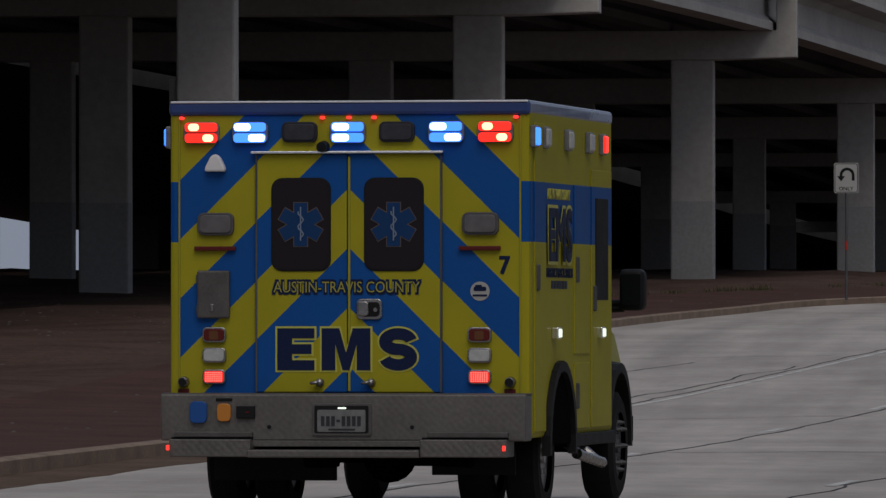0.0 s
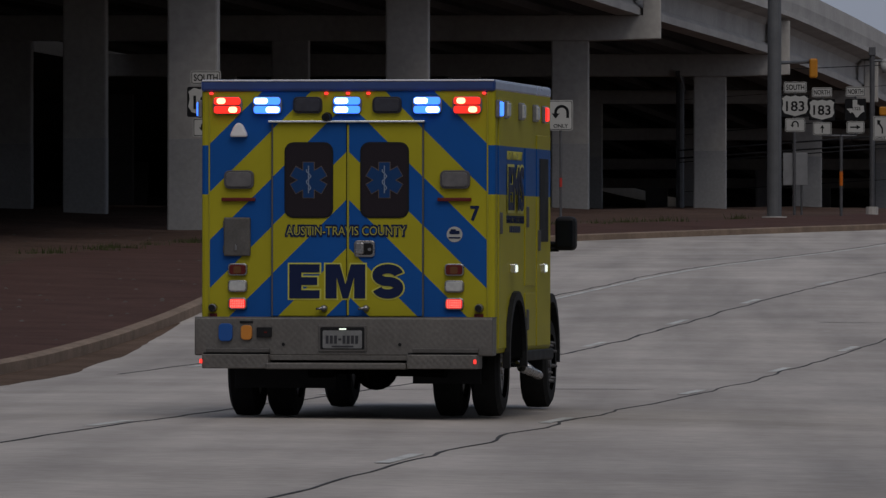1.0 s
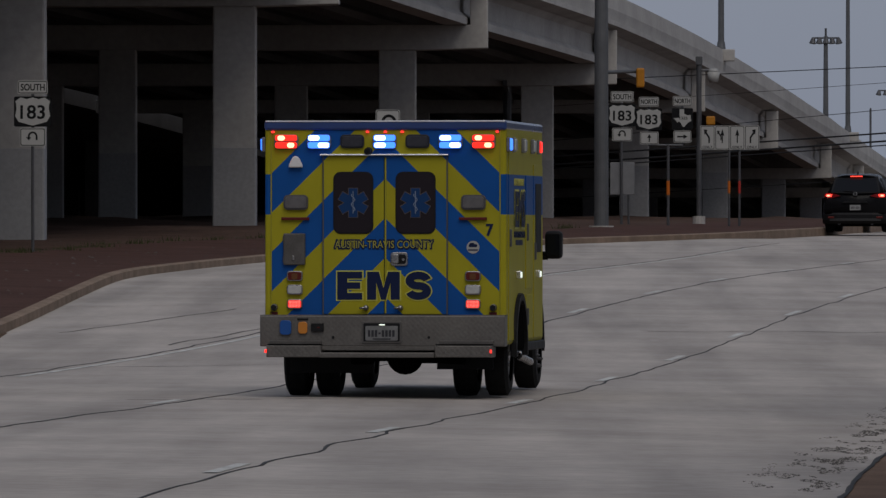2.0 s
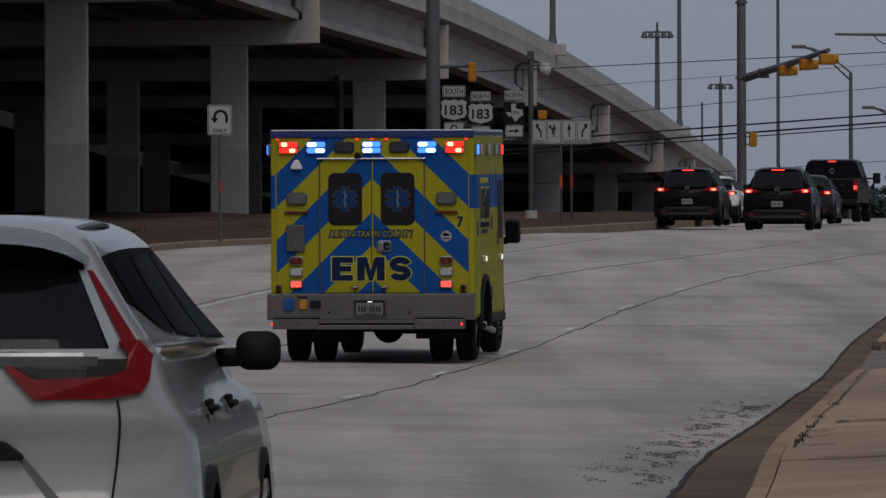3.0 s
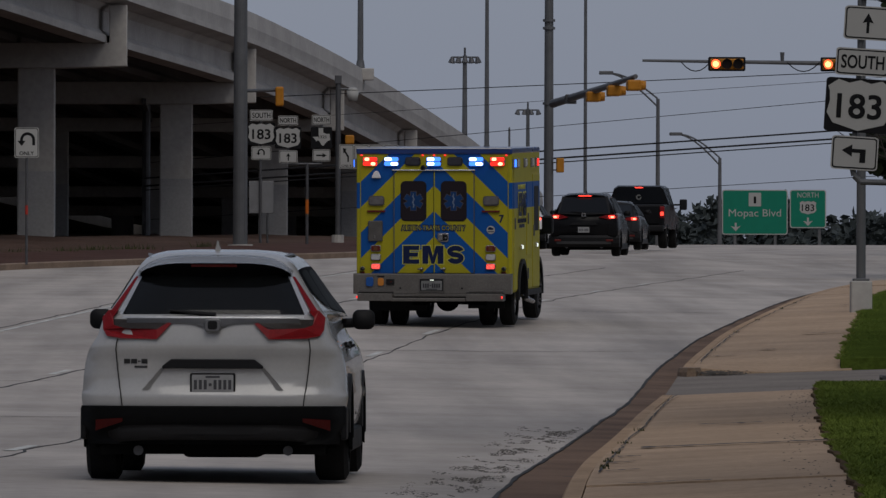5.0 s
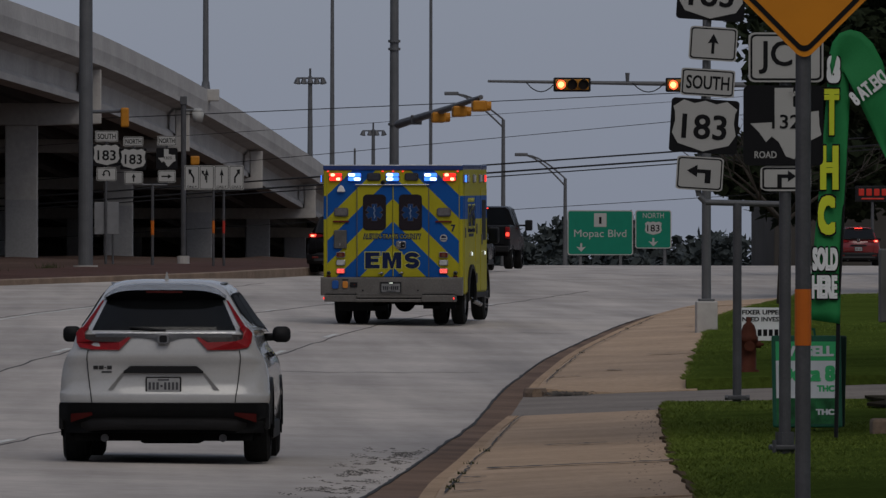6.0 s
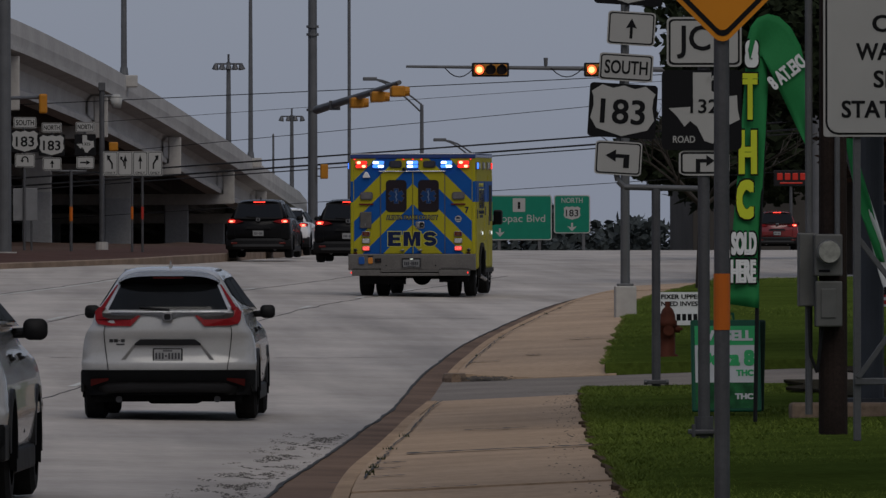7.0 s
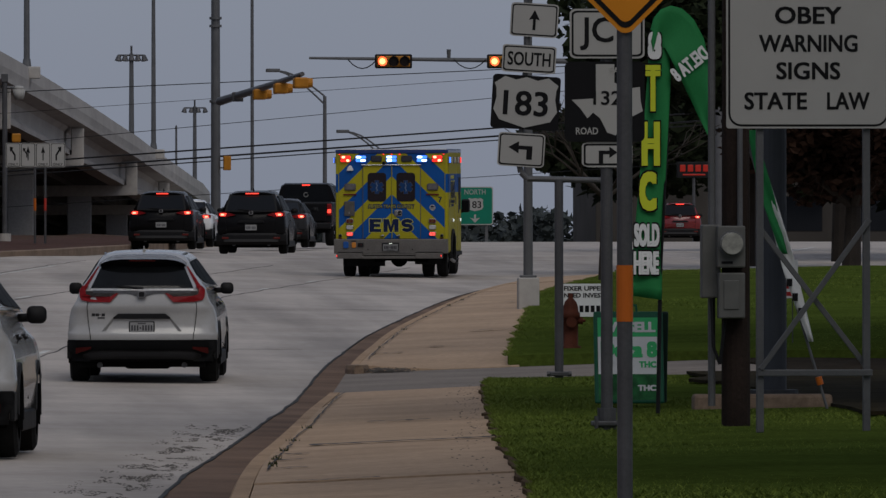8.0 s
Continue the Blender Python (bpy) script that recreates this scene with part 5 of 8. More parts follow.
SUV_CABIN = ((1.15, 0.755, 0.045, 3.6), (1.20, 0.722, 0.075, 3.5), (1.30, 0.655, 0.155, 3.3), (1.40, 0.597, 0.235, 3.12), (1.47, 0.556, 0.285, 3.0), (1.525, 0.522, 0.33, 2.9), (1.565, 0.487, 0.40, 2.75), (1.595, 0.435, 0.50, 2.55), (1.615, 0.36, 0.64, 2.35), (1.625, 0.24, 0.80, 2.1))


def suv_at(table, z):
    zs = [r[0] for r in table]
    return [float(np.interp(z, zs, [r[k] for r in table])) for k in (1, 2, 3)]


def tail_y(table, x, z):
    """Where the rounded tail lies at a place across and up it."""
    w, y0, _ = suv_at(table, z)
    return y0 + 0.16 * min(1.0, abs(x) / w) ** 4


def suv_shell(table, swell):
    rings = []
    for z, w, y0, y1 in table:
        ring = [(x * w, y0 + 0.16 * abs(x) ** 4, z) for x in np.linspace(-1, 1, 17)]
        for k in range(1, 9):
            f = k / 9
            ring.append((w * (1 + swell * math.sin(min(1.0, f * 1.7) * math.pi / 2)), y0 + 0.16 + (y1 - y0 - 0.6) * f, z))
        ring += [(x * w * (1 + swell), y1 - 0.45 * abs(x) ** 3, z) for x in np.linspace(1, -1, 11)]
        for k in range(8, 0, -1):
            f = k / 9
            ring.append((-w * (1 + swell * math.sin(min(1.0, f * 1.7) * math.pi / 2)), y0 + 0.16 + (y1 - y0 - 0.6) * f, z))
        rings.append(ring)
    return loft(rings)


def compact_suv(kind, label, paint, lettering=True):
    """A rounded compact SUV with tall red lamps up its rear pillars; origin on the road under its tail, front towards +y."""
    root = empty(kind, label, "car")
    body = part("body", suv_shell(SUV_BODY, 0.018), paint, root, smooth=True)
    cab = part("cabin", suv_shell(SUV_CABIN, 0.10), paint, root, smooth=True)
    on_tail = lambda x, z, out=0.0: (x, tail_y(SUV_BODY, x, z) - out, z)
    on_cab = lambda x, z, out=0.0: (x, tail_y(SUV_CABIN, x, z) - out, z)
    wide = np.linspace(-1, 1, 17)
    # window under a black-bellied spoiler
    half = lambda z: 0.632 - (z - 1.155) * 0.40
    part("rear_window", skin(lambda u, z: on_cab(u * half(z), z, 0.010), wide, np.linspace(1.158, 1.47, 8)), SUV_GLASS, cab, "dark tinted rear window")
    for s in (-1, 1):
        part("window_edge", skin(lambda u, z: on_cab(s * (half(z) - 0.004 + 0.014 * u), z, 0.012), (0, 1), np.linspace(1.158, 1.47, 8)), BLACK, cab)
    drop = lambda u: 1.385 + 0.085 * abs(u) ** 3.5
    part("spoiler_underside", skin(lambda u, f: (u * 0.535, on_cab(u * 0.5, 1.47, 0.02)[1] + 0.04 - 0.15 * f + 0.06 * abs(u) ** 4, drop(u) + (1.528 - 0.075 * abs(u) ** 5 - drop(u)) * f), wide, np.linspace(0, 1, 6), 0.02), BLACK, cab)
    part("spoiler", skin(lambda u, f: (u * 0.54, on_cab(u * 0.5, 1.47, 0.02)[1] - 0.115 + 0.06 * abs(u) ** 4 + 0.34 * f, 1.527 - 0.075 * abs(u) ** 5 + 0.062 * math.sin(f * 1.5) - 0.02 * abs(u) ** 3 * f), wide, np.linspace(0, 1, 6), 0.016), paint, cab, smooth=True)
    part("high_brake_lamp", skin(lambda u, f: (u * 0.16, on_cab(0, 1.47, 0.02)[1] - 0.124, 1.500 + 0.018 * f), (-1, 0, 1), (0, 1), 0.01), LENS_RED, cab)
    wip = tube(on_cab(0.02, 1.165, 0.03), on_cab(-0.30, 1.20, 0.03), 0.018, 0.008, n=8)
    part("wiper", wip, BLACK, cab)
    fin = loft([[(-0.026, 0.70, 1.60), (0.026, 0.70, 1.60), (0.02, 0.95, 1.61), (-0.02, 0.95, 1.61)], [(-0.010, 0.69, 1.655), (0.010, 0.69, 1.655), (0.008, 0.80, 1.65), (-0.008, 0.80, 1.65)], [(-0.006, 0.68, 1.685), (0.006, 0.68, 1.685), (0.005, 0.72, 1.68), (-0.005, 0.72, 1.68)]])
    part("antenna_fin", fin, paint, cab)
    for s in (-1, 1):
        rail = [[(s * (0.455 + 0.05 * math.sin(f * 3)) + a, 0.55 + 1.5 * f, 1.562 + b + 0.03 * math.sin(f * math.pi)) for a, b in ((-0.012, 0), (0.012, -0.008), (0.012, 0.004), (-0.012, 0.010))] for f in np.linspace(0, 1, 8)]
        part("roof_rail", loft(rail), RAIL_GREY, cab)
        # side glass in three lights with a dark surround
        def side(y, z, out):
            w, ya, yb = suv_at(SUV_CABIN, z)
            f = min(1.0, max(0.0, (y - ya - 0.16) / (yb - ya - 0.6)) * 1.7)
            return (s * (w * (1 + 0.10 * math.sin(f * math.pi / 2)) + out), y, z)
        def light(ya, yb, slope_a, slope_b, z0, z1, kick, out, mat, name):
            def at(u, v):
                zb = z0 + kick * (1 - u) ** 2
                z = zb + (z1 - 0.03 * (1 - u) ** 4 - zb) * v
                a, b = ya + slope_a * (z - z0), yb + slope_b * (z - z0)
                return side(a + (b - a) * u, z, out)
            part(name, skin(at, np.linspace(0, 1, 9), np.linspace(0, 1, 6), 0.008), mat, cab)
        light(0.46, 3.05, 0.5, -1.9, 1.175, 1.510, 0.15, 0.006, BLACK, "window_surround")
        light(0.60, 1.16, 0.4, 0.15, 1.215, 1.485, 0.11, 0.011, SIDE_GLASS, "quarter_light")
        light(1.22, 2.03, 0.15, 0.0, 1.195, 1.488, 0.02, 0.011, SIDE_GLASS, "side_window")
        light(2.10, 2.92, 0.0, -1.7, 1.19, 1.488, 0.0, 0.011, SIDE_GLASS, "side_window")
        # mirror, handles, arches
        mi = loft([[(s * (0.955 + u * k), 2.85 + dy, 1.128 + v * k) for u, v in rounded(0.165, 0.145, 0.05, 6)] for dy, k in ((0, 0.92), (0.02, 1.0), (0.10, 0.96), (0.16, 0.7))])
        part("mirror", mi, BLACK, root, smooth=True)
        part("mirror_stalk", tube((s * 0.80, 2.93, 1.10), (s * 0.89, 2.91, 1.105), 0.035, n=10), BLACK, root)
        for y in (1.42, 2.38):
            hd = box(s * 0.888 - 0.016, s * 0.888 + 0.016, y, y + 0.19, 0.93, 0.955, 0.010)
            part("door_handle", hd, BUMPER_BLACK, body)
            part("handle_cup", box(s * 0.872 - 0.012, s * 0.872 + 0.012, y + 0.02, y + 0.16, 0.912, 0.975, 0.006), BLACK, body)
        for y in (1.28, 2.22, 3.2):
            part("door_seam", tube((s * 0.921, y, 0.45), (s * 0.884, y - 0.03, 0.925), 0.005, n=5), BLACK, body)
        part("sill_trim", box(s * 0.90 - 0.03, s * 0.90 + 0.03, 1.2, 3.3, 0.20, 0.36, 0.02), BLACK, root)
        for y in (0.92, 3.6):
            arch = [[(s * (0.895 + dx), y + q * math.cos(a), 0.36 + q * math.sin(a)) for q, dx in ((0.34, 0), (0.405, 0), (0.395, 0.04), (0.34, 0.045))] for a in [radians(d) for d in range(-10, 191, 12)]]
            part("wheel_arch", loft(arch), BLACK, root)
            # shade of the wheel housing, painted as a dark disc on the body
            part("arch_shade_patch", poly([(s * 0.926, y + 0.345 * math.cos(radians(d)), 0.36 + 0.345 * math.sin(radians(d))) for d in range(-25, 206, 15)], s * 0.005, axis=(1, 0, 0)), UNDER, root)
        # tail lamps: red blade, smoked strip, and the tall strip up the pillar
        blade = [(0.780, 1.150), (0.772, 1.065), (0.745, 1.022), (0.640, 1.004), (0.391, 0.999), (0.290, 1.108), (0.313, 1.114), (0.391, 1.067), (0.632, 1.076), (0.696, 1.097), (0.702, 1.150), (0.668, 1.195), (0.735, 1.200)]
        front = [on_tail(s * x * 0.995, z, 0.028) for x, z in blade]
        back = [(s * x * 0.985, tail_y(SUV_BODY, x, z) + 0.07 + 0.16 * (x / 0.78) ** 4, z) for x, z in blade]
        tl = part("tail_lamp", loft([front, back]), CAR_RED, body, "red wraparound tail lamp")
        part("smoked_strip", skin(lambda u, f: on_tail(s * (0.33 + 0.37 * u), (1.105 - 0.035 * math.sin(min(1, u * 4) * 1.57)) + (1.136 - 1.105 + 0.035 * math.sin(min(1, u * 4) * 1.57)) * f, 0.018), np.linspace(0, 1, 9), (0, 0.5, 1)), CAR_CLEAR, tl)
        part("pillar_lamp", skin(lambda u, f: on_cab(s * (0.725 - 0.17 * f - 0.048 * (1 - 0.62 * f) * u), 1.19 + 0.245 * f, 0.020), (0, 0.5, 1), np.linspace(0, 1, 7), 0.03), PILLAR_RED, tl)
        part("pillar_trim", skin(lambda u, f: on_cab(s * (0.676 - 0.14 * f - 0.040 * (1 - 0.35 * f) * u), 1.165 + 0.27 * f, 0.017), (0, 0.5, 1), np.linspace(0, 1, 7), 0.02), BRIGHT, tl)
        part("tailgate_seam", loft([[Vector(on_tail(s * x, z, 0.009)) + Vector((a, 0, 0)) for a in (-0.0035, 0.0035)] + [Vector(on_tail(s * x, z, -0.01)) + Vector((a, 0, 0)) for a in (0.0035, -0.0035)] for x, z in ((0.664, 1.0), (0.672, 0.965), (0.675, 0.925), (0.672, 0.885), (0.662, 0.78), (0.645, 0.65), (0.640, 0.625), (0.636, 0.595), (0.629, 0.538))]), BLACK, body)
        # slanted flanks of the plate recess
        part("recess_flank", skin(lambda u, f: on_tail(s * (0.345 + 0.125 * f + (0.03 + 0.015 * f) * (u - 0.5)), 0.80 - 0.155 * f, 0.004 + 0.012 * u), (0, 1), (0, 0.35, 0.7, 1), 0.02), paint, body)
    # bright rule and wings either side of the badge
    part("trim_bar", skin(lambda u, f: on_tail(u * 0.63, 1.146 + 0.012 * f, 0.030), wide, (0, 1), 0.03), BRIGHT, body)
    sag = lambda u: 0.032 + 0.048 * math.exp(-(abs(u) / 0.16) ** 2)
    part("trim_wing", skin(lambda u, f: on_tail(u * 0.60, 1.144 - sag(u) * f, 0.026 - 0.006 * f), np.linspace(-1, 1, 33), (0, 0.5, 1), 0.03), DULL, body)
    badge = part("badge", panel(0, 1.097, 0.112, 0.092, 0.026, 0.0, 0.045, bevel=0.008), DULL, body)
    part("badge_inset", panel(0, 1.097, 0.066, 0.060, 0.016, -0.044, 0.004), BLACK, badge)
    # handle garnish, plate
    part("plate_garnish", poly([(-0.350, 0.045, 0.796), (0.350, 0.045, 0.796), (0.352, 0.045, 0.812), (0.290, 0.045, 0.860), (-0.290, 0.045, 0.860), (-0.352, 0.045, 0.812)], -0.045, bevel=0.006), BLACK, body)
    pf = part("plate_frame", panel(0.0, 0.684, 0.315, 0.162, 0.012, 0.035, 0.030, bevel=0.004), BLACK, body)
    pl = part("number_plate", panel(0.0, 0.692, 0.288, 0.122, 0.010, 0.006, 0.005), PLATE_WHITE, pf)
    for k in range(8):
        part("plate_bar", panel(-0.119 + 0.034 * k, 0.684, 0.021, 0.066 if k != 3 else 0.02, 0.004, 0.0015, 0.003), PLATE_INK, pl)
    part("plate_bar", panel(0.0, 0.738, 0.10, 0.014, 0.003, 0.0015, 0.003), PLATE_INK, pl)
    for k in range(7):
        part("frame_bar", panel(-0.115 + 0.038 * k, 0.618, 0.028, 0.016, 0.003, 0.005, 0.003), PLATE_WHITE, pf)
    if lettering:
        for bx, bw, bh in ((-0.597, 0.042, 0.032), (-0.548, 0.042, 0.032), (-0.512, 0.018, 0.009), (-0.475, 0.042, 0.032)):
            part("badge_bar", skin(lambda u, f: on_tail(bx + bw * (u - 0.5), 0.845 + bh * (f - 0.5), 0.006), (0, 1), (0, 1), 0.008), DARK_STEEL, body)
        part("trim_badge", skin(lambda u, f: on_tail(-0.545 + 0.09 * u, 0.800 + 0.014 * f, 0.005), (0, 1), (0, 1), 0.008), DARK_STEEL, body)
    # black bumper following the tail, grey skid plate, reflectors, silencer
    bu = part("rear_bumper", skin(lambda u, z: (u * (0.918 if z > 0.4 else 0.88), -0.028 + 0.16 * abs(u) ** 4 + (0.0 if z > 0.36 else 0.03), z), wide, (0.27, 0.32, 0.36, 0.42, 0.48, 0.525, 0.537), 0.06), BUMPER_BLACK, root, "black lower bumper", smooth=True)
    for s in (-1, 1):
        part("bumper_side", box(s * 0.905 - 0.02, s * 0.905 + 0.02, 0.14, 0.54, 0.30, 0.53, 0.015), BUMPER_BLACK, bu)
        part("reflector", skin(lambda u, f: (s * (0.625 + 0.19 * u), -0.036 + 0.16 * (0.625 + 0.19 * u) ** 4 / 0.71, 0.452 - 0.012 * u - (0.026 + 0.05 * u) * f), (0, 0.5, 1), (0, 1), 0.012), LENS_RED, bu)
        part("exhaust", tube((s * 0.52, 0.1, 0.225), (s * 0.52, 0.4, 0.235), 0.035, n=10), DARK_STEEL, bu)
    part("skid_plate", skin(lambda u, f: (u * (0.74 - 0.03 * f + 0.0), -0.050 + 0.14 * abs(u) ** 4 - 0.012 * math.sin(f * 3.1), 0.408 - 0.108 * f - 0.03 * abs(u) ** 6), wide, np.linspace(0, 1, 5), 0.03), SKID_GREY, bu, smooth=True)
    part("skid_step", skin(lambda u, f: (u * 0.46, -0.068 + 0.05 * abs(u) ** 4, 0.385 - 0.045 * f), wide, (0, 1), 0.02), SKID_GREY, bu)
    part("silencer", box(-0.22, 0.34, 0.25, 0.7, 0.175, 0.30, 0.04), UNDER, root)
    under = box(-0.78, 0.78, 0.12, 4.2, 0.20, 0.36)
    box(-0.84, 0.84, 0.5, 4.1, 0.24, 0.55, bm=under)
    part("underbody", under, UNDER, root)
    ws = []
    for y in (0.92, 3.6):
        for s in (-1, 1):
            ws.append(wheel("wheel", root, s * 0.80, y, 0.35, 0.235, s))
    return root, ws


SUV_GLASS = material("smoked_rear_glass", (0.010, 0.011, 0.012), 0.08, spec=0.4)
PILLAR_RED = material("bright_red_lens", (0.36, 0.012, 0.018), 0.2, vary=0.2, scale=20)
RAIL_GREY = material("grey_roof_rail", (0.10, 0.10, 0.105), 0.4, metal=0.4)
SKID_GREY = material("dull_grey_skid", (0.027, 0.026, 0.027), 0.5)
BUMPER_BLACK = material("rough_black_bumper", (0.007, 0.007, 0.0075), 0.55, spec=0.15, vary=0.2, scale=10)
WHITE_SUV, WHITE_SUV_WHEELS = compact_suv("white_suv", "white compact SUV with unlit red tail lamps", SILVER)
FOLLOWER, FOLLOWER_WHEELS = compact_suv("silver_crossover", "silver-white crossover following in the kerb lane", SILVER, lettering=False)


def stand(thing, x, y, turn=0.0):
    pitch = math.degrees(math.atan2(rise(y + 4) - rise(y), 4))
    thing.matrix_basis = pose(x, y, rise(y + 1), pitch, 0, turn)


QUEUE = "cars waiting at the red light"
c, _ = car("black_suv", "black SUV with lit brake lamps waiting at the light", BLACK_PAINT, height=1.66, width=1.86, group=QUEUE)
stand(c, 8.30, 240, -7)
c, _ = car("black_crossover", "black crossover with lit brake lamps waiting at the light", BLACK_PAINT, height=1.67, width=1.84, group=QUEUE)
stand(c, 10.08, 223, -7)
c, _ = car("white_sedan", "white sedan with amber-red tail lamps waiting at the light", paint_mat("clean_white_paint", (0.72, 0.72, 0.72)), length=4.8, height=1.46, width=1.83, belt=1.0, boot=0.6, rake=0.7, group=QUEUE)
stand(c, 9.55, 258, -7)
c, _ = car("grey_sedan", "dark grey sedan with lit brake lamps waiting at the light", GREY_PAINT, length=4.7, height=1.45, width=1.82, belt=1.0, boot=0.55, rake=0.7, group=QUEUE)
stand(c, 12.05, 250, -7)
c, _ = car("red_suv", "dark red SUV far off on the cross street", RED_PAINT, height=1.66, width=1.82)
stand(c, 34.3, 357, -4)


def pickup():
    root = empty("pickup_truck", "tall black pickup truck waiting at the light", "truck", group=QUEUE)
    part("bed", box(-1.0, 1.0, 0.0, 1.9, 0.62, 1.42, 0.06), BLACK_PAINT, root)
    tg = part("tailgate", box(-0.82, 0.82, -0.03, 0.03, 0.78, 1.38, 0.03), BLACK_PAINT, root)
    part("gate_handle", box(-0.12, 0.12, -0.045, -0.02, 1.2, 1.28, 0.01), BLACK, tg)
    rings = []
    for y, w, wt, z0, z1 in ((1.9, 1.0, 0.80, 0.62, 2.0), (2.1, 1.0, 0.82, 0.62, 2.04), (3.6, 1.0, 0.82, 0.62, 2.04), (4.2, 1.0, 0.86, 0.62, 1.5), (5.6, 0.98, 0.85, 0.62, 1.35), (5.8, 0.9, 0.8, 0.66, 1.2)):
        half = [(w, z0), (w, z0 + 0.55 * (z1 - z0)), (wt, z1 - 0.08), (wt * 0.85, z1)]
        rings.append([(x, y, z) for x, z in half] + [(-x, y, z) for x, z in reversed(half)])
    cab = part("cab", loft(rings), BLACK_PAINT, root, smooth=False)
    part("rear_window", loft([[(0.80, 1.885, 1.46), (0.68, 1.885, 1.93), (-0.68, 1.885, 1.93), (-0.80, 1.885, 1.46)], [(0.80, 1.9, 1.46), (0.68, 1.9, 1.93), (-0.68, 1.9, 1.93), (-0.80, 1.9, 1.46)]]), GLASS, cab)
    ring_ = [[(0.085 * k * math.cos(a), 1.875, 1.66 + 0.085 * k * math.sin(a)) for k in (0.62, 1.0)] for a in [radians(d) for d in range(40, 361, 20)]]
    bm = bmesh.new()
    vs = [[bm.verts.new(p) for p in r] for r in ring_]
    for a, b in zip(vs, vs[1:]):
        bm.faces.new((a[0], a[1], b[1], b[0]))
    bmesh.ops.solidify(bm, geom=bm.faces[:], thickness=0.006)
    part("window_sticker", bm, WHITE, cab)
    part("high_brake_lamp", box(-0.13, 0.13, 1.87, 1.9, 1.955, 1.985, 0.004), BRAKE, cab)
    for s in (-1, 1):
        tl = part("tail_lamp", box(s * 0.92 - 0.075, s * 0.92 + 0.075, -0.03, 0.1, 0.98, 1.36, 0.02), CAR_RED, root)
        part("lamp_glow", panel(s * 0.92, 1.12, 0.11, 0.12, 0.02, -0.02, 0.02), BRAKE, tl)
        arm = tube((s * 0.95, 4.0, 1.42), (s * 1.18, 3.95, 1.42), 0.03, n=8)
        m_ = part("mirror_arm", arm, BLACK, root)
        part("mirror_head", box(s * 1.28 - 0.12, s * 1.28 + 0.12, 3.86, 4.02, 1.25, 1.6, 0.04), BLACK, m_)
    bu = part("rear_bumper", box(-0.98, 0.98, -0.18, 0.05, 0.55, 0.75, 0.04), BLACK, root)
    pl = part("number_plate", panel(0, 0.66, 0.30, 0.15, 0.01, -0.178, 0.01), material("green_temp_plate", (0.15, 0.36, 0.30), 0.5, vary=0.3, scale=30), bu)
    part("underbody", box(-0.85, 0.85, 0.1, 5.6, 0.42, 0.64), UNDER, root)
    for y in (1.15, 4.75):
        for s in (-1, 1):
            wheel("wheel", root, s * 0.86, y, 0.42, 0.29, s)
    return root


stand(pickup(), 13.95, 273, -8)


# ---- traffic signs ----
SIGN_GREEN = material("green_guide_sheeting", (0.005, 0.16, 0.10), 0.45, vary=0.08, scale=2)
AMBER_SHEET = material("orange_yellow_sheeting", (0.55, 0.20, 0.012), 0.45, vary=0.12, scale=3)
ORANGE_BAND = material("orange_post_band", (0.50, 0.12, 0.012), 0.5, vary=0.2, scale=4)
RED_TAPE = material("red_post_tape", (0.35, 0.03, 0.02), 0.5)
SIGN_BACK = material("bare_sign_back", (0.20, 0.20, 0.205), 0.5, metal=0.4, vary=0.2, scale=4)
ARROWS = {
    "up": [(-0.09, -0.5), (0.09, -0.5), (0.09, 0.05), (0.34, 0.0), (0, 0.5), (-0.34, 0.0), (-0.09, 0.05)],
    "left": [(0.42, -0.5), (0.42, 0.22), (-0.1, 0.22), (-0.1, 0.45), (-0.5, 0.12), (-0.1, -0.2), (-0.1, 0.02), (0.2, 0.02), (0.2, -0.5)],
    "right": [(-0.5, -0.12), (0.1, -0.12), (0.1, -0.38), (0.5, 0), (0.1, 0.38), (0.1, 0.12), (-0.5, 0.12)],
    "bend_left": [(0.28, -0.5), (0.28, -0.1), (-0.1, 0.26), (0.0, 0.42), (-0.42, 0.46), (-0.36, 0.08), (-0.24, 0.16), (0.1, -0.16), (0.1, -0.5)],
    "down": [(-0.08, 0.5), (0.08, 0.5), (0.08, 0.0), (0.4, 0.12), (0, -0.5), (-0.4, 0.12), (-0.08, 0.0)],
}
ARROWS["bend_right"] = [(-u, v) for u, v in reversed(ARROWS["bend_left"])]
ARROWS["right_turn"] = [(-u, v) for u, v in reversed(ARROWS["left"])]
SHIELD = [(0, -0.5), (0.2, -0.43), (0.40, -0.36), (0.5, -0.16), (0.46, 0.08), (0.47, 0.26), (0.50, 0.36), (0.34, 0.5), (0.17, 0.44), (0, 0.5), (-0.17, 0.44), (-0.34, 0.5), (-0.50, 0.36), (-0.47, 0.26), (-0.46, 0.08), (-0.5, -0.16), (-0.40, -0.36), (-0.2, -0.43)]
STATE = [(-0.16, 0.5), (0.10, 0.5), (0.10, 0.24), (0.30, 0.16), (0.46, 0.18), (0.47, -0.02), (0.5, -0.16), (0.34, -0.24), (0.16, -0.42), (0.12, -0.5), (0.0, -0.46), (-0.10, -0.26), (-0.20, -0.18), (-0.28, -0.26), (-0.38, -0.12), (-0.5, 0.0), (-0.16, 0.02)]


def shape(points, x, z, w, h, y, depth, turn=0.0):
    a = radians(turn)
    out = []
    for u, v in points:
        p, q = u * w, v * h
        out.append((x + p * math.cos(a) - q * math.sin(a), y, z + p * math.sin(a) + q * math.cos(a)))
    return poly(out, -depth)


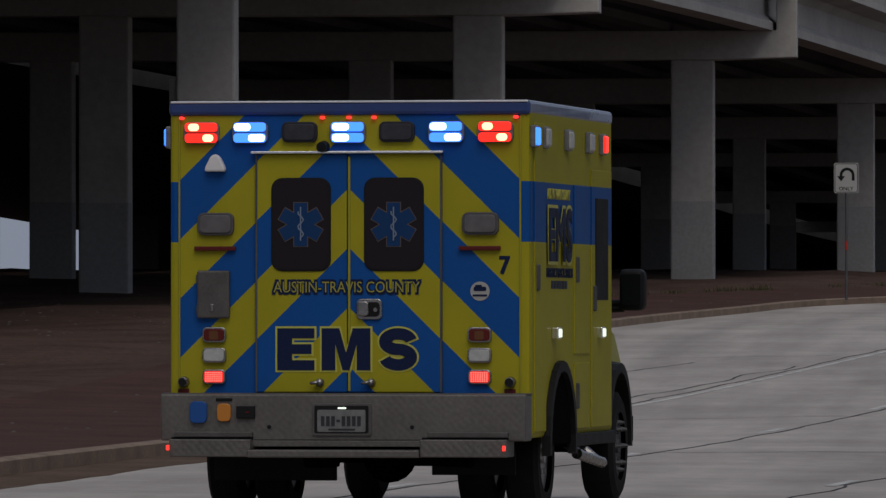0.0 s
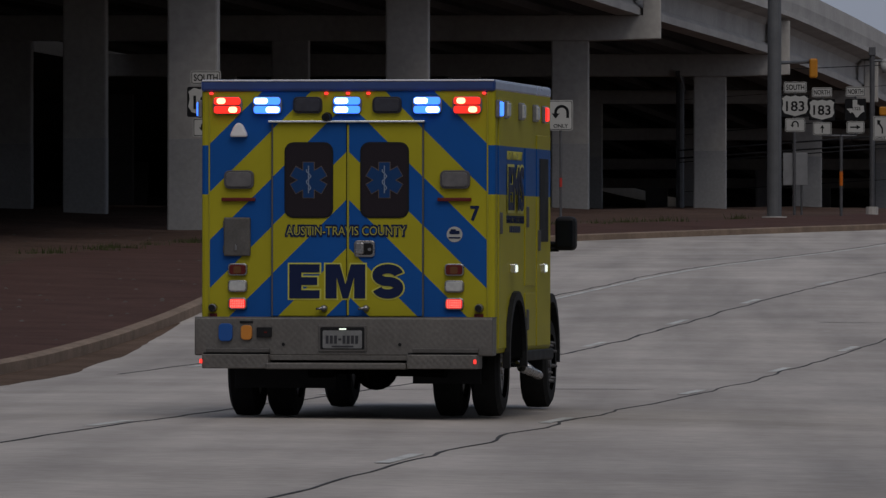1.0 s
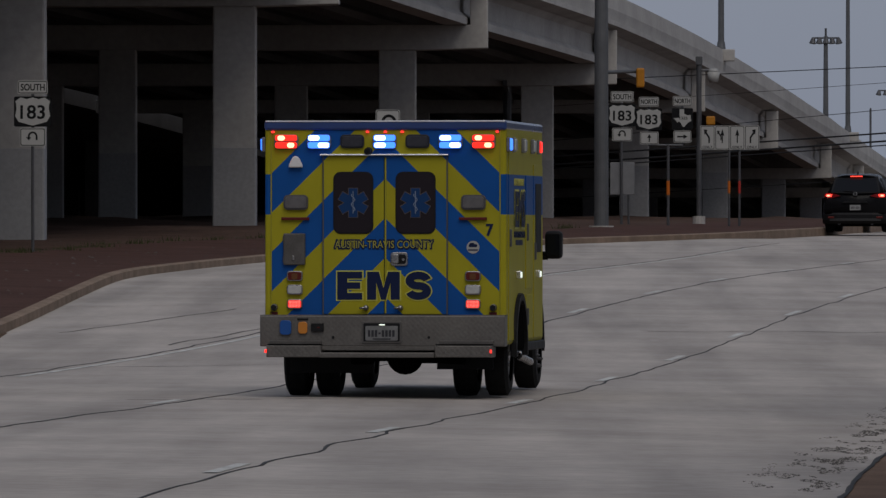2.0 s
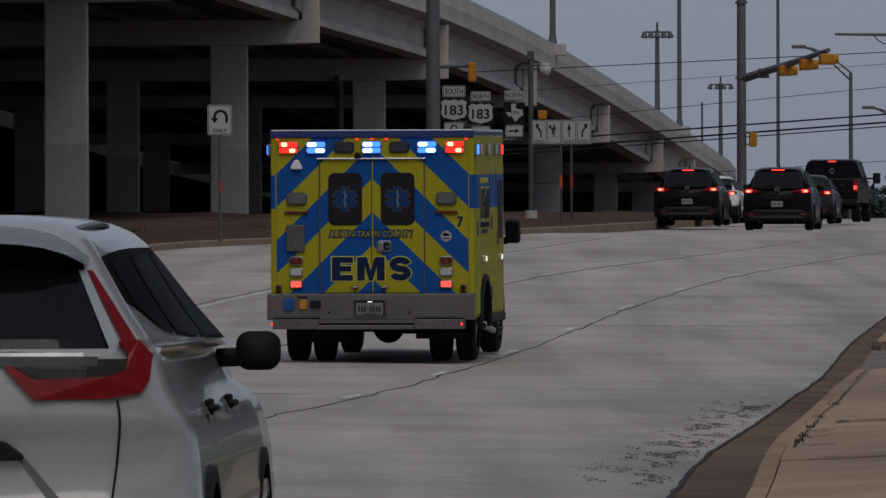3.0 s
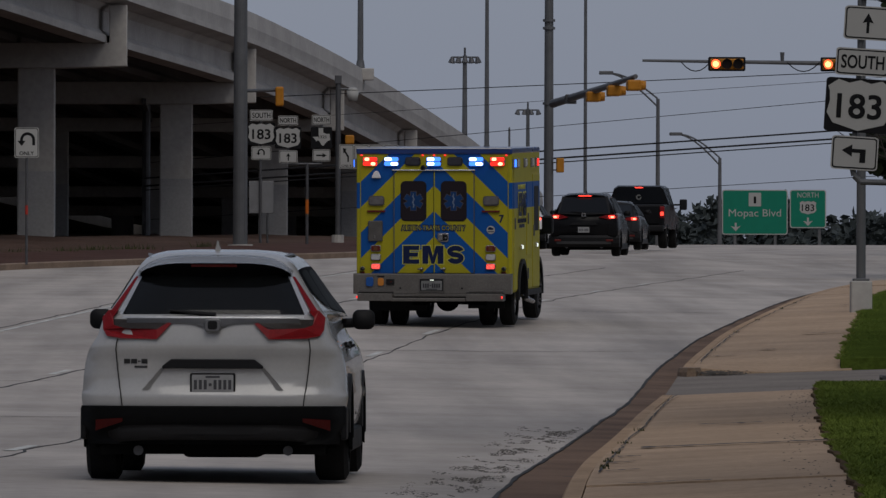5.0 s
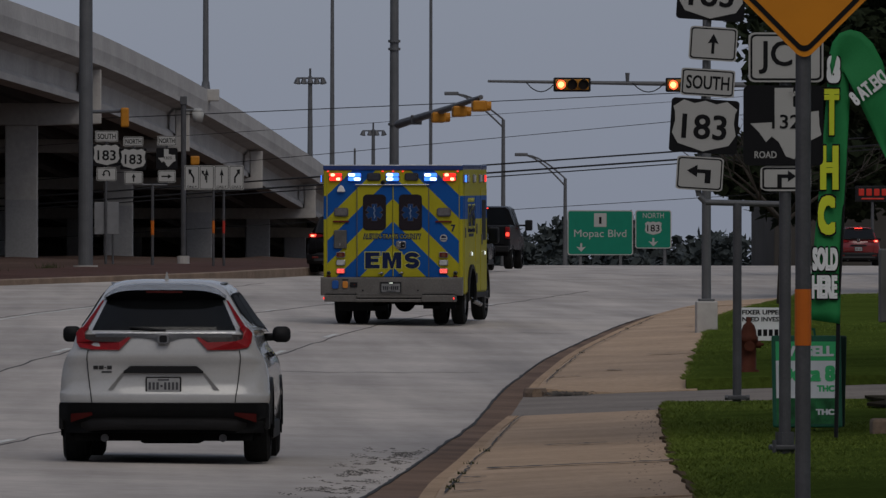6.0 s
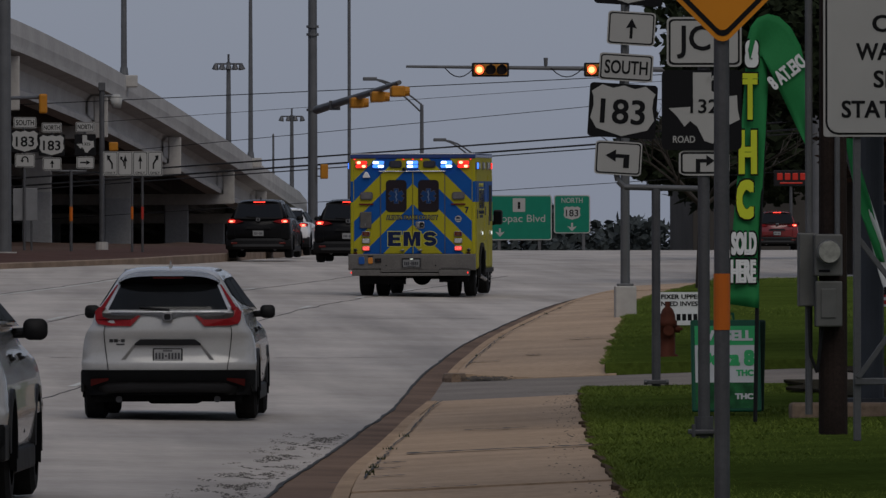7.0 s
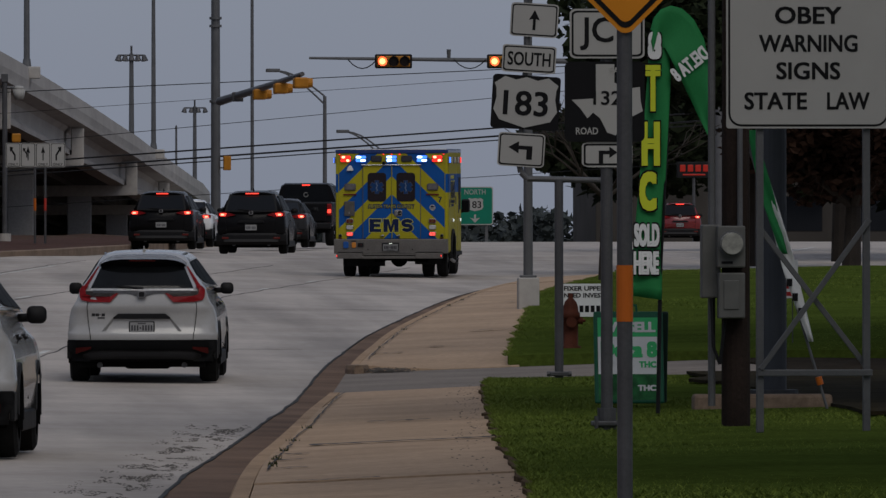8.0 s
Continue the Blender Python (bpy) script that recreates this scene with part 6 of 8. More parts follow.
def plate(root, x, z, w, h, y=-0.05, face=WHITE, ink=INK, r=0.035, edge=True, turn=0.0, name="sign_plate"):
    """A rounded metal plate with its printed border; returns it and the y of its face."""
    p = part(name, shape(rounded(1, 1, min(0.3, r / min(w, h))), x, z, w, h, y, 0.006, turn), face, root)
    if edge:
        part("border", shape(rounded(1, 1, 0.08), x, z, w - 0.03, h - 0.03, y - 0.006, 0.002, turn), ink, p)
        part("panel", shape(rounded(1, 1, 0.07), x, z, w - 0.06, h - 0.06, y - 0.008, 0.002, turn), face, p)
    return p, y - 0.0105


def lettered(p, text, x, z, w, h, y, ink=INK, bold=0.012, turn=0.0):
    return words("legend", text, 0.2, ink, p, Matrix.Translation((x, y, z)) @ pose(0, 0, 0, 0, -turn, 0), bold=bold * 0.07 / max(h, 0.05) if bold else 0, span=(w, h))


def arrow_plate(root, kind, x, z, w, h, turn=0.0, aw=0.5, ah=0.62, y=-0.05):
    p, f = plate(root, x, z, w, h, y, turn=turn)
    part("arrow", shape(ARROWS[kind], x, z, w * aw, h * ah, f + 0.0005, 0.002, turn), INK, p)
    return p


def u_turn(p, x, z, s, f):
    bm = bmesh.new()
    prev = None
    for d in range(0, 181, 15):
        a = radians(d)
        row = [bm.verts.new((x + s * q * math.cos(a), f, z + s * q * math.sin(a))) for q in (0.62, 1.0)]
        if prev:
            bm.faces.new((prev[0], prev[1], row[1], row[0]))
        prev = row
    r = [bm.verts.new((x + s * u, f, z + s * v)) for u, v in ((0.62, -0.75), (1.0, -0.75), (1.0, 0), (0.62, 0))]
    bm.faces.new(r)
    bm.faces.new([bm.verts.new((x + s * u, f, z + s * v)) for u, v in ((-1.0, 0), (-0.62, 0), (-0.62, -0.15), (-1.0, -0.15))])
    bm.faces.new([bm.verts.new((x + s * u, f, z + s * v)) for u, v in ((-1.35, -0.15), (-0.28, -0.15), (-0.8, -0.85))])
    got = bmesh.ops.extrude_face_region(bm, geom=bm.faces[:])
    bmesh.ops.translate(bm, verts=[v for v in got["geom"] if isinstance(v, bmesh.types.BMVert)], vec=(0, -0.002, 0))
    part("arrow", bm, INK, p)


def route_shield(root, text, x, z, w, h, turn=0.0, square=True, y=-0.05):
    if square:
        p = part("sign_plate", shape(rounded(1, 1, 0.06), x, z, w, h, y, 0.006, turn), INK, root)
    else:
        p = part("sign_plate", shape(SHIELD, x, z, w, h, y, 0.006, turn), INK, root)
    part("shield", shape(SHIELD, x, z, w * 0.94, h * 0.94, y - 0.006, 0.002, turn), WHITE, p)
    lettered(p, text, x, z - 0.01, w * 0.66, h * 0.46, y - 0.0095, turn=turn, bold=0.014)
    return p


def banner(root, text, x, z, w, h, turn=0.0, y=-0.05):
    p, f = plate(root, x, z, w, h, y, turn=turn, r=0.025)
    lettered(p, text, x, z, w * 0.8, h * 0.5, f, turn=turn, bold=0.009)
    return p


def post_root(name, label, x, y, g, category="sign", group=""):
    return empty(name, label, category, pose(x, y, g), group)


# kerbside signs on the near side
def warning_sign():
    g = rise(39) + 0.15
    r = post_root("warning_sign", "orange-yellow diamond warning sign on a grey post", 3.49, 39, g)
    po = part("post", tube((0, 0, 0), (0, 0, 3.5 - g), 0.036, n=16), DARK_STEEL, r)
    part("post_band", tube((0, 0, 1.14 - g), (0, 0, 1.40 - g), 0.0385, n=16), ORANGE_BAND, po, "orange band")
    z = 2.99 - g
    d = part("sign_plate", shape(rounded(1, 1, 0.07), 0, z, 0.765, 0.765, -0.045, 0.006, 45), AMBER_SHEET, r)
    part("border", shape(rounded(1, 1, 0.06), 0, z, 0.725, 0.725, -0.051, 0.002, 45), INK, d)
    part("panel", shape(rounded(1, 1, 0.05), 0, z, 0.68, 0.68, -0.053, 0.002, 45), AMBER_SHEET, d)
    part("bracket", box(-0.05, 0.05, -0.046, 0.04, z - 0.2, z - 0.15, 0.005), STEEL, r)


def junction_sign():
    g = rise(66.4) + 0.18
    r = post_root("junction_sign", "junction sign with black state-outline road marker", 5.80, 66.4, g)
    po = part("post", tube((0, 0, 0), (0, 0, 3.45 - g), 0.047, n=16), DARK_STEEL, r)
    part("base_collar", tube((0, 0, -0.02), (0, 0, 0.16), 0.075, n=16), DARK_STEEL, po)
    fl = box(-0.12, 0.12, -0.1, 0.1, 0.02, 0.06, 0.01)
    for s in (-1, 1):
        tube((s * 0.09, -0.09, 0.0), (s * 0.09, -0.09, 0.1), 0.016, n=8, bm=fl)
    part("slip_base", fl, DARK_STEEL, po)
    p, f = plate(r, 0, 3.22 - g, 0.59, 0.39, -0.06)
    lettered(p, "JCT", 0.0, 3.22 - g, 0.43, 0.26, f, bold=0.012)
    q = part("sign_plate", shape(rounded(1, 1, 0.07), -0.02, 2.685 - g, 0.63, 0.63, -0.06, 0.006), INK, r)
    part("state_outline", shape(STATE, 0.0, 2.70 - g, 0.56, 0.56, -0.066, 0.002), WHITE, q)
    lettered(q, "1325", 0.04, 2.715 - g, 0.30, 0.11, -0.0695, bold=0.004)
    lettered(q, "ROAD", -0.16, 2.455 - g, 0.175, 0.055, -0.068, ink=WHITE, bold=0.003)
    lettered(q, "FARM", 0.10, 2.93 - g, 0.16, 0.05, -0.07, ink=WHITE, bold=0.003)
    arrow_plate(r, "right_turn", 0.0, 2.27 - g, 0.40, 0.20, aw=0.4, ah=0.7)


def route_sign():
    g = rise(95.5) + 0.19
    r = post_root("route_sign", "leaning stack of white route and arrow signs on a bent pipe", 7.80, 95.5, g)
    pipe = tube((0, 0, 0), (0, 0, 2.37 - g), 0.05, n=14)
    po = part("post", pipe, DARK_STEEL, r)
    arm = tube((-0.36, 0, 2.38 - g), (0.48, 0, 2.36 - g), 0.034, n=12)
    tube((-0.36, 0, 2.38 - g), (-0.43, 0, 2.45 - g), 0.034, n=12, bm=arm)
    tube((-0.43, 0, 2.45 - g), (-0.45, 0, 2.55 - g), 0.034, n=12, bm=arm)
    tube((-0.45, 0, 2.53 - g), (-0.28, 0, 5.1 - g), 0.03, n=12, bm=arm)
    part("bent_arm", arm, STEEL, po)
    fl = box(-0.11, 0.11, -0.09, 0.09, 0.02, 0.07, 0.01)
    for s in (-1, 1):
        tube((s * 0.1, -0.02, 0.045), (s * 0.14, -0.02, 0.045), 0.03, n=8, bm=fl)
    part("slip_base", fl, DARK_STEEL, po)
    t = -3.5
    arrow_plate(r, "left", 7.37 - 7.8, 2.705 - g, 0.53, 0.38, turn=t, aw=0.56, ah=0.56)
    route_shield(r, "183", 7.42 - 7.8, 3.24 - g, 0.77, 0.61, turn=t)
    banner(r, "SOUTH", 7.46 - 7.8, 3.73 - g, 0.61, 0.31, turn=t)
    arrow_plate(r, "up", 7.52 - 7.8, 4.17 - g, 0.54, 0.38, turn=t, aw=0.34, ah=0.6)
    route_shield(r, "183", 7.50 - 7.8, 4.74 - g, 0.77, 0.61, turn=t)


def obey_sign():
    g = rise(63) + 0.2
    r = post_root("regulatory_sign", "large white rule sign on a perforated steel frame", 7.01, 63, g)
    p, f = plate(r, 0.0, 3.03 - g, 1.23, 1.22, -0.05, r=0.02)
    for text, z, w, x in (("OBEY", 3.265, 0.50, 0.0), ("WARNING", 3.055, 0.74, 0.0), ("SIGNS", 2.85, 0.48, 0.0), ("STATE", 2.625, 0.47, -0.245), ("LAW", 2.625, 0.32, 0.30)):
        lettered(p, text, x, z - g, w, 0.13, f, bold=0.009)
    for x in (-0.36, 0.44):
        part("post", box(x - 0.027, x + 0.027, -0.03, 0.03, 0.0, 3.6 - g, 0.006), STEEL, r)
    part("brace", box(-0.38, 0.48, -0.055, -0.03, 0.57 - g, 0.62 - g, 0.006), STEEL, r)
    for a, b in (((-0.36, 0.62), (0.46, 1.74)), ((-0.36, 1.68), (0.46, 0.62))):
        d = Vector((b[0] - a[0], 0, b[1] - a[1]))
        bar = box(-0.02, 0.02, -0.012, 0.012, 0, d.length, 0.004)
        bar.transform(Matrix.Translation((a[0], -0.05 if a[1] < 1 else 0.04, a[1] - g)) @ pose(0, 0, 0, 0, math.degrees(math.atan2(d.x, d.z)), 0))
        part("cross_brace", bar, STEEL, r)


warning_sign(), junction_sign(), route_sign(), obey_sign()


# signs on the island
def u_turn_sign():
    g = rise(187.5) + 0.2
    r = post_root("turn_sign", "white U-turn only sign on a thin post", -3.85, 187.5, g)
    po = part("post", tube((0, 0, 0), (0, 0, 4.4 - g), 0.03, n=10), DARK_STEEL, r)
    part("post_band", tube((0, 0, 2.55 - g), (0, 0, 2.75 - g), 0.034, n=10), RED_TAPE, po, "red tape band")
    p, f = plate(r, 0, 4.135 - g, 0.54, 0.67)
    u_turn(p, 0.02, 4.20 - g, 0.165, f)
    lettered(p, "ONLY", 0, 3.9 - g, 0.32, 0.085, f, bold=0.004)


def island_route_sign():
    g = rise(174) + 0.2
    r = post_root("route_sign", "white south route sign with a U-turn plate on the island", -10.87, 174, g)
    part("post", tube((0, 0, 0), (0, 0, 4.8 - g), 0.035, n=10), DARK_STEEL, r)
    banner(r, "SOUTH", 0, 4.71 - g, 0.62, 0.28)
    route_shield(r, "183", 0, 4.21 - g, 0.77, 0.62)
    p, f = plate(r, 0, 3.685 - g, 0.53, 0.38)
    u_turn(p, 0, 3.70 - g, 0.10, f)


def corner_signs():
    g = rise(238) + 0.2
    r = post_root("route_sign", "white south route sign with a U-turn plate and sign back below", 1.67, 238, g)
    part("post", tube((0, 0, 0), (0, 0, 5.8 - g), 0.04, n=10), DARK_STEEL, r)
    banner(r, "SOUTH", 0.02, 5.66 - g, 0.64, 0.31)
    route_shield(r, "183", 0.02, 5.14 - g, 0.78, 0.62)
    p, f = plate(r, 0.02, 4.6 - g, 0.56, 0.38)
    u_turn(p, 0.02, 4.62 - g, 0.10, f)
    part("blank_plate", box(-0.32, 0.37, 0.05, 0.065, 2.91 - g, 3.82 - g, 0.01), SIGN_BACK, r, "bare grey plate seen from behind")
    part("second_post", tube((0.2, 0.1, 0), (0.2, 0.1, 3.8 - g), 0.03, n=8), DARK_STEEL, r)
    r = post_root("route_sign", "pair of north route signs on a T-shaped post", 2.98, 238, g)
    po = part("post", tube((0, 0, 0), (0, 0, 4.32 - g), 0.045, n=10), DARK_STEEL, r)
    part("post_band", tube((0, 0, 2.9 - g), (0, 0, 3.3 - g), 0.05, n=10), ORANGE_BAND, po)
    arm = tube((-0.55, 0, 4.3 - g), (0.42, 0, 4.3 - g), 0.03, n=8)
    for x in (-0.53, 0.40):
        tube((x, 0, 4.3 - g), (x, 0, 5.6 - g), 0.03, n=8, bm=arm)
    part("bracket", arm, STEEL, po)
    banner(r, "NORTH", -0.54, 5.52 - g, 0.56, 0.27)
    route_shield(r, "183", -0.54, 5.03 - g, 0.74, 0.60)
    arrow_plate(r, "up", -0.53, 4.5 - g, 0.52, 0.36, aw=0.34)
    banner(r, "NORTH", 0.40, 5.54 - g, 0.54, 0.28)
    q = part("sign_plate", shape(rounded(1, 1, 0.07), 0.40, 5.04 - g, 0.6, 0.6, -0.05, 0.006), INK, r)
    part("state_outline", shape(STATE, 0.40, 5.06 - g, 0.5, 0.5, -0.056, 0.002), WHITE, q)
    lettered(q, "1325", 0.43, 5.06 - g, 0.22, 0.08, -0.0595, bold=0.003)
    arrow_plate(r, "right", 0.40, 4.54 - g, 0.50, 0.34, aw=0.6, ah=0.5)
    r = post_root("lane_sign", "white lane-use sign with four arrows on two posts", 4.71, 238, g)
    for i, (kind, x) in enumerate((("bend_left", -0.625), ("up", -0.21), ("up", 0.21), ("bend_right", 0.625))):
        p, f = plate(r, x, 4.51 - g, 0.415, 0.68, r=0.02)
        part("arrow", shape(ARROWS[kind], x, 4.56 - g, 0.24 if "bend" in kind else 0.17, 0.40, f + 0.0005, 0.002), INK, p)
        if i == 1:
            part("side_arrow", shape(ARROWS["bend_left"], x - 0.07, 4.58 - g, 0.18, 0.28, f - 0.002, 0.002), INK, p)
        if i != 1:
            lettered(p, "ONLY", x, 4.25 - g, 0.28, 0.07, f, bold=0.003)
    for x in (-0.02, 0.27):
        po = part("post", tube((x, 0, 0), (x, 0, 4.8 - g), 0.035, n=8), DARK_STEEL, r)
        part("post_band", tube((x, 0, 2.95 - g), (x, 0, 3.3 - g), 0.04, n=8), ORANGE_BAND if x < 0 else RED_TAPE, po)


def near_turn_sign():
    g = rise(130) + 0.2
    r = post_root("turn_sign", "white U-turn only sign on a banded post at the dirt edge", -11.67, 130, g - 0.1)
    g -= 0.1
    po = part("post", tube((0, 0, -0.1), (0, 0, 3.5 - g), 0.04, n=10), DARK_STEEL, r)
    part("post_band", tube((0, 0, 1.95 - g), (0, 0, 2.2 - g), 0.044, n=10), ORANGE_BAND, po, "orange band")
    part("base_collar", tube((0, 0, -0.1), (0, 0, 0.1), 0.07, n=10), DARK_STEEL, po)
    p, f = plate(r, 0, 3.21 - g, 0.61, 0.77)
    u_turn(p, 0.02, 3.28 - g, 0.15, f)
    lettered(p, "ONLY", 0, 2.94 - g, 0.36, 0.1, f, bold=0.006)


u_turn_sign(), island_route_sign(), corner_signs(), near_turn_sign()


def guide_sign():
    g = rise(420)
    r = post_root("guide_sign", "green highway guide signs with white legends and arrows", 28.4, 420, g)
    white = WHITE
    for x, w, z, h in ((-0.92, 3.26, 4.19, 2.23), (1.72, 1.80, 4.36, 1.90)):
        p = part("sign_plate", panel(x, z - g, w, h, 0.12, 0, 0.05, bevel=0.004), white, r)
        part("panel", panel(x, z - g, w - 0.1, h - 0.1, 0.1, -0.05, 0.004), SIGN_GREEN, p)
        if w > 2:
            part("route_square", panel(x, 4.82 - g, 0.62, 0.68, 0.03, -0.054, 0.004), white, p)
            lettered(p, "1", x, 4.8 - g, 0.12, 0.34, -0.061, bold=0.01)
            lettered(p, "Mopac Blvd", x, 4.10 - g, 2.6, 0.48, -0.057, ink=white, bold=0.004)
            part("arrow", shape(ARROWS["down"], x - 0.95, 3.45 - g, 0.6, 0.42, -0.054, 0.004), white, p)
        else:
            lettered(p, "NORTH", x, 5.05 - g, 1.05, 0.26, -0.057, ink=white, bold=0.004)
            part("shield", shape(SHIELD, x, 4.42 - g, 0.84, 0.66, -0.054, 0.003), white, p)
            lettered(p, "183", x, 4.42 - g, 0.62, 0.34, -0.058, bold=0.012)
            part("arrow", shape(ARROWS["down"], x, 3.72 - g, 0.6, 0.42, -0.054, 0.004), white, p)
    for x in (-1.9, 0.1, 2.3):
        part("post", box(x - 0.07, x + 0.07, 0.02, 0.16, 0, 5.2 - g, 0.01), STEEL, r)


guide_sign()


# ---- poles, signals and wires ----
SIG_YELLOW = material("signal_yellow", (0.42, 0.17, 0.015), 0.5, vary=0.2, scale=5)
RED_LIGHT = glow("red_signal_light", (1.0, 0.10, 0.03), 3.0, (0.4, 0.03, 0.02))
RED_CORE = glow("red_signal_core", (1.0, 0.5, 0.15), 3.0, (0.4, 0.03, 0.02))
LENS_OFF = material("unlit_signal_lens", (0.02, 0.012, 0.01), 0.3)


def flat_signal(root, x, y, z, lit=True):
    """A horizontal three-lamp head facing the camera side."""
    b = part("signal_head", box(x - 0.53, x + 0.53, y, y + 0.22, z - 0.18, z + 0.18, 0.04), SIG_YELLOW, root, "yellow three-lamp signal head")
    part("back_plate", panel(x, z, 1.16, 0.44, 0.05, y + 0.03, 0.02), BLACK, b)
    for k in (-1, 0, 1):
        cx = x + k * 0.345
        hood = [[(cx + q * math.cos(a), yy, z + q * math.sin(a)) for a in [radians(d) for d in range(0, 360, 20)]] for q, yy in ((0.155, y), (0.16, y - 0.2), (0.148, y - 0.2), (0.145, y))]
        part("visor", loft(hood, caps=False), BLACK, b)
        on = lit and k == -1
        part("lens", tube((cx, y + 0.01, z), (cx, y - 0.015, z), 0.146, n=20), RED_LIGHT if on else LENS_OFF, b)
        if on:
            part("lamp_core", tube((cx, y - 0.015, z), (cx, y - 0.02, z), 0.09, n=16), RED_CORE, b)
    return b


def side_signal(root, x, y, z, along=1.05, h=0.32):
    """A head seen from its yellow side."""
    b = part("signal_head", box(x - 0.22, x + 0.2, y - along / 2, y + along / 2, z - h / 2, z + h / 2, 0.05), SIG_YELLOW, root)
    for k in (-1, 0, 1):
        part("visor", tube((x + 0.2, y + k * 0.33, z), (x + 0.34, y + k * 0.33, z), 0.15, 0.13, n=12), SIG_YELLOW, b)
    return b


def red_mast():
    g = rise(263)
    r = post_root("signal_mast", "horizontal signal mast arm with red lights lit", 26.5, 263, g, "traffic signal")
    part("pole", tube((0, 0, 0), (0, 0, 8.4 - g), 0.19, 0.15, n=16), STEEL, r)
    z = 7.80 - g
    part("mast_arm", tube((0, 0, z - 0.1), (-12.8, 0, z + 0.05), 0.11, 0.04, n=12), STEEL, r)
    flat_signal(r, 16.30 - 26.5, -0.42, z - 0.06)
    flat_signal(r, 19.79 - 26.5, -0.42, z - 0.06)
    for x0, x1 in ((-11.6, -10.7), (-8.3, -7.3)):
        cable = None
        for k in range(6):
            a, b = k / 6, (k + 1) / 6
            sag = lambda f: -0.28 * 4 * f * (1 - f)
            cable = tube((x0 + (x1 - x0) * a, -0.1, z + sag(a)), (x0 + (x1 - x0) * b, -0.1, z + sag(b)), 0.018, n=5, bm=cable)
        part("loop_cable", cable, BLACK, r)
    part("sensor", tube((-8.45, 0, z), (-8.45, 0, z + 0.32), 0.05, 0.07, n=8), STEEL, r)


def corner_mast():
    g = rise(270)
    r = post_root("signal_mast", "tall grey signal pole with a mast arm of yellow heads", 11.08, 270, g, "traffic signal")
    po = part("pole", tube((0, 0, 0), (0, 0, 13.4 - g), 0.16, 0.13, n=16), STEEL, r)
    for z in (9.0, 9.25, 6.6):
        part("collar", tube((0, 0, z - g), (0, 0, z - g + 0.08), 0.2, n=14), STEEL, po)
    ar = tube((0.1, -1, 6.62 - g), (1.3, -10, 6.95 - g), 0.14, 0.1, n=12)
    tube((1.3, -10, 6.95 - g), (1.95, -16, 7.15 - g), 0.1, 0.07, n=12, bm=ar)
    part("mast_arm", ar, STEEL, r)
    for x, y, z in ((1.05, -8, 6.70), (1.5, -12, 6.80), (1.9, -16, 6.88)):
        side_signal(r, x, y, z - g)
    part("arm_sensor", box(0.35, 0.7, -4.2, -4.0, 6.55 - g, 6.85 - g, 0.02), DARK_STEEL, r)
    part("ped_head", box(0.24, 0.48, -0.3, 0.1, 4.44 - g, 4.90 - g, 0.03), SIG_YELLOW, r, "yellow pedestrian head")
    part("ped_bracket", box(0.0, 0.3, -0.05, 0.0, 4.5 - g, 4.54 - g), STEEL, r)
    lum = tube((0, 0, 13.3 - g), (0.5, 0, 14.6 - g), 0.06, n=8)
    part("lamp_arm", lum, STEEL, r)


def island_mast():
    g = rise(228) + 0.15
    r = post_root("signal_mast", "stout grey steel pole on the island", 1.06, 228, g, "pole")
    part("pole", tube((0, 0, 0), (0, 0, 12.5), 0.20, 0.165, n=18), STEEL, r)
    part("footing", tube((0, 0, -0.05), (0, 0, 0.12), 0.34, n=18), CONCRETE, r)
    part("signal_arm", tube((0.1, 3, 6.2 - g), (1.0, 4, 6.25 - g), 0.05, n=8), STEEL, r)
    part("signal_head", box(0.97, 1.2, 3.8, 4.2, 5.80 - g, 6.34 - g, 0.05), SIG_YELLOW, r)


def camera_pole():
    g = rise(245) + 0.15
    r = post_root("camera_pole", "slim grey pole with a white dome camera", 3.96, 245, g, "pole")
    part("pole", tube((0, 0, 0), (0, 0, 6.8 - g), 0.075, n=12), DARK_STEEL, r)
    part("footing", tube((0, 0, -0.05), (0, 0, 0.3), 0.18, n=12), CONCRETE, r)
    part("top_unit", box(-0.1, 0.1, -0.1, 0.1, 6.7 - g, 6.95 - g, 0.02), DARK_STEEL, r)
    ar = tube((0, 0, 6.55 - g), (0.4, 0, 6.55 - g), 0.04, n=8)
    part("arm", ar, STEEL, r)
    dm = tube((0.42, 0, 6.2 - g), (0.42, 0, 6.5 - g), 0.13, 0.19, n=14)
    tube((0.42, 0, 6.5 - g), (0.42, 0, 6.6 - g), 0.19, 0.1, n=14, bm=dm)
    part("dome_camera", dm, WHITE, r, smooth=True)
    part("signal_head", box(0.2, 0.46, -0.4, -0.1, 4.96 - g, 5.22 - g, 0.04), SIG_YELLOW, r)


def bridge_lamp(y):
    z = rail_top(y)
    r = post_root("street_lamp", "tall grey lamp pole on the bridge parapet", deck_edge(y) - 0.1, y, z - 0.35, "lamp post", "lamp poles on the bridge")
    part("pole", tube((0, 0, 0), (0, 0, 11), 0.13, 0.08, n=12), STEEL, r)
    part("pedestal", box(-0.35, 0.55, -0.4, 0.4, -0.1, 0.38, 0.03), CONCRETE, r)
    part("base_collar", tube((0, 0, 0.3), (0, 0, 0.7), 0.2, 0.15, n=12), STEEL, r)
    part("lamp_head", box(-1.2, 0.1, -0.15, 0.15, 10.9, 11.1, 0.05), STEEL, r)


